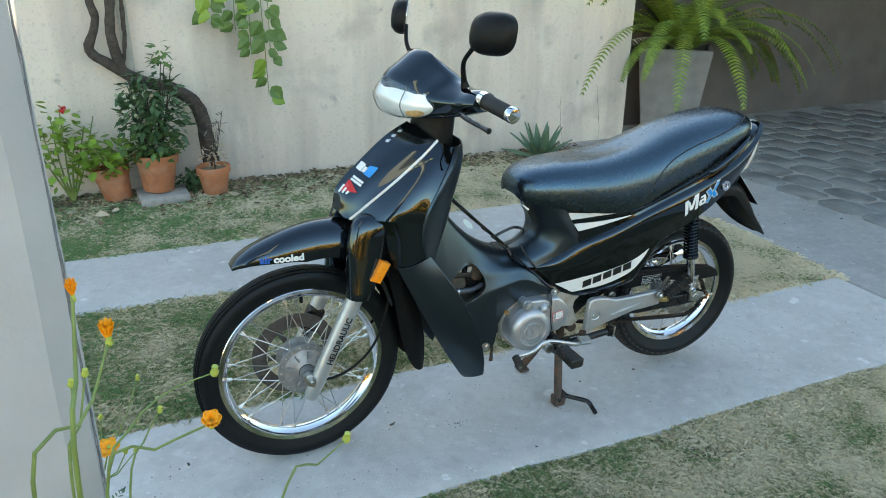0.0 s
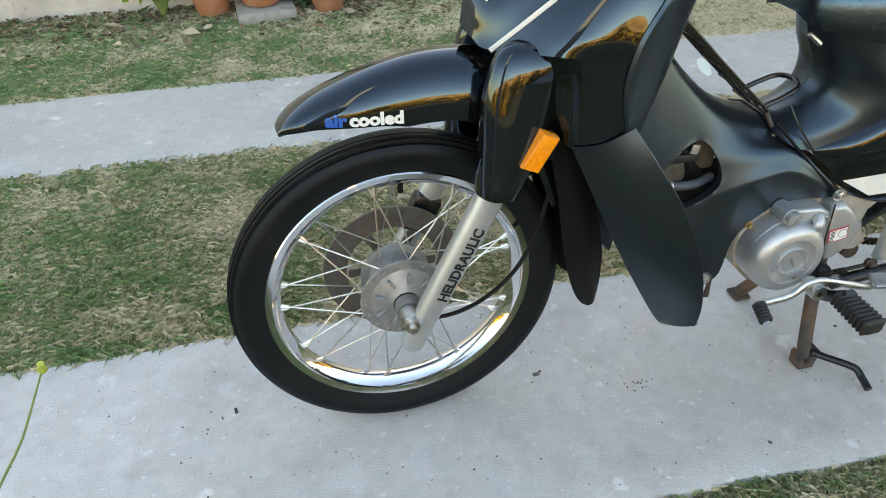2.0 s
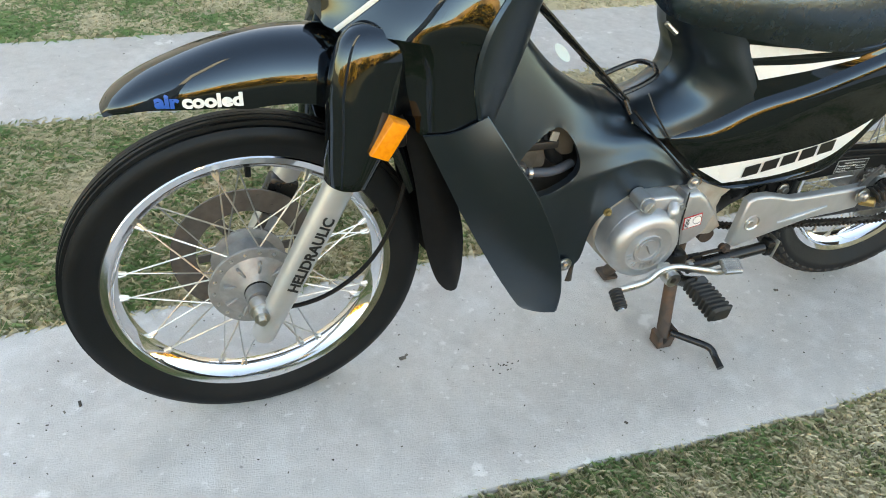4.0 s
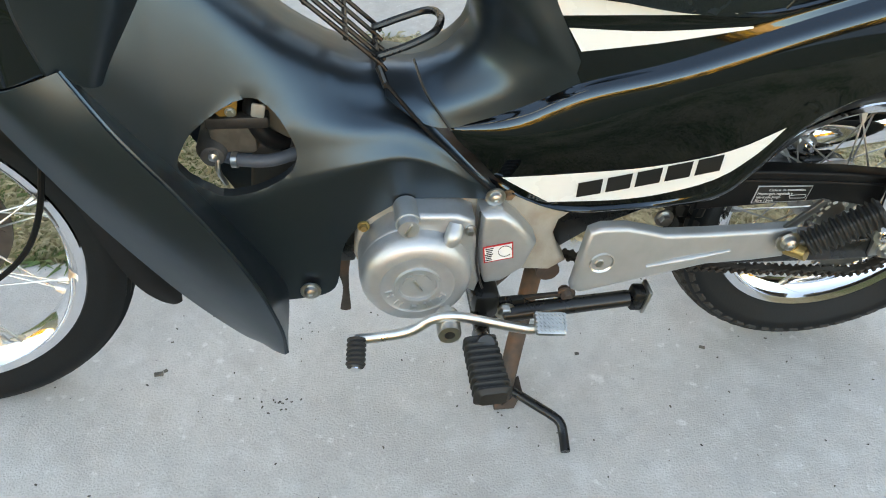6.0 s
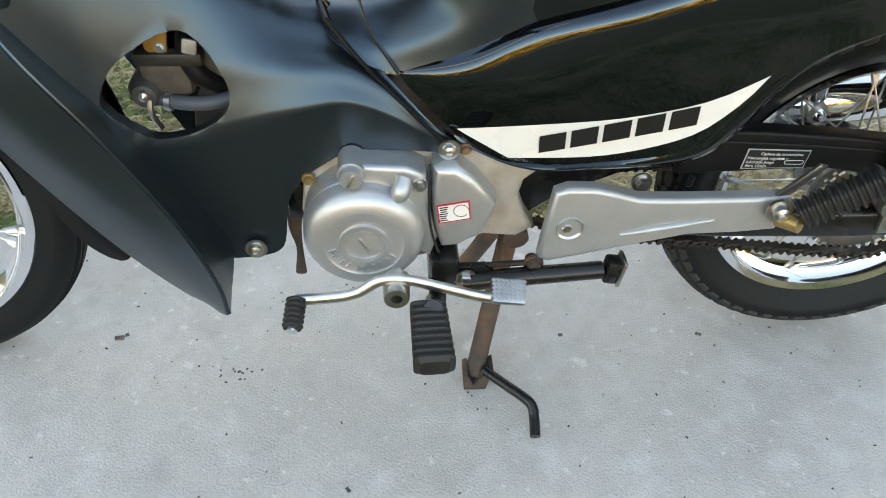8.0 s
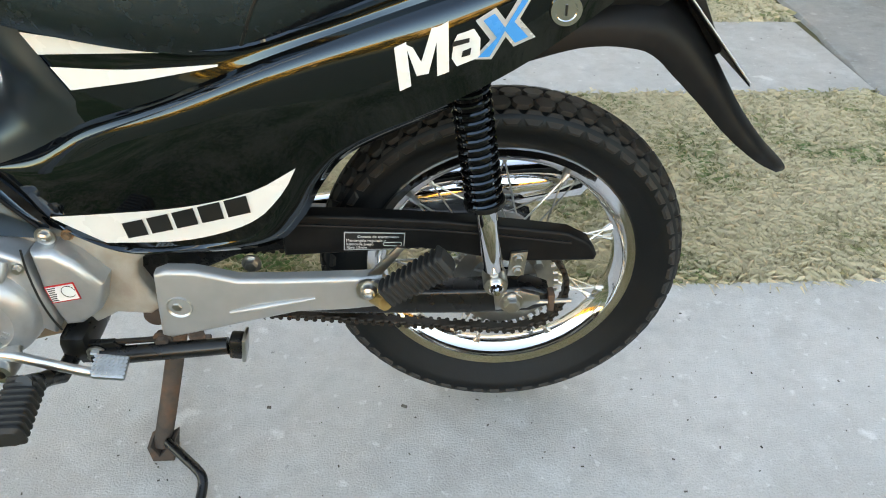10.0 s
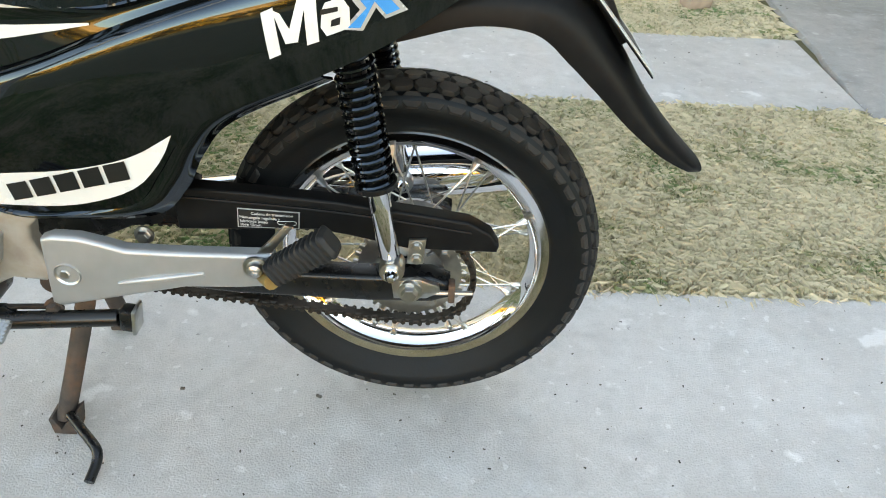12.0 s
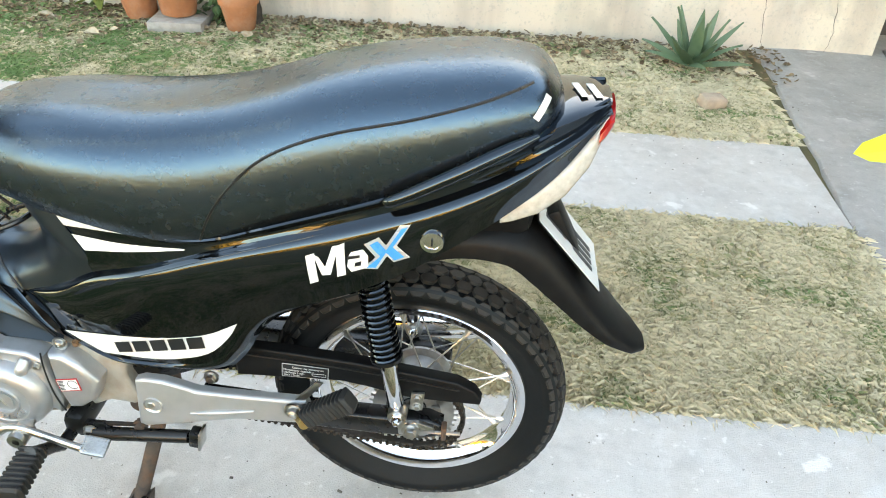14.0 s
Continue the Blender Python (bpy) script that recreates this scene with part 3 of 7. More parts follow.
    part("hub_seal", lathe([(0.0185, -0.0545), (0.0208, -0.0545), (0.0208, -0.046), (0.0185, -0.046)], 32, closed=True), BLACK_PLASTIC, rim_ob, "black hub seal")
    part("hub_flange", lathe([(hub_r * 0.80, -0.0375), (hub_r * 1.20, -0.0375), (hub_r * 1.22, -0.0345), (hub_r * 1.20, -0.0315), (hub_r * 0.80, -0.0315)], 56, closed=True), HUB_ALLOY, rim_ob, "hub flange drilled for spokes")
    rivet = mesh_of("flange_rivet", lathe([(0.0001, -0.0030), (0.0022, -0.0024), (0.0030, 0.0)], 10), STEEL)
    for k in range(18):
        dot = new("flange_rivet", rivet)
        dot.parent = rim_ob
        dot.matrix_basis = pose(hub_r * 1.08 * math.cos(k * math.pi / 9), -0.0375, hub_r * 1.08 * math.sin(k * math.pi / 9))
    rib_me = mesh_of("hub_rib", block((hub_r * 0.46, 0.008, 0.0045), (0, 0, 0), 0.0012, (0, 0, 0), 1), HUB_ALLOY)
    for k in range(9):
        rib = new("hub_rib", rib_me)
        rib.parent = rim_ob
        rib.matrix_basis = pose(0, 0, 0, 0, 40 * k, 0) @ pose(hub_r * 0.66, -0.044, 0, 0, 0, -12)
    sp = bmesh.new()
    tube_into(sp, [(0, 0, 0), (0, 0, 1)], 1.0, 6)
    sp_me = mesh_of("spoke", sp, STEEL)
    for k in range(spokes):
        side = -1 if k % 2 else 1
        lean = 1 if (k // 2) % 2 else -1
        ah = 2 * math.pi * k / spokes
        ar = ah + lean * 2 * math.pi / spokes * 3.1
        p0 = Vector((hub_r * 0.92 * math.cos(ah), side * 0.034, hub_r * 0.92 * math.sin(ah)))
        p1 = Vector(((r_rim - 0.024) * math.cos(ar), side * 0.006, (r_rim - 0.024) * math.sin(ar)))
        o = new("spoke", sp_me)
        o.parent = rim_ob
        d = p1 - p0
        o.matrix_basis = Matrix.LocRotScale(p0, d.to_track_quat("Z", "Y"), (0.0013, 0.0013, d.length))
        o2 = new("spoke_nipple", sp_me)
        o2.parent = rim_ob
        o2.matrix_basis = Matrix.LocRotScale(p1 - d.normalized() * 0.014, d.to_track_quat("Z", "Y"), (0.0034, 0.0034, 0.018))
    return rim_ob


FW, FYAW = (-0.598, -0.008, 0.2705), 2.6
RW = (0.628, 0.010, 0.2615)
front = wheel("front_wheel", FW, FYAW, 0.218, 0.2715, 0.034, 0.058, 36, False, "chrome spoked front wheel")
rear = wheel("rear_wheel", RW, -1.5, 0.1794, 0.2425, 0.043, 0.052, 36, True, "small chrome spoked rear wheel")

disc = bmesh.new()
lathe_into(disc, [(0.078, 0.052), (0.116, 0.052), (0.116, 0.056), (0.078, 0.056)], 64, closed=True)
for k in range(24):
    a = 2 * math.pi * k / 24
    lathe_into(disc, [(0.0001, 0.0515), (0.0042, 0.0515), (0.0042, 0.0535)], 8, ((0.091 + 0.013 * (k % 2)) * math.cos(a), 0, (0.091 + 0.013 * (k % 2)) * math.sin(a)))
for k in range(6):
    block_into(disc, (0.06, 0.004, 0.014), pose(0, 0, 0, 0, 60 * k, 0) @ pose(0.045, 0.053, 0))
part("brake_disc", disc, surface("brake_steel", (0.11, 0.095, 0.085), (0.15, 0.13, 0.115), 70, 0.5, 0.5), front, "drilled dark steel brake disc")
part("valve", tube([(0.012, 0, 0.200), (0.011, 0, 0.172)], 0.0045, 8), BLACK_PLASTIC, front, "black rubber tyre valve")
spr = lathe([(0.045, -0.058), (0.066, -0.058), (0.066, -0.054), (0.045, -0.054)], 64, closed=True)
for k in range(36):
    block_into(spr, (0.007, 0.004, 0.0045), pose(0, 0, 0, 0, 10 * k, 0) @ pose(0.0685, -0.056, 0))
for k in range(4):
    lathe_into(spr, [(0.0001, -0.064), (0.006, -0.064), (0.006, -0.057)], 6, (0.053 * math.cos(k * 1.57 + 0.6), 0, 0.053 * math.sin(k * 1.57 + 0.6)))
part("sprocket", spr, STEEL, rear, "zinc-plated chain sprocket")


def bpart(name, bm, material, label="", parent=None, smooth=40):
    """A part of the motorcycle, given in world coordinates."""
    ob = part(name, bm, material, parent or bike, label, smooth)
    if parent is None:
        ob.matrix_basis = Matrix.Translation((-0.15, 0, 0))
    return ob


def both(name, rows, thick, material, label=""):
    """A shell on the left side and its mirror image on the right."""
    left = bpart(name, shell(rows, thick), material, label)
    bpart(name, shell(mirrored(rows)[:, ::-1], thick), material, label)
    return left


# seat
SEAT = np.array([  # x, bottom, top, half width
    (0.004, 0.668, 0.690, 0.030), (0.014, 0.655, 0.712, 0.062), (0.05, 0.645, 0.733, 0.092), (0.11, 0.634, 0.744, 0.112), (0.17, 0.622, 0.749, 0.124),
    (0.265, 0.606, 0.754, 0.131), (0.36, 0.604, 0.768, 0.132), (0.43, 0.628, 0.786, 0.131), (0.50, 0.654, 0.809, 0.129), (0.58, 0.682, 0.828, 0.125),
    (0.66, 0.714, 0.839, 0.117), (0.72, 0.742, 0.843, 0.105), (0.765, 0.768, 0.836, 0.088), (0.788, 0.782, 0.815, 0.066), (0.797, 0.790, 0.800, 0.03)])


def seat_row(x):
    b, t, w = (np.interp(x, SEAT[:, 0], SEAT[:, k]) for k in (1, 2, 3))
    out = []
    for a in np.linspace(-28, 208, 41):
        c, s = math.cos(radians(a)), math.sin(radians(a))
        y = -w * math.copysign(abs(c) ** 0.62, c)
        z = b + (t - b) * (0.30 + 0.70 * math.copysign(abs(s) ** 0.85, s) if s > 0 else 0.30 + 0.64 * s)
        dish = 0.010 * max(0.0, 1 - abs(y) / (0.7 * w)) * math.exp(-((x - 0.30) / 0.15) ** 2)
        out.append((x, y, z - dish))
    return out


bm = bmesh.new()
fine_seat = smooth_line(SEAT, 90)
SEAT = fine_seat[np.argsort(fine_seat[:, 0])]
grid_faces(bm, [seat_row(x) for x in SEAT[:, 0]], cap=True)
seat = bpart("seat", bm, VINYL, "long black vinyl seat, stepped up for the passenger", smooth=60)
seat_skin = skin_of(seat)


def on_side(pts, tree, lift, fallback=-0.12):
    out = []
    for x, z in pts:
        hit = tree.ray_cast(Vector((x, -1, z)), Vector((0, 1, 0)))[0]
        out.append((x, (hit.y if hit else fallback) - lift, z))
    return out


seam = smooth_line([(0.358, 0.612), (0.378, 0.655), (0.405, 0.693), (0.440, 0.727), (0.482, 0.751), (0.54, 0.772), (0.62, 0.791), (0.69, 0.810), (0.735, 0.824), (0.757, 0.830)], 50)
bpart("piping", tube(on_side(seam, seat_skin, -0.0008), 0.0022, 6), BLACK_VINYL, "", seat)

bpart("seat_mark", decal([(0.760, 0.798), (0.773, 0.820), (0.780, 0.814), (0.767, 0.792)], seat_skin, 0.0012, 0.006, -0.07), WHITE_VINYL, "", seat)

# side covers
SC_TOP = [(0.124, -0.088, 0.640), (0.22, -0.108, 0.620), (0.30, -0.122, 0.608), (0.365, -0.128, 0.612), (0.456, -0.134, 0.646), (0.603, -0.130, 0.700), (0.70, -0.116, 0.742), (0.77, -0.094, 0.770), (0.82, -0.06, 0.792), (0.852, -0.035, 0.804)]
SC_CREST = [(0.183, -0.108, 0.523), (0.27, -0.126, 0.556), (0.377, -0.137, 0.600), (0.478, -0.140, 0.636), (0.61, -0.134, 0.680), (0.70, -0.121, 0.716), (0.77, -0.101, 0.750), (0.82, -0.075, 0.777), (0.853, -0.045, 0.797)]
SC_EDGE = [(x, y + 0.010, z) for x, y, z in SC_CREST]
SC_SPEAR = [(0.055, -0.070, 0.464), (0.12, -0.087, 0.488)] + SC_EDGE
SC_ROLL = [(0.056, -0.077, 0.461), (0.12, -0.098, 0.476)] + [(x + 0.002, y - 0.003, z - 0.013 + 0.009 * max(0.0, (x - 0.7) / 0.15)) for x, y, z in SC_CREST]
SC_MID = [(0.059, -0.079, 0.456), (0.12, -0.101, 0.452), (0.20, -0.118, 0.462), (0.30, -0.134, 0.507), (0.42, -0.145, 0.558), (0.53, -0.146, 0.606), (0.63, -0.137, 0.648), (0.71, -0.1225, 0.689), (0.78, -0.099, 0.732), (0.852, -0.047, 0.792)]
SC_LOW = [(0.063, -0.081, 0.450), (0.088, -0.089, 0.428), (0.114, -0.096, 0.402), (0.168, -0.100, 0.368), (0.248, -0.113, 0.372), (0.336, -0.128, 0.399), (0.372, -0.134, 0.440), (0.402, -0.138, 0.482),
          (0.45, -0.142, 0.517), (0.54, -0.142, 0.555), (0.615, -0.135, 0.592), (0.681, -0.123, 0.634), (0.745, -0.104, 0.678), (0.80, -0.080, 0.723), (0.851, -0.049, 0.788)]
side_up = both("side_cover", patch_rows([SC_TOP, [tuple((np.array(a) + np.array(b)) / 2 + (0, 0.004, 0)) for a, b in zip(smooth_line(SC_TOP, 9), smooth_line(SC_EDGE, 9))], SC_EDGE], 60, 12), 0.003, GLOSS, "glossy black upper side panel")
side_low = both("side_cover", patch_rows([SC_SPEAR, SC_ROLL, SC_MID, SC_LOW], 90, 40), 0.003, GLOSS, "glossy black side panel with white and blue decals")
side_skin = skin_of(side_up, side_low)

# moulded grab bars beside the seat
for s in (-1, 1):
    bpart("grab_bar", tube([(0.590, s * 0.120, 0.690), (0.606, s * 0.131, 0.697), (0.675, s * 0.126, 0.734), (0.735, s * 0.110, 0.764), (0.768, s * 0.092, 0.776)], [0.004, 0.0075, 0.0085, 0.008, 0.004], 14, 30), GLOSS, "glossy black moulded grab bar")

# rear frame web under the side cover
web = patch_rows([[(0.100, -0.090, 0.404), (0.170, -0.100, 0.372), (0.250, -0.112, 0.378), (0.335, -0.126, 0.404), (0.372, -0.131, 0.444), (0.402, -0.135, 0.486), (0.450, -0.138, 0.520), (0.545, -0.138, 0.558)],
                  [(0.108, -0.092, 0.392), (0.180, -0.106, 0.366), (0.245, -0.117, 0.372), (0.345, -0.129, 0.393), (0.383, -0.132, 0.430), (0.411, -0.134, 0.473), (0.452, -0.135, 0.510), (0.550, -0.134, 0.553)],
                  [(0.118, -0.084, 0.383), (0.187, -0.096, 0.358), (0.245, -0.106, 0.362), (0.352, -0.118, 0.380), (0.394, -0.120, 0.417), (0.420, -0.121, 0.462), (0.456, -0.122, 0.500), (0.556, -0.122, 0.547)]], 60, 10)
both("side_cover_lip", web, 0.003, GLOSS, "")

# tail, lamp, mudguard, number plate
bm = bmesh.new()
rows = []
for x, b, t, w in ((0.765, 0.742, 0.775, 0.094), (0.79, 0.752, 0.795, 0.084), (0.815, 0.764, 0.801, 0.070), (0.84, 0.780, 0.803, 0.050), (0.856, 0.790, 0.800, 0.028)):
    rows.append([(x, w * math.cos(a), (b + t) / 2 + (t - b) / 2 * math.copysign(abs(math.sin(a)) ** 0.5, math.sin(a))) for a in np.linspace(0, 2 * math.pi, 28, endpoint=False)])
grid_faces(bm, rows, ring=True, cap=True)
tail = bpart("tail_cowl", bm, GLOSS, "glossy black tail fairing")
for dx in (-0.009, 0.009):
    bpart("tail_sticker", block((0.009, 0.042, 0.0012), (0.826 + dx, -0.010, 0.8035), 0, (0, 3, 14)), WHITE_VINYL, "", tail)
bm = bmesh.new()
rows = []
for x, b, t, w in ((0.734, 0.640, 0.668, 0.086), (0.750, 0.638, 0.692, 0.087), (0.78, 0.645, 0.722, 0.084), (0.812, 0.668, 0.752, 0.074), (0.838, 0.706, 0.776, 0.058), (0.854, 0.752, 0.796, 0.038)):
    rows.append([(x, w * math.cos(a), (b + t) / 2 + (t - b) / 2 * math.copysign(abs(math.sin(a)) ** 0.7, math.sin(a))) for a in np.linspace(0, 2 * math.pi, 32, endpoint=False)])
grid_faces(bm, rows, ring=True, cap=True)
lamp = bpart("tail_lamp", bm, CLEAR_LENS, "clear ribbed tail lamp lens")
bm = bmesh.new()
grid_faces(bm, [[(x + 0.002, w * math.cos(a), z + r * math.sin(a)) for a in np.linspace(0, 2 * math.pi, 20, endpoint=False)] for x, z, r, w in ((0.842, 0.758, 0.020, 0.055), (0.850, 0.766, 0.023, 0.048), (0.859, 0.776, 0.020, 0.036))], ring=True, cap=True)
bpart("brake_lens", bm, RED_LENS, "red brake light lens", lamp)
MUD_C = smooth_line([(0.60, 0.615), (0.68, 0.640), (0.75, 0.640), (0.80, 0.612), (0.845, 0.556), (0.89, 0.492), (0.935, 0.440), (0.967, 0.410)], 40)
MUD_W = np.interp(np.linspace(0, 1, 40), [0, 0.35, 0.6, 0.85, 0.95, 1], [0.085, 0.085, 0.075, 0.060, 0.042, 0.018])
MUD_D = np.interp(np.linspace(0, 1, 40), [0, 0.3, 0.5, 0.7, 0.88, 1], [0.044, 0.052, 0.050, 0.034, 0.017, 0.003])
tan = np.gradient(MUD_C, axis=0)
tan /= np.linalg.norm(tan, axis=1, keepdims=True)
rows = []
for (x, z), (tx, tz), w, d in zip(MUD_C, tan, MUD_W, MUD_D):
    rows.append([(x + tz * d * (1 - abs(math.sin(a)) ** 0.6), -w * math.cos(a), z - tx * d * (1 - abs(math.sin(a)) ** 0.6)) for a in np.linspace(0, math.pi, 21)])
bpart("rear_mudguard", shell(np.array(rows)[:, ::-1], 0.003), BLACK_PLASTIC, "matt black rear mudguard")
plate_m = pose(0.832, 0.0, 0.590, 0, 48.4, 0)
bm = block_into(bmesh.new(), (0.140, 0.118, 0.0016), plate_m, 0.0006, 1)
PLATE_GREY = surface("worn_plate_print", (0.04, 0.04, 0.042), (0.09, 0.09, 0.09), 160, 0.5)
plate = bpart("number_plate", bm, PLATE_WHITE, "small white number plate")
for u, v, a, b in ((-0.032, -0.024, 0.046, 0.011), (-0.032, -0.004, 0.046, 0.011), (-0.032, 0.016, 0.046, 0.011), (0.030, -0.028, 0.046, 0.010), (0.030, -0.012, 0.046, 0.010), (0.030, 0.004, 0.046, 0.010), (0.030, 0.020, 0.046, 0.010)):
    bpart("plate_bar", block_into(bmesh.new(), (a, b, 0.0012), plate_m @ pose(u, v, 0.0012)), PLATE_GREY, "", plate)
bpart("plate_backing", block_into(bmesh.new(), (0.142, 0.120, 0.0016), plate_m @ pose(0, 0, -0.0022), 0.0006, 1), BLACK_PLASTIC, "", plate)
bpart("plate_bracket", block((0.09, 0.05, 0.02), (0.825, 0, 0.595), 0.004, (0, 62, 0)), BLACK_PLASTIC)

# charcoal centre body
TUN_T = np.array([(-0.300, 0.760, 0.500), (-0.250, 0.715, 0.430), (-0.213, 0.662, 0.365), (-0.177, 0.617, 0.290), (-0.148, 0.586, 0.246), (-0.112, 0.554, 0.241), (-0.076, 0.530, 0.256), (-0.064, 0.524, 0.318),
                  (-0.042, 0.514, 0.352), (-0.008, 0.507, 0.377)])


def tunnel_rows():
    """Sections of the left half: an upright panel up to a ridge, then a slope that rolls over to the top."""
    line = smooth_line(TUN_T, 240)
    ridge_line = smooth_line([(-0.300, 0.412), (-0.230, 0.402), (-0.174, 0.399), (-0.143, 0.407), (-0.091, 0.424), (-0.034, 0.437), (0.006, 0.445)], 120)
    rows = []
    for x in np.concatenate([np.linspace(-0.300, -0.078, 50), np.linspace(-0.076, -0.008, 24)]):
        t, b = np.interp(x, line[:, 0], line[:, 1]), np.interp(x, line[:, 0], line[:, 2])
        ridge = max(np.interp(x, ridge_line[:, 0], ridge_line[:, 1]), b + 0.012)
        front = 0.100 + 0.034 * max(0.0, (-0.12 - x) / 0.18) ** 1.5
        low = [(-front + 0.002 - 0.005 * u ** 2, b + (ridge - b) * u) for u in np.linspace(0, 1, 15)[:-1]]
        rise = t - ridge
        up = smooth_line([(-front - 0.003, ridge), (-front * 0.955, ridge + rise * 0.22), (-front * 0.86, ridge + rise * 0.48), (-0.066, t - 0.026), (-0.050, t - 0.010), (-0.025, t - 0.001), (0.0, t)], 34)
        rows.append([(x, y, z) for y, z in low + list(map(tuple, up))])
    return np.array(rows)


def with_taper(bm, rows, flip):
    """Carries the sheet on from its last section to a point under the side cover."""
    last, before = rows[-1], rows[-3]
    keep = [k for k in range(len(last)) if last[k][1] < -0.060]
    sign = -1 if flip else 1
    steps, reach = 16, 0.115
    cols = []
    for k in keep:
        p0 = last[k]
        u = (p0[2] - last[0][2]) / (last[keep[-1]][2] - last[0][2])
        p1 = np.array((0.105 + 0.003 * u, -0.098 + 0.002 * u, 0.381 + 0.016 * u))
        t0 = (last[k] - before[k]) / (last[k][0] - before[k][0]) * reach
        t0[2] *= 0.6
        t1 = np.array((reach, 0.004 * u, -0.085 * u))
        col = [bm.verts.new((p0[0], sign * p0[1], p0[2]))]
        for q in np.linspace(0, 1, steps)[1:]:
            h = (2 * q ** 3 - 3 * q * q + 1) * p0 + (q ** 3 - 2 * q * q + q) * t0 + (3 * q * q - 2 * q ** 3) * p1 + (q ** 3 - q * q) * t1
            col.append(bm.verts.new((h[0], sign * h[1], h[2])))
        cols.append(col)
    for a, b in zip(cols, cols[1:]):
        for i in range(steps - 1):
            bm.faces.new((a[i], a[i + 1], b[i + 1], b[i]))
    bmesh.ops.remove_doubles(bm, verts=bm.verts, dist=0.0004)
    return bm


HOLE = smooth_line([(-0.222, 0.455), (-0.206, 0.480), (-0.181, 0.497), (-0.156, 0.507), (-0.138, 0.504), (-0.120, 0.485), (-0.106, 0.452), (-0.112, 0.430), (-0.135, 0.414), (-0.159, 0.407), (-0.184, 0.408), (-0.210, 0.428), (-0.221, 0.444), (-0.222, 0.455)], 64)[:-1]


def inside(p, poly):
    x, z = p
    c = False
    for (x0, z0), (x1, z1) in zip(poly, np.roll(poly, -1, 0)):
        if (z0 > z) != (z1 > z) and x < (x1 - x0) * (z - z0) / (z1 - z0) + x0:
            c = not c
    return c


def holed(rows, poly, flip):
    """The sheet with an opening cut along a closed line, and a lip turned inwards round it."""
    bm = bmesh.new()
    r = mirrored(rows) if flip else rows
    vs = grid_faces(bm, r)
    dead = [f for f in bm.faces if inside((f.calc_center_median().x, f.calc_center_median().z), poly)]
    bmesh.ops.delete(bm, geom=dead, context="FACES")
    ring = [v for v in bm.verts if v.is_boundary and np.linalg.norm(poly - np.array((v.co.x, v.co.z)), axis=1).min() < 0.016 and not (v.co.x < -0.295)]
    for v in ring:
        x, z = poly[np.linalg.norm(poly - np.array((v.co.x, v.co.z)), axis=1).argmin()]
        v.co.x, v.co.z = x, z
    edges = [e for e in bm.edges if e.is_boundary and all(v in set(ring) for v in e.verts)]
    ex = bmesh.ops.extrude_edge_only(bm, edges=edges)
    s = -1 if flip else 1
    mid = poly.mean(0)
    for v in [g for g in ex["geom"] if isinstance(g, bmesh.types.BMVert)]:
        v.co.y += s * 0.016
        v.co.x += (mid[0] - v.co.x) * -0.04
        v.co.z += (mid[1] - v.co.z) * -0.04
    return bm


tun = tunnel_rows()
centre = bpart("centre_cover", with_taper(holed(tun, HOLE, False), tun, False), MATT, "matt charcoal plastic centre cover with an oval opening", smooth=50)
bpart("centre_cover", with_taper(holed(tun, HOLE.mean(0) + (HOLE - HOLE.mean(0)) * np.array((1.30, 1.12)) - np.array((0.012, 0.004)), True), tun, True), MATT, "matt charcoal plastic centre cover with an oval opening", smooth=50)
centre_skin = skin_of(centre)
# the floor between the centre cover and the seat post
STATIONS = [[(-0.012, -0.066, 0.494), (-0.012, -0.050, 0.500), (-0.012, -0.026, 0.508), (-0.012, 0.0, 0.508)],
            [(0.022, -0.076, 0.470), (0.022, -0.062, 0.488), (0.022, -0.030, 0.504), (0.022, 0.0, 0.507)],
            [(0.058, -0.076, 0.462), (0.058, -0.066, 0.490), (0.055, -0.034, 0.514), (0.052, 0.0, 0.517)],
            [(0.120, -0.086, 0.482), (0.105, -0.076, 0.510), (0.080, -0.040, 0.532), (0.072, 0.0, 0.535)],
            [(0.168, -0.094, 0.508), (0.130, -0.084, 0.530), (0.090, -0.046, 0.550), (0.083, 0.0, 0.552)],
            [(0.188, -0.095, 0.524), (0.142, -0.088, 0.550), (0.092, -0.050, 0.566), (0.084, 0.0, 0.568)],
            [(0.180, -0.094, 0.545), (0.138, -0.089, 0.566), (0.090, -0.051, 0.580), (0.080, 0.0, 0.582)],
            [(0.163, -0.092, 0.578), (0.124, -0.087, 0.588), (0.082, -0.050, 0.596), (0.071, 0.0, 0.597)],
            [(0.145, -0.088, 0.612), (0.110, -0.083, 0.616), (0.072, -0.048, 0.618), (0.060, 0.0, 0.619)],
            [(0.130, -0.086, 0.650), (0.098, -0.080, 0.660), (0.060, -0.046, 0.662), (0.046, 0.0, 0.662)]]
both("seat_post_cover", patch_rows([[st[k] for st in STATIONS] for k in range(4)], 64, 20), 0.002, MATT, "matt charcoal plastic foot well rising into the seat post")
# leg shield wings
WING = patch_rows([[(-0.372, -0.138, 0.552), (-0.334, -0.140, 0.472), (-0.297, -0.138, 0.396), (-0.240, -0.130, 0.290), (-0.190, -0.116, 0.207), (-0.170, -0.110, 0.184)],
                   [(-0.335, -0.152, 0.560), (-0.296, -0.158, 0.492), (-0.254, -0.160, 0.420), (-0.204, -0.154, 0.322), (-0.166, -0.142, 0.236), (-0.152, -0.134, 0.193)],
                   [(-0.290, -0.148, 0.574), (-0.254, -0.165, 0.519), (-0.208, -0.171, 0.447), (-0.162, -0.168, 0.348), (-0.139, -0.160, 0.260), (-0.136, -0.154, 0.206)]], 60, 16)
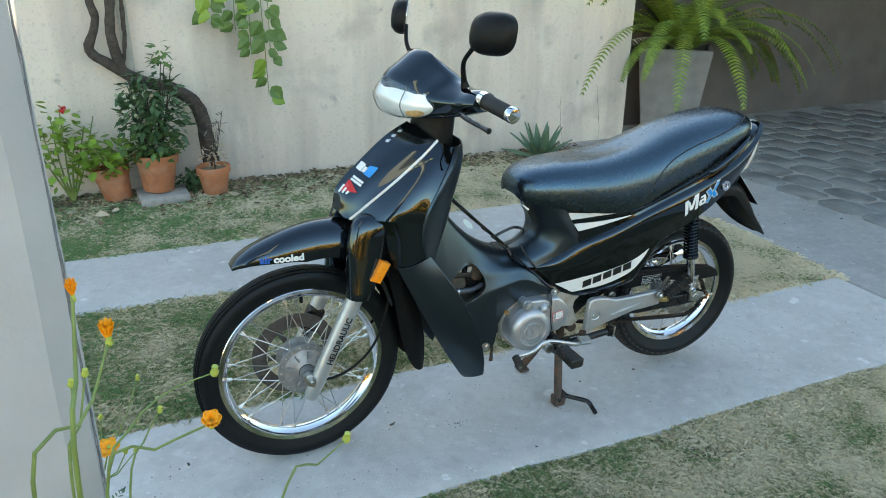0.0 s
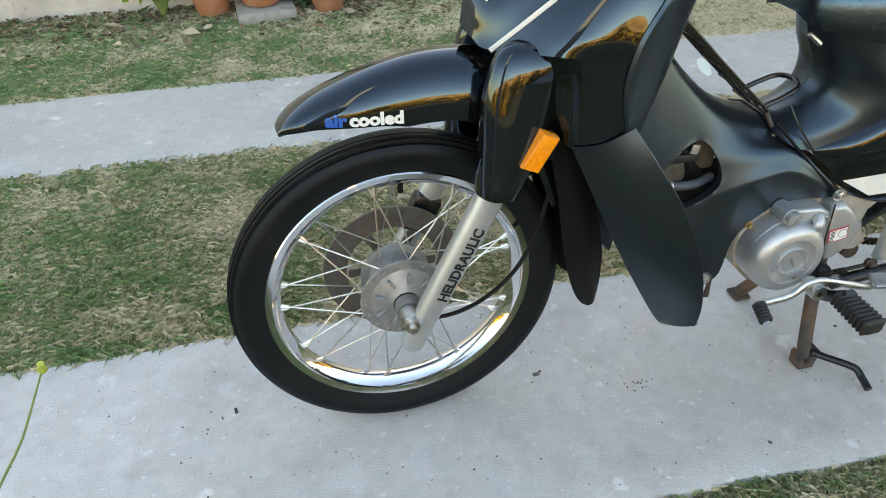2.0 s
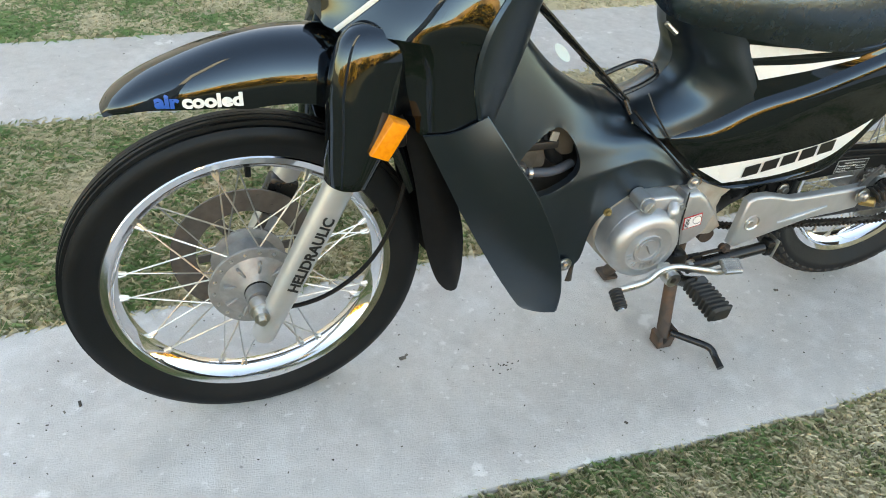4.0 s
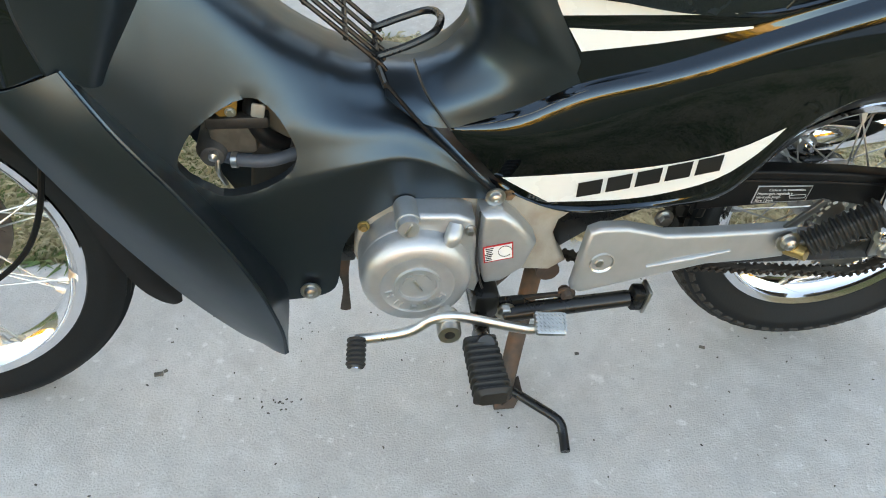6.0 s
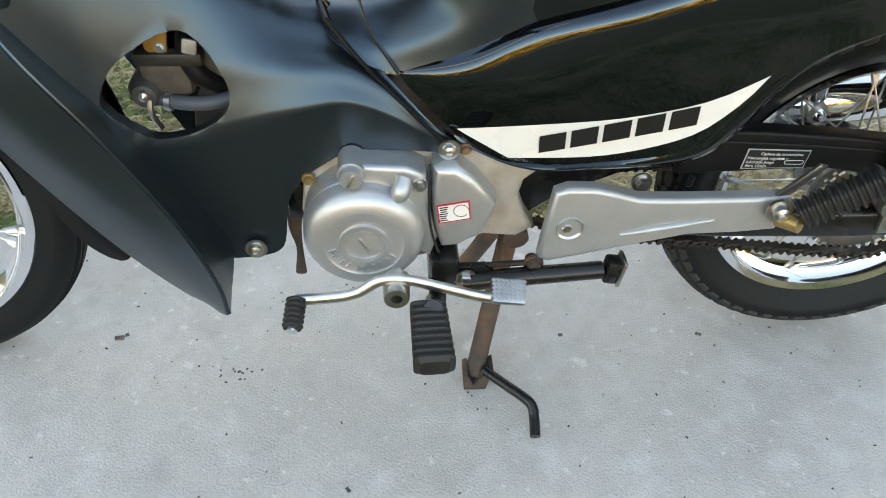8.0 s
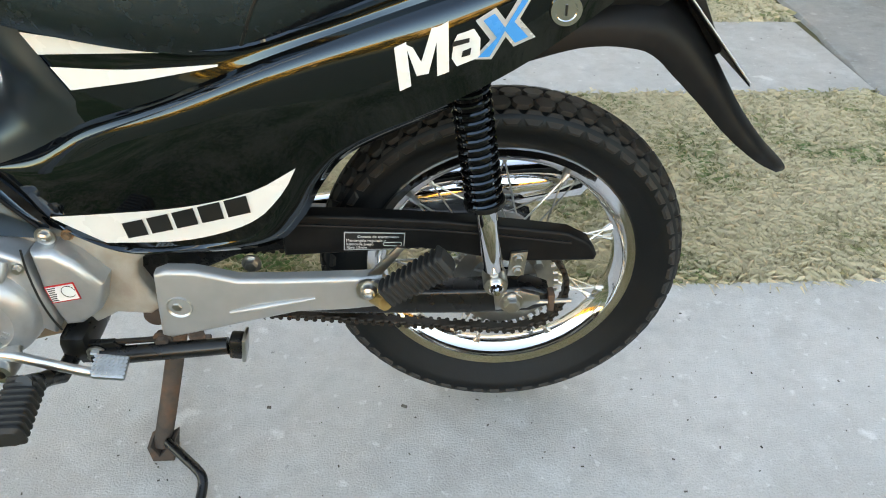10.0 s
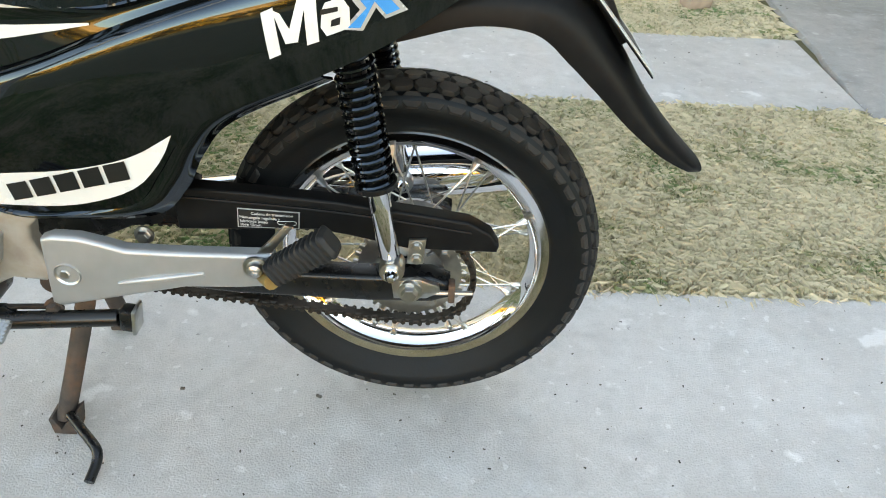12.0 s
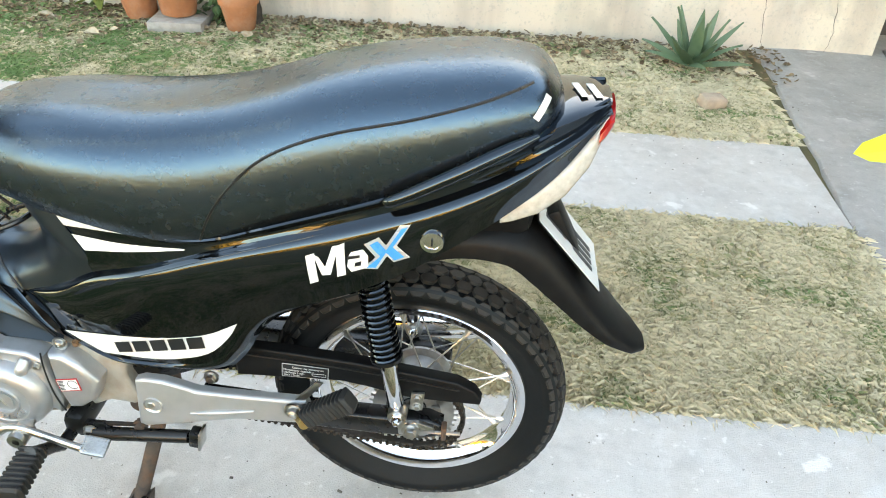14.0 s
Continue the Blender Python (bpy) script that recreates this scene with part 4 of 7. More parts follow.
both("leg_shield", WING, 0.003, MATT, "matt charcoal plastic leg shield")
RET = patch_rows([[(-0.290, -0.148, 0.574), (-0.254, -0.165, 0.519), (-0.208, -0.171, 0.447), (-0.162, -0.168, 0.348), (-0.139, -0.160, 0.260), (-0.136, -0.154, 0.206)],
                  [(-0.289, -0.128, 0.552), (-0.253, -0.132, 0.492), (-0.206, -0.132, 0.418), (-0.160, -0.126, 0.324), (-0.138, -0.128, 0.252), (-0.1365, -0.148, 0.209)],
                  [(-0.284, -0.104, 0.540), (-0.246, -0.103, 0.474), (-0.199, -0.100, 0.396), (-0.152, -0.097, 0.306), (-0.134, -0.100, 0.258), (-0.1365, -0.138, 0.216)]], 60, 12)
both("leg_shield_return", RET, 0.002, MATT)
# inner leg shield behind the cowl
INNER = patch_rows([[(-0.303, -0.148, 0.572), (-0.312, -0.148, 0.63), (-0.302, -0.152, 0.69), (-0.270, -0.149, 0.745), (-0.236, -0.138, 0.80), (-0.210, -0.110, 0.838)],
                    [(-0.297, -0.150, 0.569), (-0.304, -0.152, 0.63), (-0.293, -0.155, 0.69), (-0.260, -0.152, 0.745), (-0.227, -0.142, 0.80), (-0.202, -0.113, 0.838)],
                    [(-0.284, -0.137, 0.556), (-0.275, -0.138, 0.63), (-0.262, -0.142, 0.69), (-0.232, -0.137, 0.75), (-0.205, -0.124, 0.80), (-0.188, -0.096, 0.836)],
                    [(-0.268, -0.118, 0.545), (-0.236, -0.112, 0.63), (-0.220, -0.112, 0.69), (-0.198, -0.106, 0.75), (-0.182, -0.096, 0.80), (-0.175, -0.078, 0.835)],
                    [(-0.250, -0.06, 0.56), (-0.208, -0.062, 0.65), (-0.192, -0.055, 0.71), (-0.172, -0.050, 0.76), (-0.164, -0.045, 0.80), (-0.162, -0.04, 0.835)],
                    [(-0.240, 0.0, 0.60), (-0.206, 0.0, 0.68), (-0.187, 0.0, 0.73), (-0.170, 0.0, 0.77), (-0.161, 0.0, 0.80), (-0.159, 0.0, 0.835)]], 40, 36)
both("inner_shield", INNER, 0.003, MATT, "matt charcoal inner leg shield")

# front cowl
COWL = [[(-0.492, 0.0, 0.688), (-0.478, 0.0, 0.738), (-0.417, 0.0, 0.797), (-0.350, 0.0, 0.852), (-0.292, 0.0, 0.884)],
        [(-0.482, -0.032, 0.676), (-0.458, -0.045, 0.722), (-0.395, -0.056, 0.780), (-0.325, -0.060, 0.832), (-0.272, -0.055, 0.866)],
        [(-0.466, -0.060, 0.668), (-0.418, -0.080, 0.712), (-0.350, -0.094, 0.768), (-0.288, -0.096, 0.818), (-0.246, -0.086, 0.850)],
        [(-0.388, -0.124, 0.672), (-0.360, -0.131, 0.702), (-0.316, -0.131, 0.752), (-0.266, -0.120, 0.802), (-0.224, -0.102, 0.838)],
        [(-0.309, -0.148, 0.662), (-0.296, -0.152, 0.692), (-0.262, -0.147, 0.744), (-0.230, -0.132, 0.794), (-0.206, -0.106, 0.832)]]
cowl = both("front_cowl", patch_rows(COWL, 40, 40), 0.003, GLOSS, "glossy black front cowl with a white stripe")
cowl_skin = skin_of(cowl)
LOWER = patch_rows([[(-0.482, -0.030, 0.672), (-0.44, -0.078, 0.669), (-0.385, -0.121, 0.670), (-0.348, -0.136, 0.667), (-0.309, -0.145, 0.661)],
                    [(-0.462, -0.034, 0.648), (-0.425, -0.078, 0.640), (-0.375, -0.122, 0.628), (-0.343, -0.140, 0.621), (-0.311, -0.146, 0.618)],
                    [(-0.420, -0.040, 0.590), (-0.400, -0.085, 0.578), (-0.372, -0.131, 0.548), (-0.337, -0.149, 0.552), (-0.303, -0.147, 0.568)]], 30, 16)
both("lower_cowl", LOWER, 0.003, GLOSS, "glossy black lower cowl")
stripe = smooth_line([(-0.466, -0.060, 0.668), (-0.418, -0.080, 0.712), (-0.350, -0.094, 0.768), (-0.288, -0.096, 0.818), (-0.246, -0.086, 0.850)], 40) + np.array((-0.0005, -0.0022, 0.0006))
sr = [[p + np.array((-0.0018, 0.0, 0.0024)), p + np.array((-0.0006, -0.0010, 0.0006)), p + np.array((0.0018, -0.0008, -0.0024))] for p in stripe]
bpart("cowl_stripe", shell(np.array(sr), 0.001), WHITE_VINYL, "white pinstripe", cowl)

# front mudguard
FEN_T = smooth_line([(-0.753, 0.573), (-0.737, 0.591), (-0.690, 0.618), (-0.608, 0.646), (-0.53, 0.658), (-0.46, 0.650), (-0.40, 0.60), (-0.36, 0.52), (-0.34, 0.43)], 50)
rows = []
for k, (x, z) in enumerate(FEN_T):
    s = k / 49
    w = np.interp(s, [0, 0.05, 0.2, 0.5, 1], [0.019, 0.035, 0.050, 0.056, 0.05])
    d = np.interp(s, [0, 0.05, 0.15, 0.35, 0.55, 1], [0.007, 0.019, 0.042, 0.078, 0.084, 0.03])
    out = Vector((x - FW[0], z - FW[2])).normalized()
    rows.append([(x - out.x * d * (1 - math.sin(a) ** 0.75), -w * math.cos(a) - 0.012, z - out.y * d * (1 - math.sin(a) ** 0.75)) for a in np.linspace(0.0, math.pi, 25)])
fender = bpart("front_mudguard", shell(np.array(rows)[:, ::-1], 0.0025), GLOSS, "glossy black front mudguard")
fender_skin = skin_of(fender)
INF = patch_rows([[(-0.385, -0.062, 0.56), (-0.358, -0.066, 0.44), (-0.340, -0.064, 0.33), (-0.318, -0.060, 0.250), (-0.298, -0.054, 0.212), (-0.282, -0.050, 0.198)],
                  [(-0.365, -0.075, 0.56), (-0.334, -0.078, 0.44), (-0.306, -0.072, 0.33), (-0.290, -0.062, 0.25), (-0.280, -0.056, 0.220), (-0.276, -0.050, 0.199)],
                  [(-0.335, -0.068, 0.56), (-0.306, -0.070, 0.44), (-0.278, -0.064, 0.34), (-0.270, -0.056, 0.27), (-0.269, -0.050, 0.232), (-0.272, -0.048, 0.201)]], 30, 10)
both("splash_guard", INF, 0.003, BLACK_PLASTIC, "black pointed splash guard behind the wheel")
bpart("splash_guard_web", shell(patch_rows([[(-0.345, y, 0.56), (-0.315, y, 0.44), (-0.292, y, 0.33), (-0.278, y * 0.85, 0.235)] for y in (-0.068, 0.0, 0.068)], 20, 9), 0.003), BLACK_PLASTIC)

# fork
for s in (-1, 1):
    rows = []
    for z, cx, hx, cy, hy in ((0.684, -0.414, 0.018, 0.076, 0.009), (0.677, -0.417, 0.034, 0.078, 0.019), (0.655, -0.422, 0.049, 0.081, 0.027), (0.60, -0.434, 0.052, 0.086, 0.030), (0.55, -0.443, 0.047, 0.091, 0.032), (0.51, -0.456, 0.038, 0.095, 0.033), (0.484, -0.465, 0.031, 0.098, 0.034), (0.479, -0.466, 0.030, 0.098, 0.033)):
        rows.append([(cx + hx * math.copysign(abs(math.cos(a)) ** 0.92, math.cos(a)), s * cy - 0.006 + hy * math.sin(a), z - 0.12 * hx * math.cos(a)) for a in np.linspace(0, 2 * math.pi, 32, endpoint=False)])
    rr = np.array(rows)
    rr = np.array([smooth_line(rr[:, k], 24) for k in range(32)]).transpose(1, 0, 2)
    bm = bmesh.new()
    grid_faces(bm, rr, ring=True, cap=True)
    bpart("fork_cover", bm, GLOSS, "glossy black fork cover")
    leg = bpart("fork_leg", tube([(-0.462, s * 0.098 - 0.006, 0.50), (-0.504, s * 0.098 - 0.006, 0.415), (-0.584, s * 0.098 - 0.006, 0.255), (-0.598, s * 0.098 - 0.006, 0.226), (-0.602, s * 0.098 - 0.006, 0.218)], [0.021, 0.021, 0.019, 0.018, 0.012], 24), SILVER, "silver painted fork leg")
    if s < 0:
        bpart("axle_nut", lathe([(0.0001, -0.132), (0.006, -0.132), (0.006, -0.122), (0.0115, -0.122), (0.0115, -0.108), (0.016, -0.108), (0.016, -0.088), (0.012, -0.088), (0.012, -0.045)], 12, (FW[0], 0, FW[2] + 0.002)), STEEL, "zinc-plated axle nut")
        ft = Vector((-0.584, 0, 0.255)) - Vector((-0.504, 0, 0.415))
        along = -ft.normalized()
        up = Vector((-along.z, 0, along.x))
        m = Matrix.Identity(4)
        for k, v in enumerate((along, up, along.cross(up))):
            m[0][k], m[1][k], m[2][k] = v
        start = Vector((-0.504, -0.104, 0.415)) + ft * 0.62
        bpart("fork_lettering", words("HELIDRAULIC", 0.0215, Matrix.Translation(start + up * -0.008 + Vector((0, -0.0212, 0))) @ m, 0.0006, 0.0005), BLACK_VINYL, "", leg)
bpart("brake_caliper", block((0.05, 0.03, 0.07), (-0.540, 0.085, 0.345), 0.008, (0, 25, 0)), BLACK_STEEL, "black brake caliper")
bpart("speedometer_cable", tube([(-0.604, -0.070, 0.262), (-0.55, -0.078, 0.247), (-0.48, -0.074, 0.262), (-0.415, -0.066, 0.315), (-0.375, -0.06, 0.41), (-0.36, -0.05, 0.52), (-0.37, -0.04, 0.62)], 0.0035, 8, 40), BLACK_PLASTIC, "black speedometer cable")
bpart("reflector", slab_xz([(-0.442, 0.530), (-0.418, 0.519), (-0.390, 0.567), (-0.413, 0.578)], -0.141, 0.020, 0.004), AMBER, "amber side reflector")
bpart("reflector_mount", block((0.035, 0.035, 0.04), (-0.406, -0.108, 0.548), 0.006), BLACK_PLASTIC)

# handlebar unit
bm = bmesh.new()
rows = []
for y, line in ((-0.215, ((-0.160, 0.959), (-0.164, 0.972), (-0.178, 0.980), (-0.192, 0.980), (-0.206, 0.972), (-0.215, 0.959), (-0.213, 0.948), (-0.205, 0.940), (-0.188, 0.938), (-0.168, 0.944))),
                (-0.190, ((-0.152, 0.957), (-0.158, 0.975), (-0.178, 0.984), (-0.195, 0.984), (-0.214, 0.975), (-0.228, 0.957), (-0.226, 0.943), (-0.214, 0.932), (-0.190, 0.930), (-0.162, 0.938))),
                (-0.150, ((-0.152, 0.952), (-0.160, 0.972), (-0.185, 0.982), (-0.205, 0.982), (-0.228, 0.972), (-0.245, 0.955), (-0.244, 0.938), (-0.232, 0.920), (-0.200, 0.918), (-0.165, 0.926))),
                (-0.105, ((-0.158, 0.954), (-0.168, 0.978), (-0.200, 0.992), (-0.222, 0.994), (-0.252, 0.980), (-0.280, 0.960), (-0.281, 0.938), (-0.265, 0.911), (-0.220, 0.909), (-0.170, 0.920))),
                (-0.085, ((-0.160, 0.956), (-0.175, 0.988), (-0.216, 1.014), (-0.238, 1.020), (-0.268, 1.000), (-0.302, 0.972), (-0.303, 0.940), (-0.285, 0.908), (-0.225, 0.906), (-0.172, 0.918))),
                (-0.050, ((-0.163, 0.958), (-0.182, 0.998), (-0.236, 1.042), (-0.256, 1.049), (-0.292, 1.022), (-0.332, 0.990), (-0.334, 0.945), (-0.310, 0.905), (-0.235, 0.903), (-0.175, 0.915))),
                (0.0, ((-0.165, 0.960), (-0.187, 1.002), (-0.248, 1.050), (-0.270, 1.058), (-0.308, 1.032), (-0.350, 0.998), (-0.352, 0.950), (-0.320, 0.904), (-0.240, 0.902), (-0.175, 0.915)))):
    rows.append([(x, y, z) for x, z in smooth_line(list(line) + [line[0]], 37)[:-1]])
rows += [[(x, -y, z) for x, y, z in r] for r in rows[-2::-1]]
rr = np.array(rows)
rr = np.array([smooth_line(rr[:, k], 44) for k in range(36)]).transpose(1, 0, 2)
grid_faces(bm, rr, ring=True, cap=True)
bars = bpart("handlebar_cover", bm, GLOSS, "glossy black handlebar fairing")
bars_skin = skin_of(bars)
head = patch_rows([[(-0.352, 0.0, 0.998), (-0.335, -0.05, 0.990), (-0.300, -0.095, 0.968), (-0.268, -0.120, 0.945)],
                   [(-0.378, 0.0, 0.958), (-0.360, -0.055, 0.950), (-0.315, -0.100, 0.936), (-0.268, -0.122, 0.936)],
                   [(-0.362, 0.0, 0.916), (-0.345, -0.05, 0.912), (-0.308, -0.090, 0.914), (-0.266, -0.118, 0.930)],
                   [(-0.330, 0.0, 0.904), (-0.318, -0.045, 0.903), (-0.294, -0.080, 0.908), (-0.262, -0.112, 0.925)]], 24, 18)
both_head = np.concatenate([mirrored(head)[:, ::-1], head[:, 1:]], 1)
hl = bpart("headlight", shell(both_head + np.array((0.012, 0, 0)), 0.002), surface("headlight_bowl", (0.95, 0.95, 0.94), (0.90, 0.90, 0.89), 60, 0.38, 0.35), "wide chrome-backed headlight")
lens = bpart("lens", shell(both_head, 0.002), CLEAR, "clear headlight lens", hl)
lens.visible_shadow = False
for s in (-1, 1):
    line = [(x - 0.001, s * y, z) for x, y, z in head[:, 12]]
    bpart("lens_divider", tube(line, 0.0014, 6), surface("lens_joint", (0.22, 0.22, 0.22), (0.15, 0.15, 0.15), 60, 0.4), "", hl)
bpart("bulb", lathe([(0.0001, -0.012), (0.010, -0.006), (0.012, 0), (0.010, 0.006), (0.0001, 0.012)], 16, (-0.325, -0.06, 0.94)), AMBER, "", hl)
for s in (-1, 1):
    bpart("indicator", tube([(-0.318, s * 0.070, 0.922), (-0.296, s * 0.088, 0.926), (-0.272, s * 0.104, 0.936)], [0.010, 0.013, 0.006], 12, 10), surface("pale_amber", (0.85, 0.55, 0.25), (0.75, 0.42, 0.15), 90, 0.3), "amber turn signal in the headlight corner", hl)
bpart("steering_neck", tube([(-0.235, 0, 0.80), (-0.215, 0, 0.93)], [0.055, 0.05], 24, squash=1.3), BLACK_PLASTIC, "black steering column cover")
for s in (-1, 1):
    g0, g1 = np.array((-0.188, s * 0.215, 0.965)), np.array((-0.176, s * 0.325, 0.952))
    bpart("collar", tube([g0 + (g0 - g1) * 0.05, g0 + (g1 - g0) * 0.12], 0.021, 20), CHROME, "chrome grip collar")
    gb = bmesh.new()
    ts = np.linspace(0.12, 0.94, 30)
    tube_into(gb, [g0 + (g1 - g0) * t for t in ts], [0.0165 + (0.0012 if k % 2 else 0) for k in range(30)], 18)
    bpart("grip", gb, PEG_RUBBER, "black rubber handlebar grip")
    bpart("bar_end", tube([g0 + (g1 - g0) * t for t in (0.92, 0.95, 1.04, 1.09, 1.11)], [0.015, 0.0185, 0.0185, 0.015, 0.006], 20), CHROME, "chrome bar end weight")
    bpart("mirror_stem", tube([(-0.205, s * 0.150, 0.985), (-0.210, s * 0.152, 1.005), (-0.222, s * 0.175, 1.045), (-0.215, s * 0.200, 1.075), (-0.21, s * 0.215, 1.09)], [0.011, 0.007, 0.0055, 0.0055, 0.007], 12, 24), BLACK_PLASTIC, "black mirror stem")
    mm = pose(-0.190 - (0.02 if s > 0 else 0), s * 0.247, 1.113, 0, 8, -24 * s)
    mir = bmesh.new()
    rows = []
    for dx, k in ((0.014, 0.90), (0.012, 1.0), (0.0, 1.0), (-0.012, 0.92), (-0.022, 0.70), (-0.026, 0.35), (-0.027, 0.01)):
        rows.append([tuple(mm @ Vector((dx, k * (0.058 * math.copysign(abs(math.cos(a)) ** 0.72, math.cos(a)) + 0.012 * s * math.sin(a) * 0.4), k * 0.046 * math.copysign(abs(math.sin(a)) ** 0.72, math.sin(a))))) for a in np.linspace(0, 2 * math.pi, 40, endpoint=False)])
    grid_faces(mir, rows, ring=True, cap=True)
    shell_ob = bpart("mirror", mir, BLACK_PLASTIC, "rounded black rear-view mirror")
    gl = bmesh.new()
    grid_faces(gl, [[tuple(mm @ Vector((0.0145 + e, k * 0.053 * math.copysign(abs(math.cos(a)) ** 0.72, math.cos(a)), k * 0.041 * math.copysign(abs(math.sin(a)) ** 0.72, math.sin(a))))) for a in np.linspace(0, 2 * math.pi, 32, endpoint=False)] for k, e in ((1, 0), (1, 0.001))], ring=True, cap=True)
    bpart("mirror_glass", gl, CHROME, "mirror glass", shell_ob)
    bpart("lever", tube([(-0.23, s * 0.18, 0.935), (-0.245, s * 0.23, 0.935), (-0.235, s * 0.30, 0.925), (-0.23, s * 0.325, 0.922)], [0.006, 0.006, 0.005, 0.007], 10, 20), BLACK_STEEL, "black hand lever")

# engine
GY = -0.150
crank = slab_xz([(-0.046, 0.345), (-0.036, 0.364), (-0.012, 0.382), (0.010, 0.390), (0.060, 0.384), (0.135, 0.388), (0.158, 0.385), (0.180, 0.368), (0.206, 0.352), (0.190, 0.338), (0.186, 0.318), (0.196, 0.292), (0.208, 0.272), (0.188, 0.258), (0.149, 0.262), (0.100, 0.236), (0.034, 0.219), (-0.010, 0.228), (-0.040, 0.262), (-0.052, 0.300)], -0.092, 0.15, 0.006, 3)
engine = bpart("engine_case", crank, TAN_ALLOY, "dusty cast alloy engine case")
cover = slab_xz(arc_row(0.018, 0.303, 0.066, radians(100), radians(330), 30) + [(0.088, 0.262), (0.094, 0.285), (0.088, 0.320), (0.082, 0.372), (0.062, 0.383), (0.010, 0.386)], -0.128, 0.05, 0.010, 4)
lathe_into(cover, [(0.0001, GY), (0.0165, GY), (0.0165, GY + 0.0015), (0.0215, GY + 0.0015), (0.0225, GY - 0.0025), (0.026, GY - 0.0025), (0.027, GY + 0.0005), (0.040, GY + 0.0005), (0.042, GY - 0.001), (0.050, GY), (0.058, GY + 0.004), (0.063, GY + 0.012), (0.065, GY + 0.025)], 72, (0.017, 0, 0.302))
gen = bpart("generator_cover", cover, ALLOY, "round cast alloy generator cover with raised lettering")
bm = block((0.020, 0.003, 0.0035), (0.017, GY - 0.001, 0.302), 0.001, (0, 62, 0))
bpart("inspection_slot", bm, STEEL, "", gen)
for k, a in enumerate((-160, -128, -96, -66, -36)):
    bm = bmesh.new()
    ca, sa = math.cos(radians(a)), math.sin(radians(a))
    for dx in (-0.0038, 0.0038):
        block_into(bm, (0.0022, 0.002, 0.008), pose(0.017 + 0.0335 * ca, GY - 0.0002, 0.302 + 0.0335 * sa, 0, -(a + 90), 0) @ pose(dx, 0, 0))
    if k % 2 == 0:
        block_into(bm, (0.007, 0.002, 0.0022), pose(0.017 + 0.0335 * ca, GY - 0.0002, 0.302 + 0.0335 * sa, 0, -(a + 90), 0))
    bpart("raised_mark", bm, ALLOY, "", gen)
bpart("filler_cap", lathe([(0.0001, -0.142), (0.011, -0.142), (0.012, -0.139), (0.012, -0.132), (0.014, -0.132), (0.014, -0.10)], 28, (0.007, 0, 0.378)), ALLOY, "round oil filler cap", gen)
bpart("cap_slot", block((0.003, 0.003, 0.016), (0.007, -0.143, 0.378), 0.001, (0, 25, 0)), STEEL, "", gen)
bpart("elbow", tube([(0.060, -0.128, 0.372), (0.056, -0.137, 0.360), (0.050, -0.136, 0.350)], [0.008, 0.010, 0.006], 14, 12), ALLOY, "", gen)
sprc = bpart("sprocket_cover", slab_xz([(0.089, 0.378), (0.114, 0.379), (0.134, 0.362), (0.158, 0.330), (0.146, 0.292), (0.120, 0.272), (0.100, 0.270), (0.094, 0.290), (0.089, 0.320)], -0.124, 0.04, 0.010, 4), ALLOY, "cast alloy sprocket cover with a small warning label")
bm = slab_xz([(0.0963, 0.3077), (0.1305, 0.3140), (0.1278, 0.3383), (0.0935, 0.3320)], -0.1252, 0.001)
lab = bpart("engine_label", bm, RED_VINYL, "small red-edged label", sprc)
bpart("label_face", slab_xz([(0.0977, 0.3096), (0.1289, 0.3154), (0.1265, 0.3364), (0.0951, 0.3306)], -0.1256, 0.0006), WHITE_VINYL, "", sprc)
bm = bmesh.new()
for k in range(7):
    block_into(bm, (0.0095 - 0.0015 * (k % 3), 0.0006, 0.0011), pose(0.1010, -0.1259, 0.3300 - 0.0029 * k, 0, -10, 0))
for k in range(14):
    a = 2 * math.pi * k / 16 + 0.4
    block_into(bm, (0.0024, 0.0006, 0.0007), pose(0.1195 + 0.0078 * math.cos(a), -0.1259, 0.3255 + 0.0078 * math.sin(a), 0, -math.degrees(a) + 90, 0))
bpart("label_print", bm, BLACK_VINYL, "", sprc)
brass = surface("brassy_bolt", (0.46, 0.33, 0.13), (0.36, 0.24, 0.10), 90, 0.4, 0.8)
for p, mt in (((-0.040, -0.098, 0.350), brass), ((0.076, -0.128, 0.362), STEEL), ((0.124, -0.094, 0.383), surface("rusty_bolt", (0.26, 0.15, 0.08), (0.18, 0.10, 0.06), 90, 0.6, 0.4)), ((0.204, -0.112, 0.245), RUST)):
    bpart("case_bolt", bolt(p, 0.0048, 0.007), mt, "yellowed hexagon bolt")
bpart("case_gasket", tube([(0.086, -0.127, 0.386), (0.085, -0.129, 0.36), (0.086, -0.129, 0.32), (0.091, -0.129, 0.29), (0.097, -0.128, 0.27)], 0.0014, 6, 24), BLACK_VINYL, "", gen)
bpart("engine_core", block((0.20, 0.16, 0.10), (0.06, 0.03, 0.31), 0.02), BLACK_STEEL, "dark engine block")
bpart("cylinder", block((0.16, 0.11, 0.12), (-0.09, 0.02, 0.335), 0.01, (0, 8, 0)), surface("sooty_alloy", (0.05, 0.045, 0.04), (0.08, 0.07, 0.06), 40, 0.6, 0.4), "sooty engine cylinder")
bpart("front_hanger", tube([(-0.058, -0.065, 0.318), (-0.066, -0.066, 0.262), (-0.064, -0.066, 0.225), (-0.066, -0.066, 0.185)], [0.011, 0.008, 0.004, 0.007], 8, 14, 0.5), RUST, "rusty hanger strip in front of the engine")
bpart("tool_hook", block((0.020, 0.03, 0.05), (-0.060, -0.06, 0.300), 0.004), BLACK_STEEL)

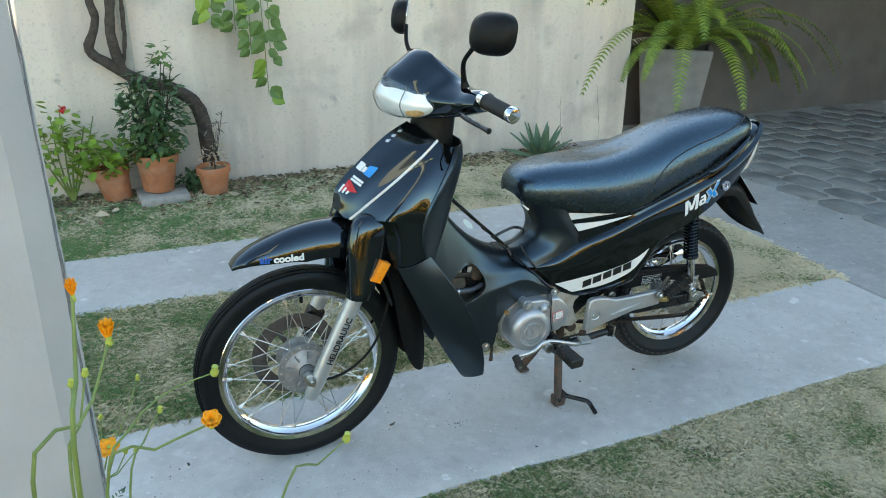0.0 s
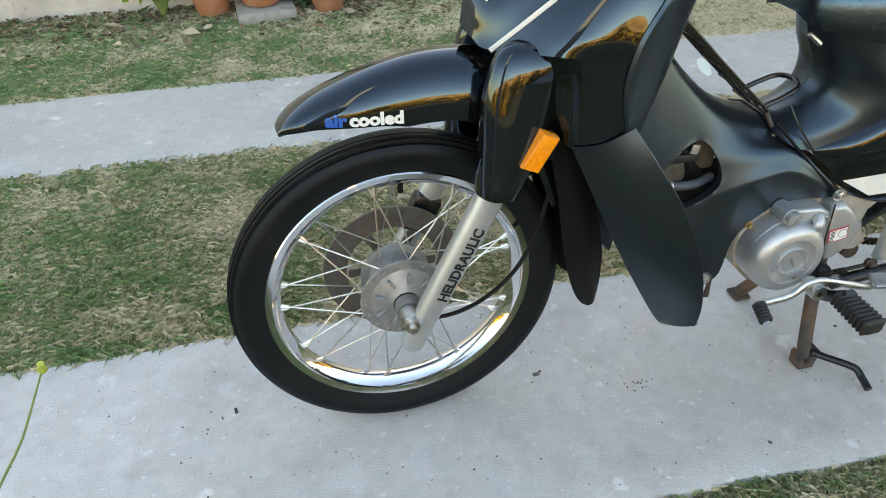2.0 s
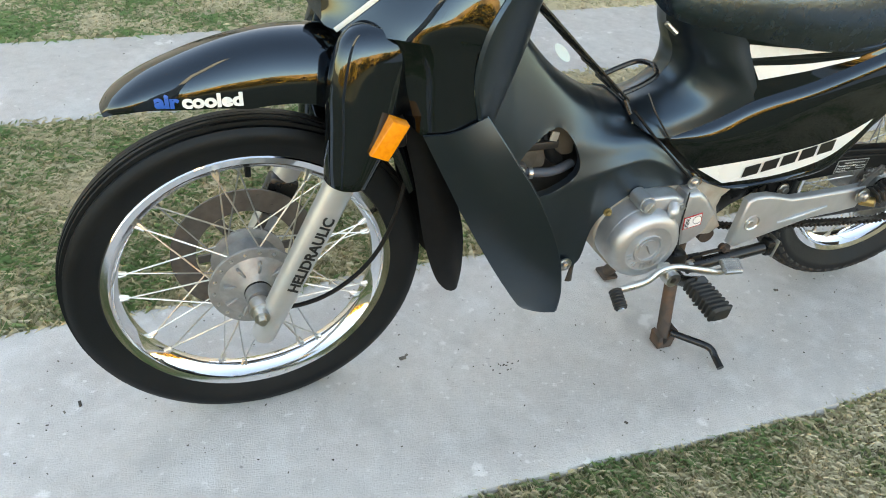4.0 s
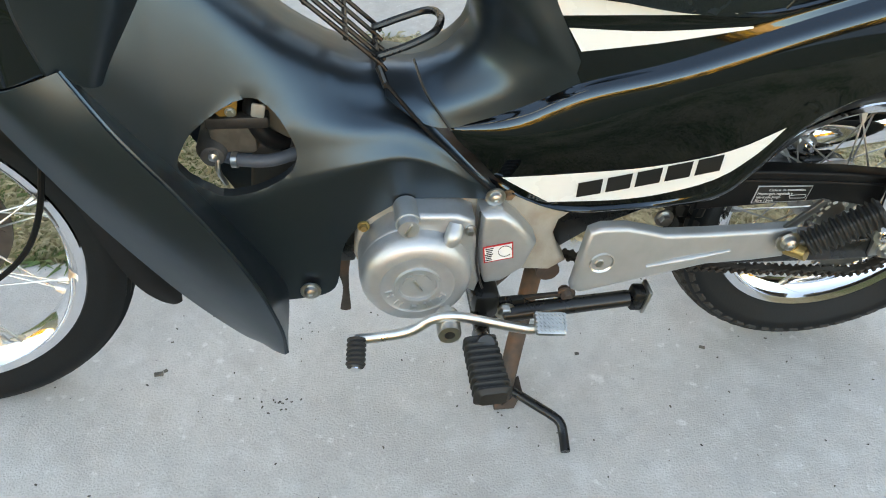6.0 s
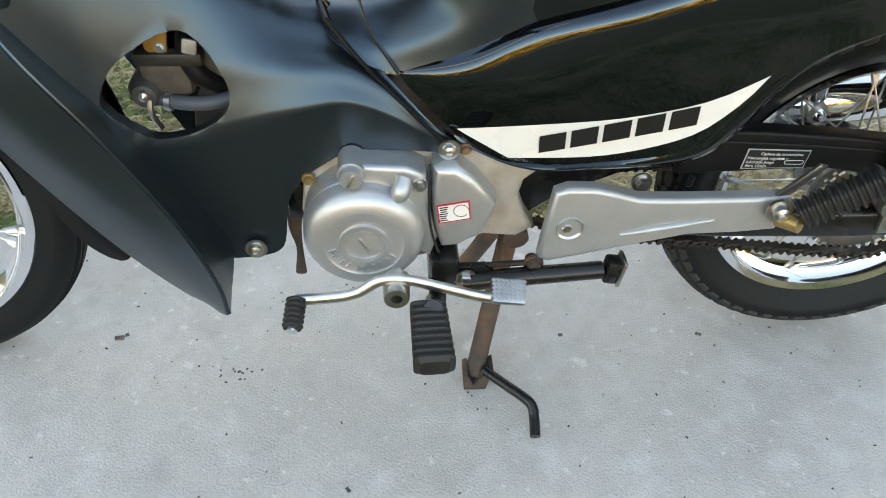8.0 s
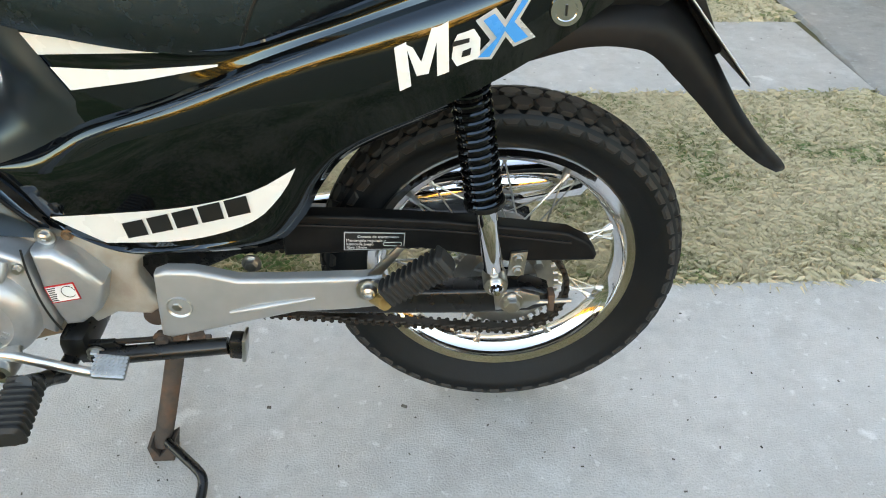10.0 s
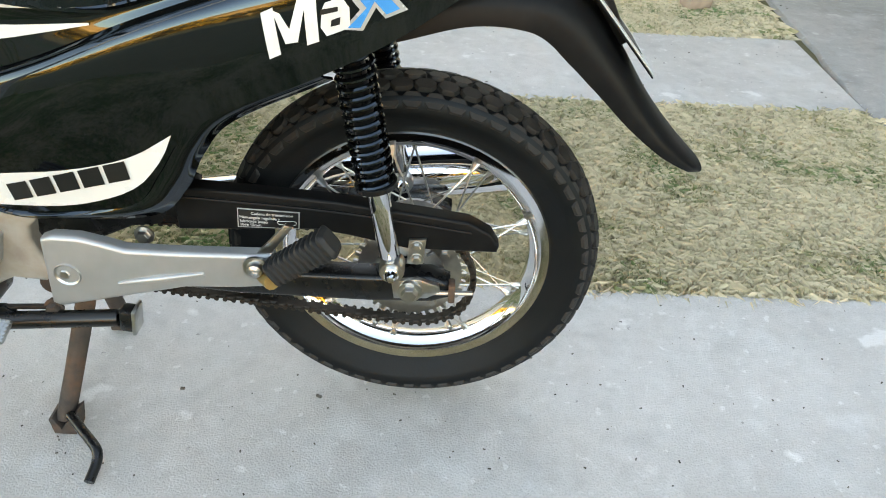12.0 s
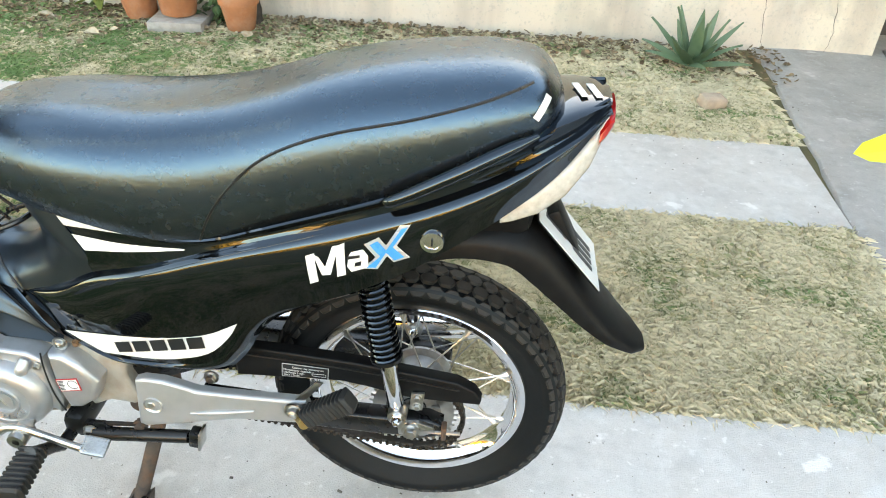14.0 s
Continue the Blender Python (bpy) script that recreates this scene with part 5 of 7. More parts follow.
# what shows through the opening: carburettor, hoses, bracket
carb = bpart("carburettor", block((0.05, 0.06, 0.05), (-0.172, -0.035, 0.452), 0.008), surface("carb_alloy", (0.16, 0.135, 0.11), (0.10, 0.085, 0.07), 50, 0.5, 0.5), "grey carburettor behind the opening")
bpart("carb_bowl", lathe([(0.0001, -0.075), (0.012, -0.072), (0.018, -0.06), (0.018, 0.0)], 24, (-0.195, 0, 0.432)), surface("carb_alloy_b", (0.12, 0.115, 0.11), (0.085, 0.08, 0.078), 50, 0.5, 0.6), "", carb)
bpart("carb_top", block((0.065, 0.05, 0.014), (-0.165, -0.045, 0.470), 0.003), surface("carb_dark", (0.045, 0.04, 0.038), (0.03, 0.028, 0.026), 50, 0.5, 0.5), "", carb)
bpart("fuel_hose", tube([(-0.185, -0.06, 0.425), (-0.165, -0.068, 0.424), (-0.135, -0.070, 0.424), (-0.10, -0.06, 0.428)], 0.0075, 10, 20), surface("hose", (0.07, 0.08, 0.095), (0.06, 0.065, 0.08), 40, 0.5), "dark rubber fuel hose")
bpart("intake_hose", tube([(-0.145, -0.03, 0.50), (-0.150, -0.055, 0.475), (-0.140, -0.06, 0.45), (-0.12, -0.05, 0.432)], 0.010, 10, 20), BLACK_PLASTIC, "black intake hose")
bpart("filter_box", block((0.05, 0.05, 0.06), (-0.12, -0.03, 0.468), 0.008), surface("filter_tan", (0.10, 0.08, 0.06), (0.07, 0.055, 0.04), 40, 0.6), "tan plastic air box")
bpart("mount_bracket", slab_xz([(-0.187, 0.500), (-0.185, 0.480), (-0.176, 0.470), (-0.165, 0.476), (-0.156, 0.522), (-0.178, 0.527)], -0.066, 0.004, 0.001), surface("ochre_steel", (0.36, 0.19, 0.04), (0.28, 0.14, 0.03), 60, 0.5, 0.3), "ochre steel bracket")
bpart("bracket_bolt", bolt((-0.170, -0.066, 0.482), 0.004, 0.004), STEEL)
bpart("throttle_plate", block((0.014, 0.004, 0.016), (-0.142, -0.068, 0.484), 0.002, (0, 12, 0)), surface("pale_zinc", (0.42, 0.40, 0.36), (0.34, 0.32, 0.28), 60, 0.5, 0.4), "small pale zinc throttle bracket")
bpart("overflow_pipe", tube([(-0.190, -0.070, 0.432), (-0.191, -0.074, 0.415), (-0.186, -0.070, 0.395)], 0.003, 8, 12), STEEL, "thin bright overflow pipe")
bpart("hose_clip", tube([(-0.176, -0.066, 0.424), (-0.170, -0.067, 0.424)], 0.0092, 12), STEEL)
bpart("choke_knob", lathe([(0.0001, -0.082), (0.005, -0.08), (0.005, -0.06)], 12, (-0.193, 0, 0.436)), STEEL)
bpart("frame_spine", tube([(-0.24, 0.0, 0.78), (-0.20, 0.0, 0.58), (-0.12, 0.02, 0.50), (0.05, 0.02, 0.47), (0.30, 0.02, 0.52)], 0.024, 14, 30), BLACK_STEEL, "black steel frame spine")

# bolts of the charcoal covers
for p, r in (((-0.105, -0.105, 0.260), 0.0085), ((0.106, -0.106, 0.390), 0.0078)):
    bpart("washer_bolt", bolt(p, r, 0.008, False), STEEL, "zinc-plated button bolt with a wide washer")
bpart("trim_edge", tube([(-0.012, -0.068, 0.512), (0.018, -0.082, 0.478), (0.050, -0.090, 0.444), (0.10, -0.101, 0.396)], 0.0024, 8, 20), BLACK_PLASTIC, "black trim strip")
bpart("seam", tube([(0.018, -0.052, 0.530), (0.030, -0.070, 0.500), (0.056, -0.083, 0.462)], 0.0016, 6, 16), BLACK_VINYL)
bpart("oval_sticker", decal([(-0.139 + 0.0135 * math.cos(a) + 0.004 * math.sin(a), 0.606 + 0.006 * math.sin(a) - 0.0135 * math.cos(a)) for a in np.linspace(0, 2 * math.pi, 24, endpoint=False)], centre_skin, 0.001, 0.01, -0.045), surface("pale_sticker", (0.62, 0.74, 0.76), (0.58, 0.70, 0.72), 30, 0.35), "", centre)

# decals
white = bpart("white_panel", decal(list(smooth_line([(0.113, 0.409), (0.194, 0.423), (0.273, 0.437), (0.346, 0.460), (0.396, 0.490)], 16)) + list(smooth_line([(0.386, 0.470), (0.372, 0.450), (0.348, 0.425), (0.311, 0.405), (0.254, 0.387), (0.168, 0.376)], 16)), side_skin, 0.0012, 0.012, -0.115), WHITE_VINYL, "white side decal with black lettering", side_low)
panel_skin = skin_of(side_up, side_low, white)


def bar_shape(x, z, w, h, tilt, slant=0.25):
    """A slanted bar's outline: centre, width, height, tilt in degrees."""
    c, s = math.cos(radians(tilt)), math.sin(radians(tilt))
    pts = [(-w / 2 - slant * h / 2, -h / 2), (w / 2 - slant * h / 2, -h / 2), (w / 2 + slant * h / 2, h / 2), (-w / 2 + slant * h / 2, h / 2)]
    return [(x + c * u - s * v, z + s * u + c * v) for u, v in pts]


for k in range(5):
    f = (k + 0.5) / 5
    bpart("decal_bar", decal(bar_shape(0.194 + 0.150 * f, 0.397 + 0.049 * f, 0.0265, 0.0215, 18), side_skin, 0.0024, 0.01, -0.13), BLACK_VINYL, "", white)
bpart("stripe", decal(list(smooth_line([(0.144, 0.6145), (0.22, 0.609), (0.312, 0.607)], 12)) + [(0.312, 0.605), (0.22, 0.598), (0.155, 0.592)], side_skin, 0.0012, 0.015, -0.11), WHITE_VINYL, "", side_up)
bpart("stripe", decal(list(smooth_line([(0.163, 0.580), (0.24, 0.583), (0.333, 0.593)], 12)) + [(0.333, 0.591), (0.25, 0.572), (0.178, 0.557)], side_skin, 0.0012, 0.015, -0.12), WHITE_VINYL, "", side_up)
# the badge: two white marks and a blue cross on silver
badge = bpart("side_badge", decal([(0.570, 0.604), (0.586, 0.622), (0.572, 0.640), (0.590, 0.651), (0.599, 0.640), (0.615, 0.668), (0.628, 0.670), (0.612, 0.640), (0.628, 0.622), (0.608, 0.614), (0.600, 0.624), (0.588, 0.603)], side_skin, 0.0014, 0.012, -0.13), SILVER_VINYL, "white, silver and blue side badge", side_low)
bpart("badge_cross", decal([(0.575, 0.606), (0.592, 0.624), (0.579, 0.640), (0.589, 0.646), (0.599, 0.633), (0.617, 0.664), (0.625, 0.667), (0.607, 0.638), (0.621, 0.623), (0.609, 0.618), (0.599, 0.630), (0.586, 0.606)], side_skin, 0.0024, 0.012, -0.13), BLUE_VINYL, "", badge)
for o in ([(0.499, 0.617), (0.510, 0.622), (0.514, 0.580), (0.503, 0.575)], [(0.509, 0.620), (0.516, 0.617), (0.530, 0.592), (0.519, 0.590)], [(0.519, 0.590), (0.530, 0.592), (0.541, 0.636), (0.533, 0.634)],
          [(0.537, 0.634), (0.548, 0.640), (0.549, 0.593), (0.538, 0.589)], [(0.553, 0.622), (0.556, 0.628), (0.571, 0.633), (0.577, 0.624), (0.577, 0.606), (0.556, 0.598), (0.551, 0.606)]):
    bpart("badge_bar", decal(o, side_skin, 0.0016, 0.012, -0.14), WHITE_VINYL, "", badge)
for o in ([(0.560, 0.607), (0.561, 0.613), (0.569, 0.616), (0.568, 0.609)], [(0.551, 0.617), (0.552, 0.622), (0.567, 0.625), (0.567, 0.621)]):
    bpart("badge_gap", decal(o, side_skin, 0.0024, 0.012, -0.14), BLACK_VINYL, "", badge)
lock = bpart("seat_lock", lathe([(0.0001, -0.008), (0.0095, -0.008), (0.0100, -0.010), (0.0142, -0.010), (0.0152, -0.007), (0.0152, 0.01)], 28, (0.654, -0.128, 0.646)), CHROME, "chrome seat lock")
bpart("key_slot", block((0.002, 0.002, 0.010), (0.654, -0.1365, 0.646)), BLACK_VINYL, "", lock)


def laid_words(text, size, origin, along, tree, material, name, parent, lift=0.0012, fallback=-0.06):
    """Words laid on the left side of the skin, running from origin (x, z) along a direction in degrees."""
    bm = words(text, size, pose(origin[0], 0, origin[1], 0, -along, 0) @ pose(0, 0, 0, 90, 0, 0) @ Matrix.Diagonal((1.12, 1.0, 1.0, 1.0)), 0, size * 0.05)
    bmesh.ops.triangulate(bm, faces=bm.faces)
    for v in bm.verts:
        hit = tree.ray_cast(Vector((v.co.x, -1, v.co.z)), Vector((0, 1, 0)))[0]
        v.co.y = (hit.y if hit and abs(hit.y - fallback) < 0.05 else fallback) - lift
    return bpart(name, bm, material, "", parent)


laid_words("air", 0.0235, (-0.689, 0.5850), -1, fender_skin, DEEP_BLUE, "lettering", fender)
laid_words("cooled", 0.0235, (-0.6575, 0.5846), -1, fender_skin, WHITE_VINYL, "lettering", fender)
# marks on the cowl, placed by how far up and how far round they lie
COWL_GRID = patch_rows(COWL, 81, 81)


def cowl_mark(name, corners, material):
    """A four-cornered mark on the cowl; corners are (round, up), each from 0 to 1."""
    c = np.array(corners, float)
    rows = []
    for a in np.linspace(0, 1, 7):
        line = []
        for b in np.linspace(0, 1, 7):
            v, u = (1 - a) * ((1 - b) * c[0] + b * c[1]) + a * ((1 - b) * c[3] + b * c[2])
            i, j = min(79, int(v * 80)), min(79, int(u * 80))
            q = COWL_GRID[i, j] + (COWL_GRID[i + 1, j] - COWL_GRID[i, j]) * (v * 80 - i) + (COWL_GRID[i, j + 1] - COWL_GRID[i, j]) * (u * 80 - j)
            n = np.cross(COWL_GRID[i + 1, j] - COWL_GRID[i, j], COWL_GRID[i, j + 1] - COWL_GRID[i, j])
            n /= np.linalg.norm(n)
            line.append(q + n * (0.0014 if n[0] - n[2] < 0 else -0.0014))
        rows.append(line)
    bm = bmesh.new()
    grid_faces(bm, rows)
    bpart(name, bm, material, "", cowl)


cowl_mark("cowl_mark", [(0.08, 0.17), (0.08, 0.29), (0.14, 0.28), (0.25, 0.24)], RED_VINYL)
for k in range(3):
    cowl_mark("cowl_bar", [(0.05 + 0.045 * k, 0.15 + 0.012 * k), (0.06 + 0.045 * k, 0.23 - 0.01 * k), (0.085 + 0.045 * k, 0.23 - 0.01 * k), (0.075 + 0.045 * k, 0.155 + 0.012 * k)], WHITE_VINYL)
for k in range(2):
    cowl_mark("cowl_bar", [(0.09, 0.295 + 0.028 * k), (0.09, 0.316 + 0.028 * k), (0.24, 0.330 + 0.028 * k - 0.01), (0.24, 0.308 + 0.028 * k - 0.01)], WHITE_VINYL)
cowl_mark("cowl_mark", [(0.04, 0.40), (0.03, 0.475), (0.115, 0.480), (0.12, 0.40)], WHITE_VINYL)
cowl_mark("cowl_mark", [(0.125, 0.405), (0.12, 0.460), (0.165, 0.465), (0.17, 0.41)], WHITE_VINYL)
cowl_mark("cowl_mark", [(0.175, 0.40), (0.165, 0.49), (0.27, 0.52), (0.26, 0.405)], BLUE_VINYL)
for k in range(3):
    cowl_mark("cowl_bar", [(0.08, 0.73 + 0.065 * k), (0.07, 0.76 + 0.065 * k), (0.12, 0.775 + 0.065 * k), (0.13, 0.745 + 0.065 * k)], SILVER_VINYL)
for k in range(5):
    cowl_mark("cowl_bar", [(0.56 + 0.038 * k, 0.635 + 0.036 * k), (0.57 + 0.038 * k, 0.665 + 0.036 * k), (0.60 + 0.038 * k, 0.672 + 0.036 * k), (0.59 + 0.038 * k, 0.652 + 0.036 * k)], surface("gold_decal", (0.30, 0.25, 0.13), (0.24, 0.20, 0.10), 40, 0.35, 0.5))

# silver footrest bracket
arm = bpart("footrest_arm", slab_xz([(0.218, 0.345), (0.232, 0.351), (0.262, 0.350), (0.285, 0.344), (0.311, 0.336), (0.36, 0.335), (0.453, 0.336), (0.476, 0.337), (0.482, 0.318), (0.471, 0.291), (0.43, 0.287), (0.373, 0.285), (0.300, 0.268), (0.263, 0.259), (0.220, 0.249), (0.209, 0.254), (0.213, 0.297)], -0.126, 0.016, 0.006, 4), SILVER, "silver painted pressed-steel footrest arm")
bpart("arm_rib", tube([(0.296, -0.1265, 0.289), (0.34, -0.127, 0.298), (0.397, -0.1265, 0.308)], [0.002, 0.0045, 0.002], 10, 16), SILVER, "", arm)
hole = lathe([(0.0001, -0.122), (0.012, -0.1255), (0.0145, -0.128), (0.0155, -0.126)], 28, (0.239, 0, 0.299))
bpart("arm_socket", hole, STEEL, "", arm)
bpart("socket_bolt", bolt((0.236, -0.123, 0.299), 0.006, 0.005), STEEL, "", arm)
bpart("arm_bolt", bolt((0.206, -0.118, 0.243), 0.008, 0.010), RUST, "rusty bolt")
bpart("frame_bolt", bolt((0.321, -0.088, 0.333), 0.008, 0.010), STEEL, "zinc-plated bolt")


def ribbed_peg(p0, p1, w, h, n=11, turn=0):
    """A footrest rubber moulded with ridges across it."""
    p0, p1 = Vector(p0), Vector(p1)
    d = p1 - p0
    q = d.to_track_quat("Y", "Z").to_matrix().to_4x4() @ pose(0, 0, 0, 0, turn, 0)
    rows = []
    for k in range(n * 4 + 1):
        s = (1.0 if k % 4 in (1, 2) else 0.80) * (0.90 + 0.10 * k / (n * 4))
        if k in (0, n * 4):
            s = 0.7
        ring = []
        for a in np.linspace(0, 2 * math.pi, 24, endpoint=False):
            u, v = math.copysign(abs(math.cos(a)) ** 0.4, math.cos(a)), math.copysign(abs(math.sin(a)) ** 0.4, math.sin(a))
            ring.append(Matrix.Translation(p0 + d * (k / (n * 4))) @ q @ Vector((u * w / 2 * s, 0, v * h / 2 * s)))
        rows.append(ring)
    bm = bmesh.new()
    grid_faces(bm, rows, ring=True, cap=True)
    return bm


bpart("passenger_footrest", ribbed_peg((0.480, -0.142, 0.326), (0.550, -0.152, 0.380), 0.030, 0.034, 11), PEG_RUBBER, "ribbed rubber passenger footrest, folded up")
bpart("footrest_plate", slab_xz([(0.455, 0.332), (0.494, 0.376), (0.503, 0.374), (0.470, 0.330)], -0.122, 0.004, 0.001), STEEL, "zinc-plated footrest bracket")
bpart("footrest_pin", bolt((0.460, -0.134, 0.327), 0.010, 0.012, False), STEEL)
bpart("footrest_pivot", tube([(0.466, -0.130, 0.312), (0.480, -0.150, 0.318)], 0.009, 12), brass, "brassy pivot pin")
bpart("rider_footrest", ribbed_peg((0.082, -0.200, 0.259), (0.086, -0.277, 0.253), 0.042, 0.030, 9), PEG_RUBBER, "ribbed rubber rider footrest")
bpart("footrest_bar", tube([(0.096, 0.20, 0.225), (0.096, -0.13, 0.225), (0.090, -0.17, 0.235), (0.087, -0.215, 0.270)], 0.010, 14, 24), BLACK_STEEL, "black footrest bar")
bpart("footrest_mount", block((0.034, 0.09, 0.040), (0.104, -0.09, 0.240), 0.010), BLACK_STEEL)

# gear pedal
lev = bpart("gear_pedal", tube([(-0.056, -0.185, 0.257), (-0.01, -0.182, 0.258), (0.012, -0.180, 0.263), (0.033, -0.178, 0.276), (0.060, -0.178, 0.277), (0.096, -0.180, 0.267), (0.142, -0.182, 0.253), (0.158, -0.182, 0.254)], 0.0055, 10, 50, 1.2), STEEL, "chrome heel-and-toe gear pedal")
toe = bmesh.new()
pts = [np.array((-0.054, -0.186, 0.258)) + (np.array((-0.057, -0.216, 0.247)) - np.array((-0.054, -0.186, 0.258))) * t for t in np.linspace(0, 1, 24)]
tube_into(toe, pts, [0.0095 + (0.0016 if k % 4 < 2 else 0) for k in range(24)], 14)
bpart("toe_rubber", toe, PEG_RUBBER, "ribbed toe rubber", lev)
bpart("toe_tip", tube([pts[-1], pts[-1] + np.array((-0.0003, -0.003, -0.001))], 0.006, 12), CHROME, "", lev)
heel = block((0.038, 0.030, 0.009), (0.168, -0.183, 0.261), 0.0042, (22, 8, 0))
for i in range(8):
    for j in range(5):
        block_into(heel, (0.0034, 0.0034, 0.0034), pose(0.168, -0.183, 0.262, 22, 8, 0) @ pose(-0.0168 + i * 0.0048, -0.0096 + j * 0.0048, 0.0036, 0, 0, 45))
bpart("heel_pad", heel, STEEL, "chequered chrome heel pad", lev)
bpart("pedal_boss", lathe([(0.006, -0.192), (0.013, -0.192), (0.014, -0.188), (0.014, -0.160), (0.006, -0.160)], 20, (0.050, 0, 0.262)), STEEL, "pinch boss on the gear shaft", lev)
bpart("pedal_shaft", tube([(0.050, -0.172, 0.262), (0.052, -0.09, 0.262)], 0.007, 12), STEEL, "", lev)

# side stand, folded back
ss = bpart("side_stand", tube([(0.125, -0.130, 0.226), (0.16, -0.130, 0.229), (0.285, -0.126, 0.236)], [0.012, 0.011, 0.0105], 16), BLACK_STEEL, "black side stand folded back")
bpart("stand_plate", slab_xz([(0.100, 0.245), (0.150, 0.247), (0.160, 0.238), (0.158, 0.218), (0.105, 0.214)], -0.128, 0.008, 0.002), BLACK_STEEL, "", ss)
bpart("stand_pivot", bolt((0.128, -0.130, 0.231), 0.009, 0.008), STEEL, "", ss)
bpart("stand_shoe", block((0.018, 0.022, 0.030), (0.296, -0.125, 0.236), 0.004, (0, 8, 0)), BLACK_STEEL, "", ss)
bpart("shoe_face", block((0.005, 0.026, 0.036), (0.3055, -0.125, 0.236), 0.0015, (0, 8, 0)), STEEL, "worn bright stand foot", ss)
bpart("stand_spring", tube([(0.150 + 0.0, -0.122, 0.243), (0.21, -0.118, 0.243)], 0.0035, 8), GREASE, "", ss)

# centre stand
cs = bpart("centre_stand", tube([(0.203, -0.010, 0.255), (0.192, -0.022, 0.19), (0.170, -0.062, 0.095), (0.152, -0.098, 0.020)], [0.014, 0.013, 0.0125, 0.0125], 16, 24), RUST, "rusty steel centre stand carrying the motorcycle")
bpart("stand_leg", tube([(0.203, 0.010, 0.255), (0.192, 0.030, 0.19), (0.170, 0.075, 0.095), (0.152, 0.122, 0.012)], 0.0125, 16, 24), RUST, "", cs)
bpart("stand_tube", tube([(0.19, -0.085, 0.25), (0.19, 0.085, 0.25)], 0.015, 16), RUST, "", cs)
bpart("stand_foot", slab_xz([(0.138, 0.002), (0.168, 0.002), (0.176, 0.040), (0.164, 0.030), (0.150, 0.012), (0.142, 0.034), (0.136, 0.030)], -0.112, 0.030, 0.002), RUST, "rusty curved stand foot", cs)
bpart("stand_foot", block((0.034, 0.04, 0.008), (0.152, 0.122, 0.006), 0.002), RUST, "", cs)
bpart("tang", tube([(0.164, -0.104, 0.034), (0.190, -0.128, 0.032), (0.214, -0.150, 0.030), (0.222, -0.160, 0.026), (0.2235, -0.172, 0.019), (0.222, -0.196, 0.012)], 0.0068, 12, 30), BLACK_STEEL, "black bent stand lever", cs)

# black frame plate behind the engine
bpart("frame_plate", slab_xz([(0.165, 0.395), (0.25, 0.388), (0.345, 0.392), (0.375, 0.375), (0.365, 0.338), (0.30, 0.330), (0.235, 0.30), (0.195, 0.27), (0.160, 0.30)], -0.070, 0.05, 0.004), BLACK_STEEL, "black steel frame plate behind the engine")

# chain, chain guard, swingarm
guard = bpart("chain_guard", slab_xz([(0.36, 0.396), (0.45, 0.392), (0.548, 0.384), (0.644, 0.371), (0.696, 0.363), (0.722, 0.348), (0.733, 0.330), (0.731, 0.322), (0.68, 0.322), (0.625, 0.323), (0.56, 0.338), (0.521, 0.345), (0.44, 0.341), (0.36, 0.338)], -0.084, 0.020, 0.004, 3), BLACK_PLASTIC, "black chain guard with a printed label")
bpart("guard_rib", tube([(0.37, -0.0845, 0.384), (0.55, -0.0845, 0.371), (0.70, -0.0845, 0.350)], 0.002, 8, 20), BLACK_PLASTIC, "", guard)
wl = bpart("guard_label", slab_xz([(0.430, 0.346), (0.501, 0.346), (0.503, 0.369), (0.432, 0.372)], -0.0848, 0.0008), SILVER_VINYL, "", guard)
bpart("label_field", slab_xz([(0.4312, 0.3472), (0.4999, 0.3472), (0.5017, 0.3679), (0.4332, 0.3707)], -0.0852, 0.0006), BLACK_VINYL, "", guard)
for k, (txt, x, z) in enumerate((("Cadena de transmision", 0.447, 0.3640), ("Mantengala regulada y", 0.4335, 0.3590), ("lubricada Juego", 0.4335, 0.3538), ("libre 15mm", 0.4335, 0.3488))):
    bpart("label_line", words(txt, 0.0052, pose(x, -0.0854, z, 90, 2, 0), 0.0001), WHITE_VINYL, "", guard, 0)
bpart("label_drawing", tube([(0.478, -0.0854, 0.352), (0.496, -0.0854, 0.3515), (0.498, -0.0854, 0.354), (0.496, -0.0854, 0.3565), (0.478, -0.0854, 0.356), (0.477, -0.0854, 0.354), (0.478, -0.0854, 0.352)], 0.0004, 5, 24), WHITE_VINYL, "", guard)
bpart("guard_plate", slab_xz([(0.625, 0.306), (0.645, 0.306), (0.648, 0.342), (0.628, 0.340)], -0.090, 0.004, 0.001), STEEL, "zinc-plated guard bracket")
for z in (0.314, 0.332):
    bpart("guard_bolt", bolt((0.637, -0.090, z), 0.005, 0.005), STEEL)
for s in (-1, 1):
    arm2 = bpart("swingarm", slab_xz([(0.30, 0.300), (0.42, 0.292), (0.58, 0.290), (0.655, 0.292), (0.678, 0.282), (0.678, 0.262), (0.655, 0.254), (0.58, 0.252), (0.42, 0.256), (0.30, 0.268)], -0.098 if s < 0 else 0.070, 0.028, 0.006, 3), BLACK_STEEL, "black steel swingarm")
bpart("axle_plate", slab_xz([(0.608, 0.290), (0.640, 0.294), (0.664, 0.286), (0.666, 0.276), (0.650, 0.266), (0.611, 0.264)], -0.1045, 0.006, 0.0015), STEEL, "zinc-plated chain adjuster")
bpart("rear_axle_nut", bolt((0.630, -0.105, 0.278), 0.010, 0.012), STEEL, "rear axle nut")
bpart("adjuster_bolt", tube([(0.655, -0.100, 0.272), (0.705, -0.098, 0.272)], 0.003, 8), STEEL, "", None)
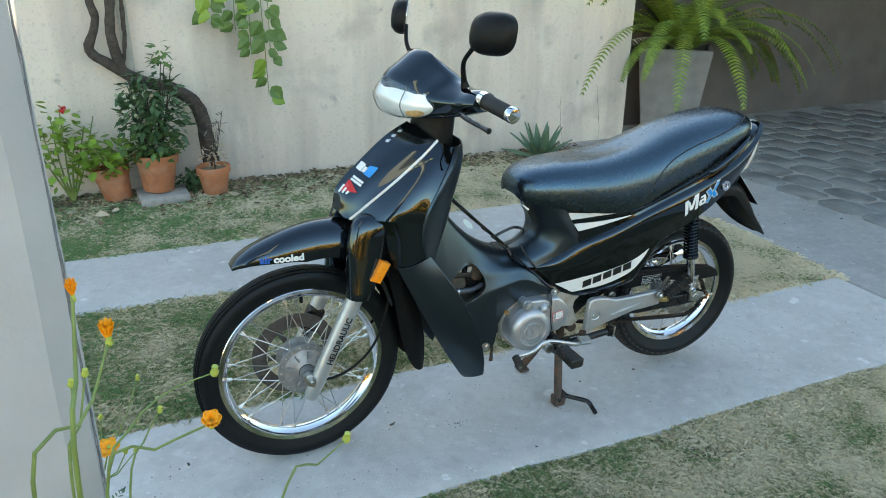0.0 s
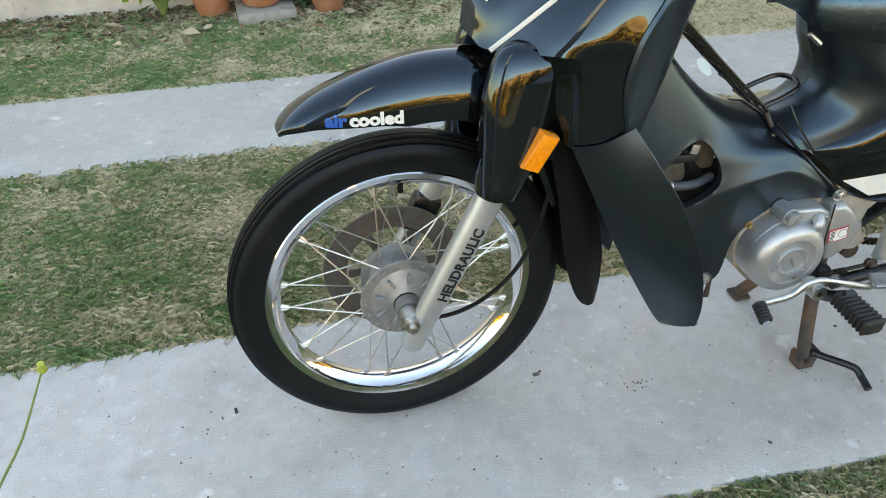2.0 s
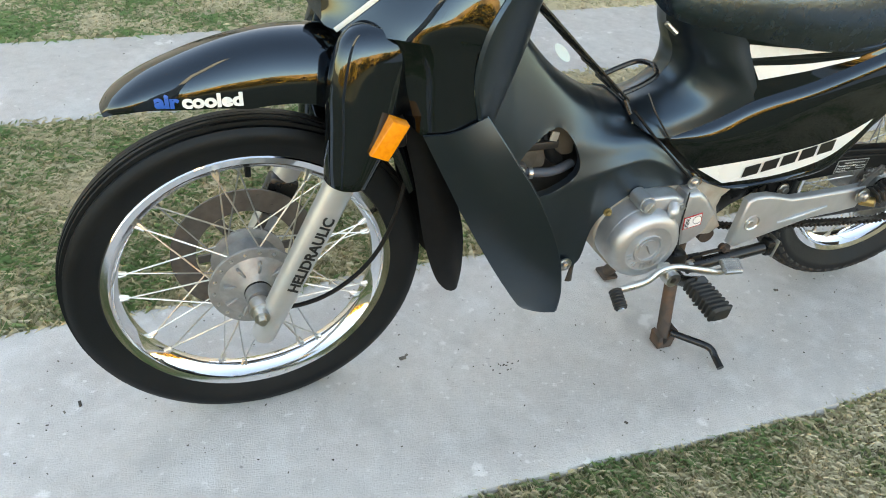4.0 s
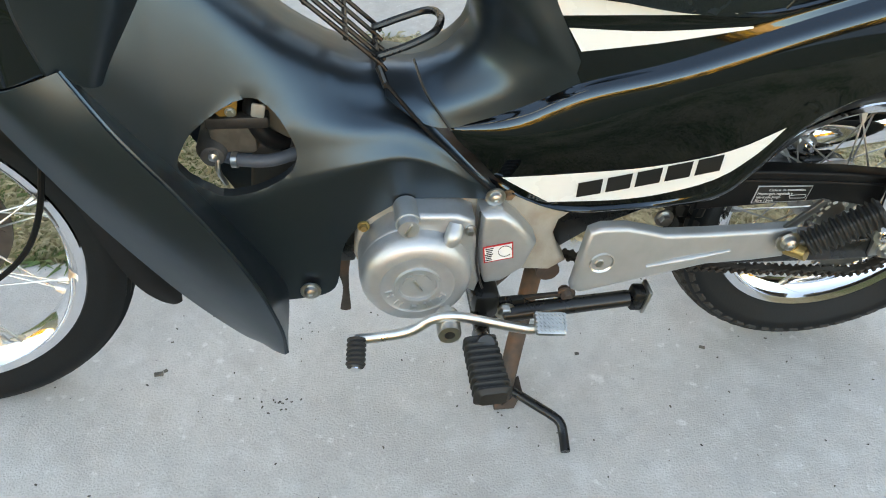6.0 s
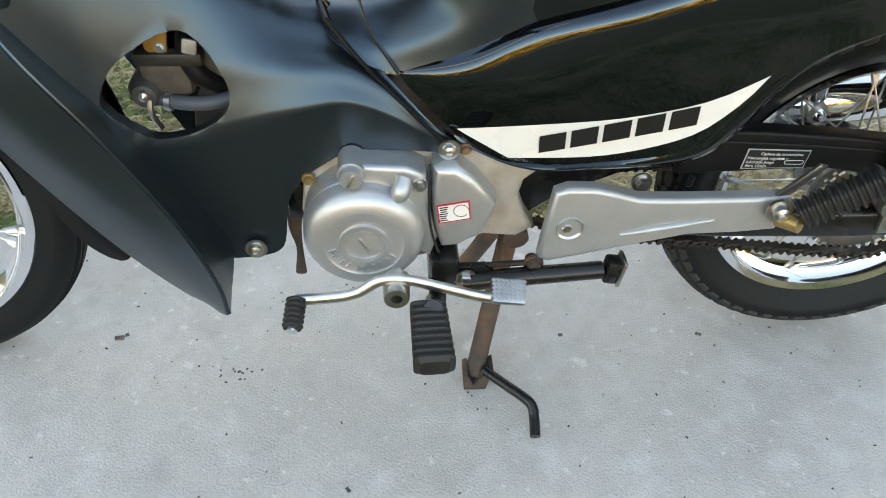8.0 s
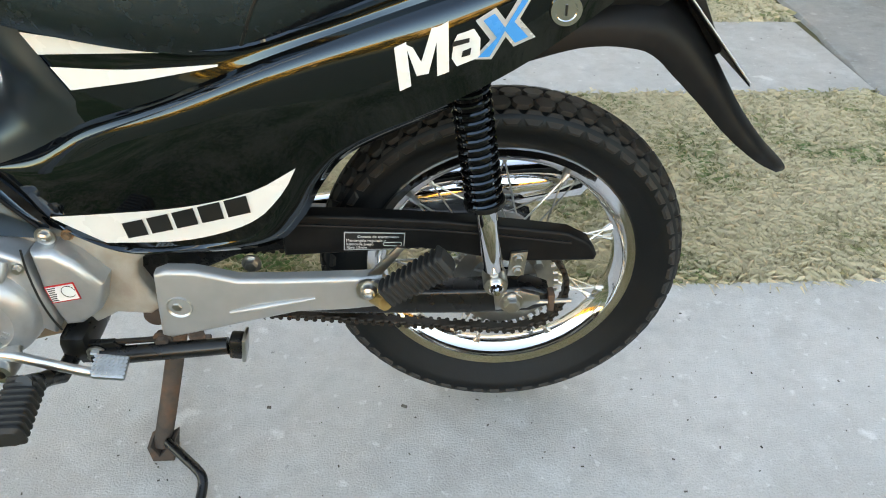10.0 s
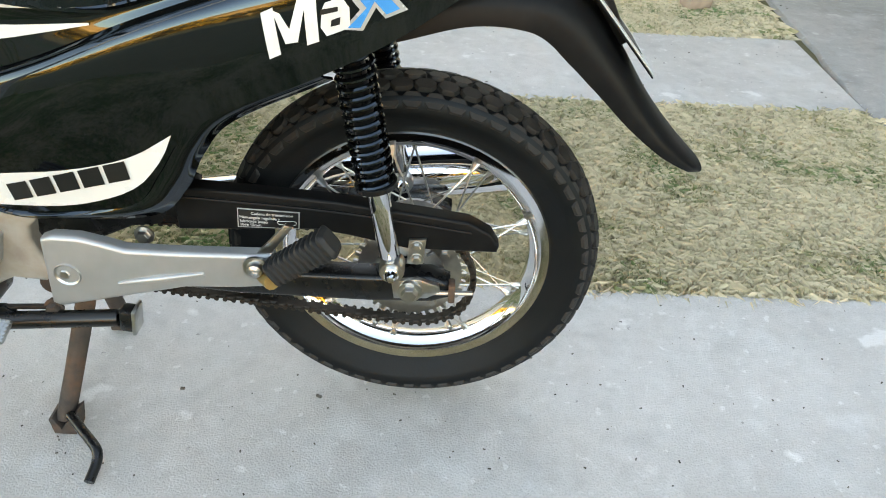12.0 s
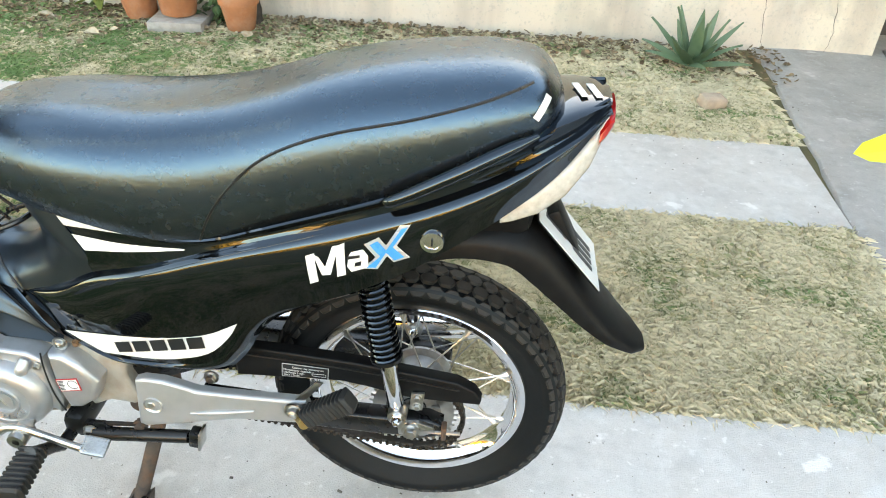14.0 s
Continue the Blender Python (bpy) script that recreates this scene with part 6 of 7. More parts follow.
bpart("adjuster_end", block((0.008, 0.018, 0.026), (0.680, -0.095, 0.272), 0.002), RUST)
links = bmesh.new()
run = list(smooth_line([(0.19, 0.258), (0.30, 0.231), (0.42, 0.216), (0.52, 0.203), (0.60, 0.194), (0.65, 0.192), (0.69, 0.210), (0.706, 0.245), (0.704, 0.280), (0.68, 0.315), (0.635, 0.330), (0.55, 0.335), (0.19, 0.33)], 104))
for k, ((x0, z0), (x1, z1)) in enumerate(zip(run, run[1:])):
    a = math.degrees(math.atan2(z1 - z0, x1 - x0))
    wide = 0.016 if k % 2 else 0.011
    block_into(links, (0.0155, wide, 0.0075), pose((x0 + x1) / 2, -0.056, (z0 + z1) / 2, 0, -a, 0), 0.002, 1)
    tube_into(links, [(x0, -0.066, z0), (x0, -0.046, z0)], 0.0032, 8)
bpart("chain", links, GREASE, "greasy drive chain")

# shock absorbers
for s in (-1, 1):
    top, low = np.array((0.568, s * 0.098, 0.585)), np.array((0.609, s * 0.100, 0.308))
    d = low - top
    sh = bpart("shock_absorber", tube([top + d * t for t in (0.58, 0.60, 0.93, 0.95)], [0.010, 0.0125, 0.0125, 0.009], 20), CHROME, "rear shock absorber with a black coil spring")
    bpart("damper_rod", tube([top, top + d * 0.60], 0.012, 14), BLACK_STEEL, "", sh)
    coil = bmesh.new()
    axis = d / np.linalg.norm(d)
    side = np.cross(axis, (0, 1, 0))
    side /= np.linalg.norm(side)
    fwd = np.cross(axis, side)
    turns = 15.5
    pts = []
    for k in range(int(turns * 16)):
        a = 2 * math.pi * k / 16
        pts.append(top + d * (0.03 + 0.56 * k / (turns * 16)) + 0.0190 * (math.cos(a) * side + math.sin(a) * fwd))
    tube_into(coil, pts, 0.0031, 8)
    bpart("coil_spring", coil, GLOSS, "black enamelled coil spring", sh)
    bpart("spring_cup", tube([top + d * 0.585, top + d * 0.605], 0.0235, 22), BLACK_STEEL, "", sh)
    bpart("shock_eye", lathe([(0.005, -0.012), (0.014, -0.012), (0.015, -0.008), (0.015, 0.012)], 22, tuple(low)), STEEL, "", sh)
    bpart("acorn_nut", lathe([(0.0001, -0.026), (0.004, -0.0255), (0.0065, -0.022), (0.0075, -0.017), (0.009, -0.016), (0.009, -0.010)], 12, tuple(low)), CHROME, "chrome acorn nut", sh)

# silencer on the far side
sil = bpart("silencer", tube([(0.30, 0.125, 0.262), (0.40, 0.130, 0.272), (0.44, 0.132, 0.280), (0.75, 0.140, 0.318), (0.765, 0.140, 0.320)], [0.018, 0.020, 0.038, 0.040, 0.030], 28), CHROME, "chrome silencer on the far side")
bpart("exhaust_pipe", tube([(-0.12, 0.05, 0.25), (-0.10, 0.09, 0.20), (0.0, 0.115, 0.195), (0.15, 0.12, 0.22), (0.30, 0.125, 0.262)], 0.015, 14, 30), CHROME, "chrome exhaust pipe")
bpart("heat_shield", tube([(0.46, 0.15, 0.325), (0.60, 0.155, 0.342), (0.72, 0.158, 0.355)], 0.014, 14, 16, 0.5), CHROME, "", sil)
bpart("under_seat_tray", block((0.62, 0.15, 0.08), (0.47, 0, 0.60), 0.02, (0, -12, 0)), BLACK_PLASTIC, "black tray under the seat")
bpart("inner_rear_guard", shell(patch_rows([[(0.40, y, 0.46), (0.46, y, 0.52), (0.55, y, 0.555), (0.65, y, 0.58)] for y in (-0.07, 0, 0.07)], 20, 7), 0.003), BLACK_PLASTIC, "black inner mudguard")

# wire luggage rack over the step-through
loop = [(-0.018, -0.034, 0.524), (0.015, -0.034, 0.536), (0.040, -0.028, 0.546), (0.050, -0.010, 0.550), (0.050, 0.010, 0.550), (0.040, 0.028, 0.546), (0.015, 0.034, 0.536), (-0.018, 0.034, 0.524)]
rack = bpart("luggage_rack", tube(loop, 0.0042, 8, 50), BLACK_STEEL, "black wire luggage rack over the step-through")
for y in (-0.046, -0.023, 0.0, 0.023, 0.046):
    bpart("rack_bar", tube([(-0.196, y, 0.692), (-0.10, y, 0.600), (-0.02 + abs(y) * 0.1, y, 0.522), (-0.010, y, 0.514)], 0.0026, 8), BLACK_STEEL, "", rack)
for x, z in ((-0.19, 0.686), (-0.140, 0.638), (-0.088, 0.588), (-0.05, 0.551), (-0.018, 0.520)):
    bpart("rack_rung", tube([(x, -0.047, z), (x, 0.047, z)], 0.0028, 8), BLACK_STEEL, "", rack)
bpart("rack_foot", tube([(-0.018, -0.046, 0.520), (-0.010, -0.056, 0.500)], 0.004, 8), BLACK_STEEL, "", rack)
bpart("seat_hinge", tube([(0.020, -0.05, 0.640), (0.038, -0.055, 0.625)], 0.004, 8), STEEL, "bright seat hinge pin")


# ---- the post and the flowers by the camera's start ----
bm = bmesh.new()
rows = []
for z in np.linspace(-0.05, 2.6, 30):
    ring = []
    for cx, cy in ((-1.150, -0.905), (-1.055, -0.905), (-1.030, -0.880), (-1.030, -0.812), (-1.150, -0.812)):
        ring.append((cx + 0.003 * noise.noise((cx * 9, cy * 9, z * 4)), cy + 0.003 * noise.noise((cx * 7, z * 4, 2)), z))
    rows.append(ring)
grid_faces(bm, rows, ring=True, cap=True)
thing("concrete_post", bm, POLE_PAINT, "square whitewashed concrete post with chipped paint", "post", smooth=20)
chips = bmesh.new()
for k in range(9):
    z = random.uniform(0.35, 1.2)
    y = random.uniform(-0.876, -0.850)
    block_into(chips, (0.0012, random.uniform(0.002, 0.006), random.uniform(0.006, 0.03)), pose(-1.0290, y + 0.01 * math.sin(z * 9), z, random.uniform(-20, 20), 0, 0))
tagged(part("paint_chips", chips, surface("chipped_grey", (0.33, 0.33, 0.33), (0.38, 0.37, 0.37), 80, 0.9), None, ""), "small grey chips in the whitewash of the post", "paint chips", kind="stuff")


CRACK_GREY = surface("weathered_crack", (0.16, 0.16, 0.165), (0.24, 0.24, 0.245), 60, 0.95)
rnd = random.Random(41)
for y0, z0, z1, wide in ((-0.862, 0.25, 1.35, 0.0022), (-0.848, 0.55, 1.05, 0.0014), (-0.872, 0.80, 1.30, 0.0012)):
    line = [(-1.0294, y0 + rnd.uniform(-0.0045, 0.0045), z) for z in np.linspace(z0, z1, 40)]
    thing("post_crack", tube(line, [wide * rnd.uniform(0.25, 1.0) for _ in line], 5), CRACK_GREY, "dark weathered crack running up the whitewashed post", "crack", kind="structure", smooth=0)


def flower_head(c, r, openness, n=6, tilt=48):
    """Petals round a centre; openness 0 is a cup, 1 is flat."""
    bm = bmesh.new()
    c = Vector(c)
    for ring, (rr, lift) in enumerate(((1.0, 0.0), (0.72, 0.003))):
        for k in range(n):
            a = 2 * math.pi * (k + 0.5 * ring) / n + random.uniform(-0.1, 0.1)
            out = Vector((math.cos(a), math.sin(a), 0))
            side = Vector((-out.y, out.x, 0))
            up = Vector((0, 0, 1))
            rows = []
            for s in np.linspace(0, 1, 6):
                reach = r * rr * s * (0.45 + 0.55 * openness)
                rise = r * (1 - openness) * 1.5 * s ** 0.7 + lift + r * 0.1 * math.sin(s * 3)
                w = r * 0.36 * math.sin(math.pi * min(0.97, 0.12 + 0.72 * s)) * (1 if s < 0.99 else 0.8)
                p = c + out * (reach + r * 0.06) + up * rise
                rows.append([p - side * w, p - side * w * 0.4 + up * 0.002, p + up * 0.0005, p + side * w * 0.4 + up * 0.002, p + side * w])
            grid_faces(bm, rows)
    bmesh.ops.rotate(bm, cent=c, matrix=Matrix.Rotation(radians(tilt), 3, "X"), verts=bm.verts)
    return bm


def bud_head(c, r):
    return lathe_vertical([(r * 0.2, -r * 1.1), (r * 0.7, -r * 0.8), (r * 0.95, 0), (r * 0.9, r * 0.5), (r * 0.6, r * 1.3), (r * 0.75, r * 1.9), (r * 0.2, r * 2.1)], 14, c, (12, 8, 0), 0.12)


def lathe_vertical(profile, seg, c, tilt=(0, 0, 0), flute=0.0):
    """Turns (radius, z) points about an upright axis."""
    bm = bmesh.new()
    rows = [[(r * (1 + flute * math.cos(6 * a)) * math.cos(a), r * (1 + flute * math.cos(6 * a)) * math.sin(a), z) for a in np.linspace(0, 2 * math.pi, seg, endpoint=False)] for r, z in profile]
    grid_faces(bm, rows, ring=True, cap=True)
    bmesh.ops.transform(bm, matrix=pose(*c, *tilt), verts=bm.verts)
    return bm


ROOT = np.array((-1.11, -1.0, 0.0))
cosmos = base("cosmos_plant", tuple(ROOT), "orange cosmos flowers on thin green stems beside the post", "flowers")


def cpart(name, bm, material, label="", smooth=40):
    ob = part(name, bm, material, cosmos, label, smooth)
    ob.matrix_basis = Matrix.Translation(-Vector(ROOT))
    return ob


SOUTH_ROOT, NORTH_ROOT = (-1.10, -1.02, 0.0), (-1.10, -0.70, 0.0)
blooms_at = [([(-0.995, -1.208, 1.065), (-1.002, -1.229, 1.003), (-1.010, -1.245, 0.943)], 0.0062, 0.2), ([(-0.987, -1.043, 0.946), (-1.014, -1.084, 0.895), (-1.058, -1.125, 0.861)], 0.0120, 0.12),
             ([(-0.905, -1.006, 0.810), (-0.961, -0.988, 0.781), (-1.016, -0.975, 0.743)], 0.0140, 0.45), ([(-1.038, -0.594, 0.530), (-1.055, -0.612, 0.488), (-1.076, -0.610, 0.459)], 0.0190, 0.75)]
buds_at = [([(-0.887, -0.893, 0.804), (-0.940, -0.897, 0.794), (-0.984, -0.915, 0.770), (-1.021, -0.945, 0.703)], 0.0095), ([(-0.760, -1.011, 0.751), (-0.802, -1.033, 0.742), (-0.846, -1.058, 0.733)], 0.0090),
           ([(-0.954, -0.865, 0.750), (-0.976, -0.882, 0.724), (-1.000, -0.930, 0.680)], 0.0065), ([(-0.984, -0.408, 0.542), (-1.009, -0.437, 0.493), (-1.057, -0.500, 0.404)], 0.0080),
           ([(-1.014, -1.012, 0.899), (-1.025, -1.038, 0.856), (-1.037, -1.070, 0.812)], 0.0062), ([(-1.027, -1.016, 0.893), (-1.029, -1.038, 0.857), (-1.037, -1.070, 0.812)], 0.0060),
           ([(-1.012, -0.640, 0.549), (-1.030, -0.658, 0.525), (-1.054, -0.676, 0.503)], 0.0070), ([(-1.000, -0.580, 0.505), (-1.030, -0.600, 0.485), (-1.054, -0.640, 0.470)], 0.0075),
           ([(-1.045, -0.545, 0.560), (-1.050, -0.580, 0.520), (-1.065, -0.620, 0.480)], 0.0070), ([(-1.181, -0.560, 0.519), (-1.185, -0.574, 0.500), (-1.186, -0.589, 0.479)], 0.0085)]


def stalk(way, thick):
    """A stem from the ground up to the first point of a way that is given from its tip downwards."""
    low = np.array(way[-1])
    root = np.array(SOUTH_ROOT if low[1] < -0.85 else NORTH_ROOT)
    pts = [root, root * 0.55 + low * 0.45 + np.array((0.015, 0.0, -0.02)), *[np.array(q) for q in way[::-1]]]
    return tube(pts, np.linspace(thick * 2.2, thick, len(pts)), 7, 40)


for way, r, o in blooms_at:
    tip = np.array(way[0])
    cpart("stem", stalk(way, 0.0012), STEM, "thin green flower stem")
    cpart("flower", flower_head(tip, r, o, tilt=-4 if o < 0.4 else 34), YELLOW_PETAL, "orange cosmos flower", 60)
    cpart("calyx", bud_head(tip - np.array((0, 0, 0.003)), r * 0.30), BUD)
for way, r in buds_at:
    cpart("bud_stem", stalk(way, 0.0009), STEM)
    cpart("bud", bud_head(np.array(way[0]), r * 0.55), BUD, "green and yellow flower bud")


def feather_leaf(c, size, yaw, tilt):
    """A cosmos leaf: paired lobes along a rib."""
    bm = bmesh.new()
    m = pose(*c, tilt, 0, yaw)
    for k in range(5):
        for s in (-1, 1):
            x0 = size * (0.2 + 0.17 * k)
            w = size * (0.26 - 0.035 * k)
            pts = [(x0, 0, 0), (x0 + w * 0.35, s * w * 0.4, 0.004), (x0 + w * 0.9, s * w, 0.002), (x0 + w * 0.2, s * w * 0.85, 0.004)]
            bm.faces.new([bm.verts.new(m @ Vector(p)) for p in pts])
    bm.faces.new([bm.verts.new(m @ Vector(p)) for p in ((size, -0.1 * size, 0), (size * 1.3, 0, 0), (size, 0.1 * size, 0))])
    return bm


for c, s, yaw, tilt in (((-1.105, -0.66, 0.53), 0.05, 170, 35), ((-1.09, -0.64, 0.50), 0.05, 120, 20), ((-1.10, -0.70, 0.47), 0.055, 30, 40), ((-1.075, -0.56, 0.445), 0.05, 200, 30), ((-1.09, -0.60, 0.42), 0.06, 150, 20), ((-1.06, -0.58, 0.40), 0.05, 60, 20),
                       ((-1.03, -0.95, 0.66), 0.06, -20, 25), ((-1.06, -0.95, 0.62), 0.06, 40, 30), ((-1.0, -0.98, 0.60), 0.05, -60, 25)):
    cpart("feathery_leaf", feather_leaf(c, s, yaw, tilt), DARK_LEAF, "divided dark green leaf", 0)

# ---- plants along the wall ----
def leaf_into(bm, c, size, yaw, pitch, roll, wide=0.5, fold=0.15):
    m = pose(*c, roll, pitch, yaw)
    rib = [(0, 0, 0), (0.35, 0, -fold * 0.2), (0.75, 0, -fold * 0.3), (1.0, 0, -fold * 0.1)]
    rim = [(0.12, wide * 0.30), (0.38, wide * 0.5), (0.72, wide * 0.30)]
    v = [bm.verts.new(m @ (Vector(p) * size)) for p in rib]
    for s in (-1, 1):
        w = [bm.verts.new(m @ (Vector((x, s * y, fold * 0.5 * y)) * size)) for x, y in rim]
        for f in ((v[0], v[1], w[0]), (v[1], w[1], w[0]), (v[1], v[2], w[1]), (v[2], w[2], w[1]), (v[2], v[3], w[2])):
            bm.faces.new(f if s > 0 else f[::-1])


def foliage(centre, spread, n, size, wide=0.5, seed=0, droop=10):
    rnd = random.Random(seed)
    bm = bmesh.new()
    for _ in range(n):
        d = Vector((rnd.gauss(0, 1), rnd.gauss(0, 1), rnd.gauss(0, 1))).normalized() * rnd.random() ** 0.45
        c = (centre[0] + d.x * spread[0], centre[1] + d.y * spread[1], centre[2] + d.z * spread[2])
        leaf_into(bm, c, size * rnd.uniform(0.6, 1.25), math.degrees(math.atan2(d.y, d.x)) + rnd.uniform(-60, 60), droop + rnd.uniform(-45, 45), rnd.uniform(-35, 35), wide)
    return bm


def flower_pot(place, r, h, lean, label, group="terracotta pots"):
    x, y, z = place
    prof = [(r * 0.66, 0.0), (r * 0.70, 0.004), (r * 0.90, h * 0.74), (r * 0.90, h * 0.76), (r, h * 0.77), (r * 1.02, h * 0.98), (r, h), (r * 0.90, h), (r * 0.86, h * 0.9), (r * 0.7, h * 0.4)]
    ob = thing("flower_pot", lathe_vertical(prof, 40, place, lean), TERRACOTTA, label, "flower pot", group)
    part("soil", lathe_vertical([(r * 0.1, h * 0.86), (r * 0.86, h * 0.85), (r * 0.80, h * 0.6)], 24, place, lean), SOIL, ob)
    return ob


p1 = flower_pot((-0.995, 2.53, 0.0), 0.098, 0.185, (-4, -9, 0), "orange terracotta pot with a lime-green leafy plant, leaning on the soil")
p2 = flower_pot((-0.790, 2.47, 0.05), 0.112, 0.20, (0, 2, 0), "large pale terracotta pot with a bushy rose on a stone tile")
p3 = flower_pot((-0.495, 2.46, 0.0), 0.092, 0.155, (0, -1, 0), "small orange terracotta pot with a withered plant")
thing("stone_tile", block((0.25, 0.22, 0.045), (-0.775, 2.45, 0.020), 0.006, (0, 0, 4)), STONE, "square grooved stone tile under the rose pot", "tile")
part("foliage", foliage((-1.03, 2.47, 0.26), (0.15, 0.11, 0.10), 130, 0.062, 0.75, 1), LIME_LEAF, p1, "lime-green round leaves", 0)
for k in range(9):
    a = k * 0.7
    part("stem", tube([(-0.99 + 0.02 * math.cos(a), 2.52 + 0.02 * math.sin(a), 0.16), (-1.02 + 0.10 * math.cos(a), 2.50 + 0.08 * math.sin(a), 0.30)], 0.003, 6), STEM, p1)
part("foliage", foliage((-0.775, 2.44, 0.47), (0.17, 0.15, 0.24), 620, 0.052, 0.55, 2), DARK_LEAF, p2, "dense dark green rose leaves", 0)
part("lower_foliage", foliage((-0.80, 2.42, 0.30), (0.15, 0.13, 0.10), 200, 0.05, 0.55, 3), LEAF, p2, "", 0)
part("top_shoot", foliage((-0.70, 2.46, 0.74), (0.05, 0.04, 0.09), 40, 0.05, 0.45, 31), LEAF, p2, "", 0)
for k in range(14):
    a = k * 0.9
    part("stem", tube([(-0.79 + 0.03 * math.cos(a), 2.47 + 0.03 * math.sin(a), 0.22), (-0.78 + 0.07 * math.cos(a), 2.46 + 0.06 * math.sin(a), 0.45), (-0.77 + 0.12 * math.cos(a), 2.45 + 0.10 * math.sin(a), 0.62 + 0.12 * math.sin(k * 2.1))], [0.005, 0.004, 0.002], 6, 12), BARK, p2)
blooms = bmesh.new()
rnd = random.Random(5)
for k in range(6):
    bmesh.ops.create_icosphere(blooms, subdivisions=1, radius=0.010, matrix=pose(-0.86 + rnd.uniform(-0.08, 0.06), 2.33 + rnd.uniform(-0.02, 0.03), 0.52 + rnd.uniform(-0.06, 0.08)))
part("blossom", blooms, surface("pale_bloom", (0.42, 0.46, 0.30), (0.34, 0.38, 0.24), 60, 0.7), p2, "small pale blossoms")
part("dry_stems", foliage((-0.49, 2.45, 0.22), (0.07, 0.06, 0.07), 60, 0.045, 0.25, 6), DRY_LEAF, p3, "withered brown stems", 0)
part("sprig", foliage((-0.46, 2.47, 0.36), (0.05, 0.03, 0.10), 26, 0.04, 0.3, 7), surface("grey_sprig", (0.12, 0.10, 0.09), (0.18, 0.15, 0.12), 40, 0.8, vary=0.3), p3, "", 0)
for k in range(4):
    part("stem", tube([(-0.49, 2.46, 0.12), (-0.48 + 0.02 * k, 2.46, 0.30 + 0.05 * k)], 0.002, 5), BARK, p3)

gera = base("geranium_bush", (-1.24, 2.56, 0.0), "straggly green bush with one red flower by the wall", "bush")
for k in range(7):
    dx = -0.12 + 0.05 * k
    o = part("stem", tube([(0.02, 0, 0), (dx * 0.6, -0.02, 0.22), (dx, -0.04 + 0.01 * (k % 3), 0.36 + 0.05 * (k % 4))], [0.006, 0.004, 0.003], 6, 14), STEM, gera)
part("foliage", foliage((0.0, -0.03, 0.30), (0.19, 0.12, 0.25), 210, 0.05, 0.7, 8), LIME_LEAF, gera, "small yellow-green leaves", 0)
part("red_flower", foliage((0.045, -0.09, 0.52), (0.016, 0.016, 0.014), 24, 0.022, 0.8, 9), RED_VINYL, gera, "red geranium flower", 0)
thing("wall_weeds", foliage((-0.62, 2.52, 0.07), (0.10, 0.06, 0.07), 90, 0.05, 0.5, 10), DARK_LEAF, "low dark weeds between the pots", "weeds", kind="stuff", smooth=0)

# vine
vine = base("vine", (-0.48, 2.60, 0.0), "old twisted vine trunk climbing the plaster wall", "vine")


def vpart(name, pts, rad, n):
    bm = bmesh.new()
    tube_into(bm, [(x + 0.48, y - 2.60, z) for x, y, z in pts], rad, 12, n)
    for v in bm.verts:
        k = noise.noise(v.co * 28)
        v.co += Vector((k, noise.noise(v.co * 31 + Vector((5, 0, 0))), 0)) * 0.006
    return part(name, bm, BARK, vine)


vpart("trunk", [(-0.478, 2.58, -0.02), (-0.485, 2.58, 0.09), (-0.498, 2.59, 0.25), (-0.512, 2.60, 0.40), (-0.560, 2.61, 0.50), (-0.66, 2.62, 0.565), (-0.77, 2.63, 0.60), (-0.86, 2.63, 0.645), (-0.935, 2.63, 0.70), (-1.005, 2.63, 0.745)], [0.055, 0.047, 0.042, 0.040, 0.037, 0.032, 0.030, 0.030, 0.028, 0.024], 70)
vpart("branch", [(-1.000, 2.63, 0.742), (-1.030, 2.63, 0.79), (-1.000, 2.63, 0.86), (-0.978, 2.63, 0.94), (-0.990, 2.63, 1.05), (-0.95, 2.63, 1.4), (-0.96, 2.64, 1.9)], [0.024, 0.025, 0.022, 0.020, 0.020, 0.018, 0.015], 50)
vpart("branch", [(-0.885, 2.63, 0.665), (-0.905, 2.62, 0.76), (-0.915, 2.62, 0.86), (-0.900, 2.62, 1.0), (-0.87, 2.62, 1.4), (-0.86, 2.64, 1.9)], [0.026, 0.026, 0.025, 0.024, 0.022, 0.018], 50)
vpart("branch", [(-0.880, 2.635, 0.68), (-0.855, 2.635, 0.80), (-0.845, 2.635, 0.95), (-0.83, 2.635, 1.4), (-0.81, 2.645, 1.85)], 0.011, 40)
thing("wall_stake", block((0.05, 0.03, 1.9), (-0.845, 2.702, 0.93), 0.006), surface("pale_wood", (0.50, 0.46, 0.39), (0.40, 0.37, 0.31), 12, 0.85, bump=0.4, fine=60), "pale wooden stake behind the vine", "stake")
shoots = base("vine_shoots", (-0.25, 2.58, 1.7), "hanging vine shoots with broad green leaves before the wall", "vine")
rnd = random.Random(12)
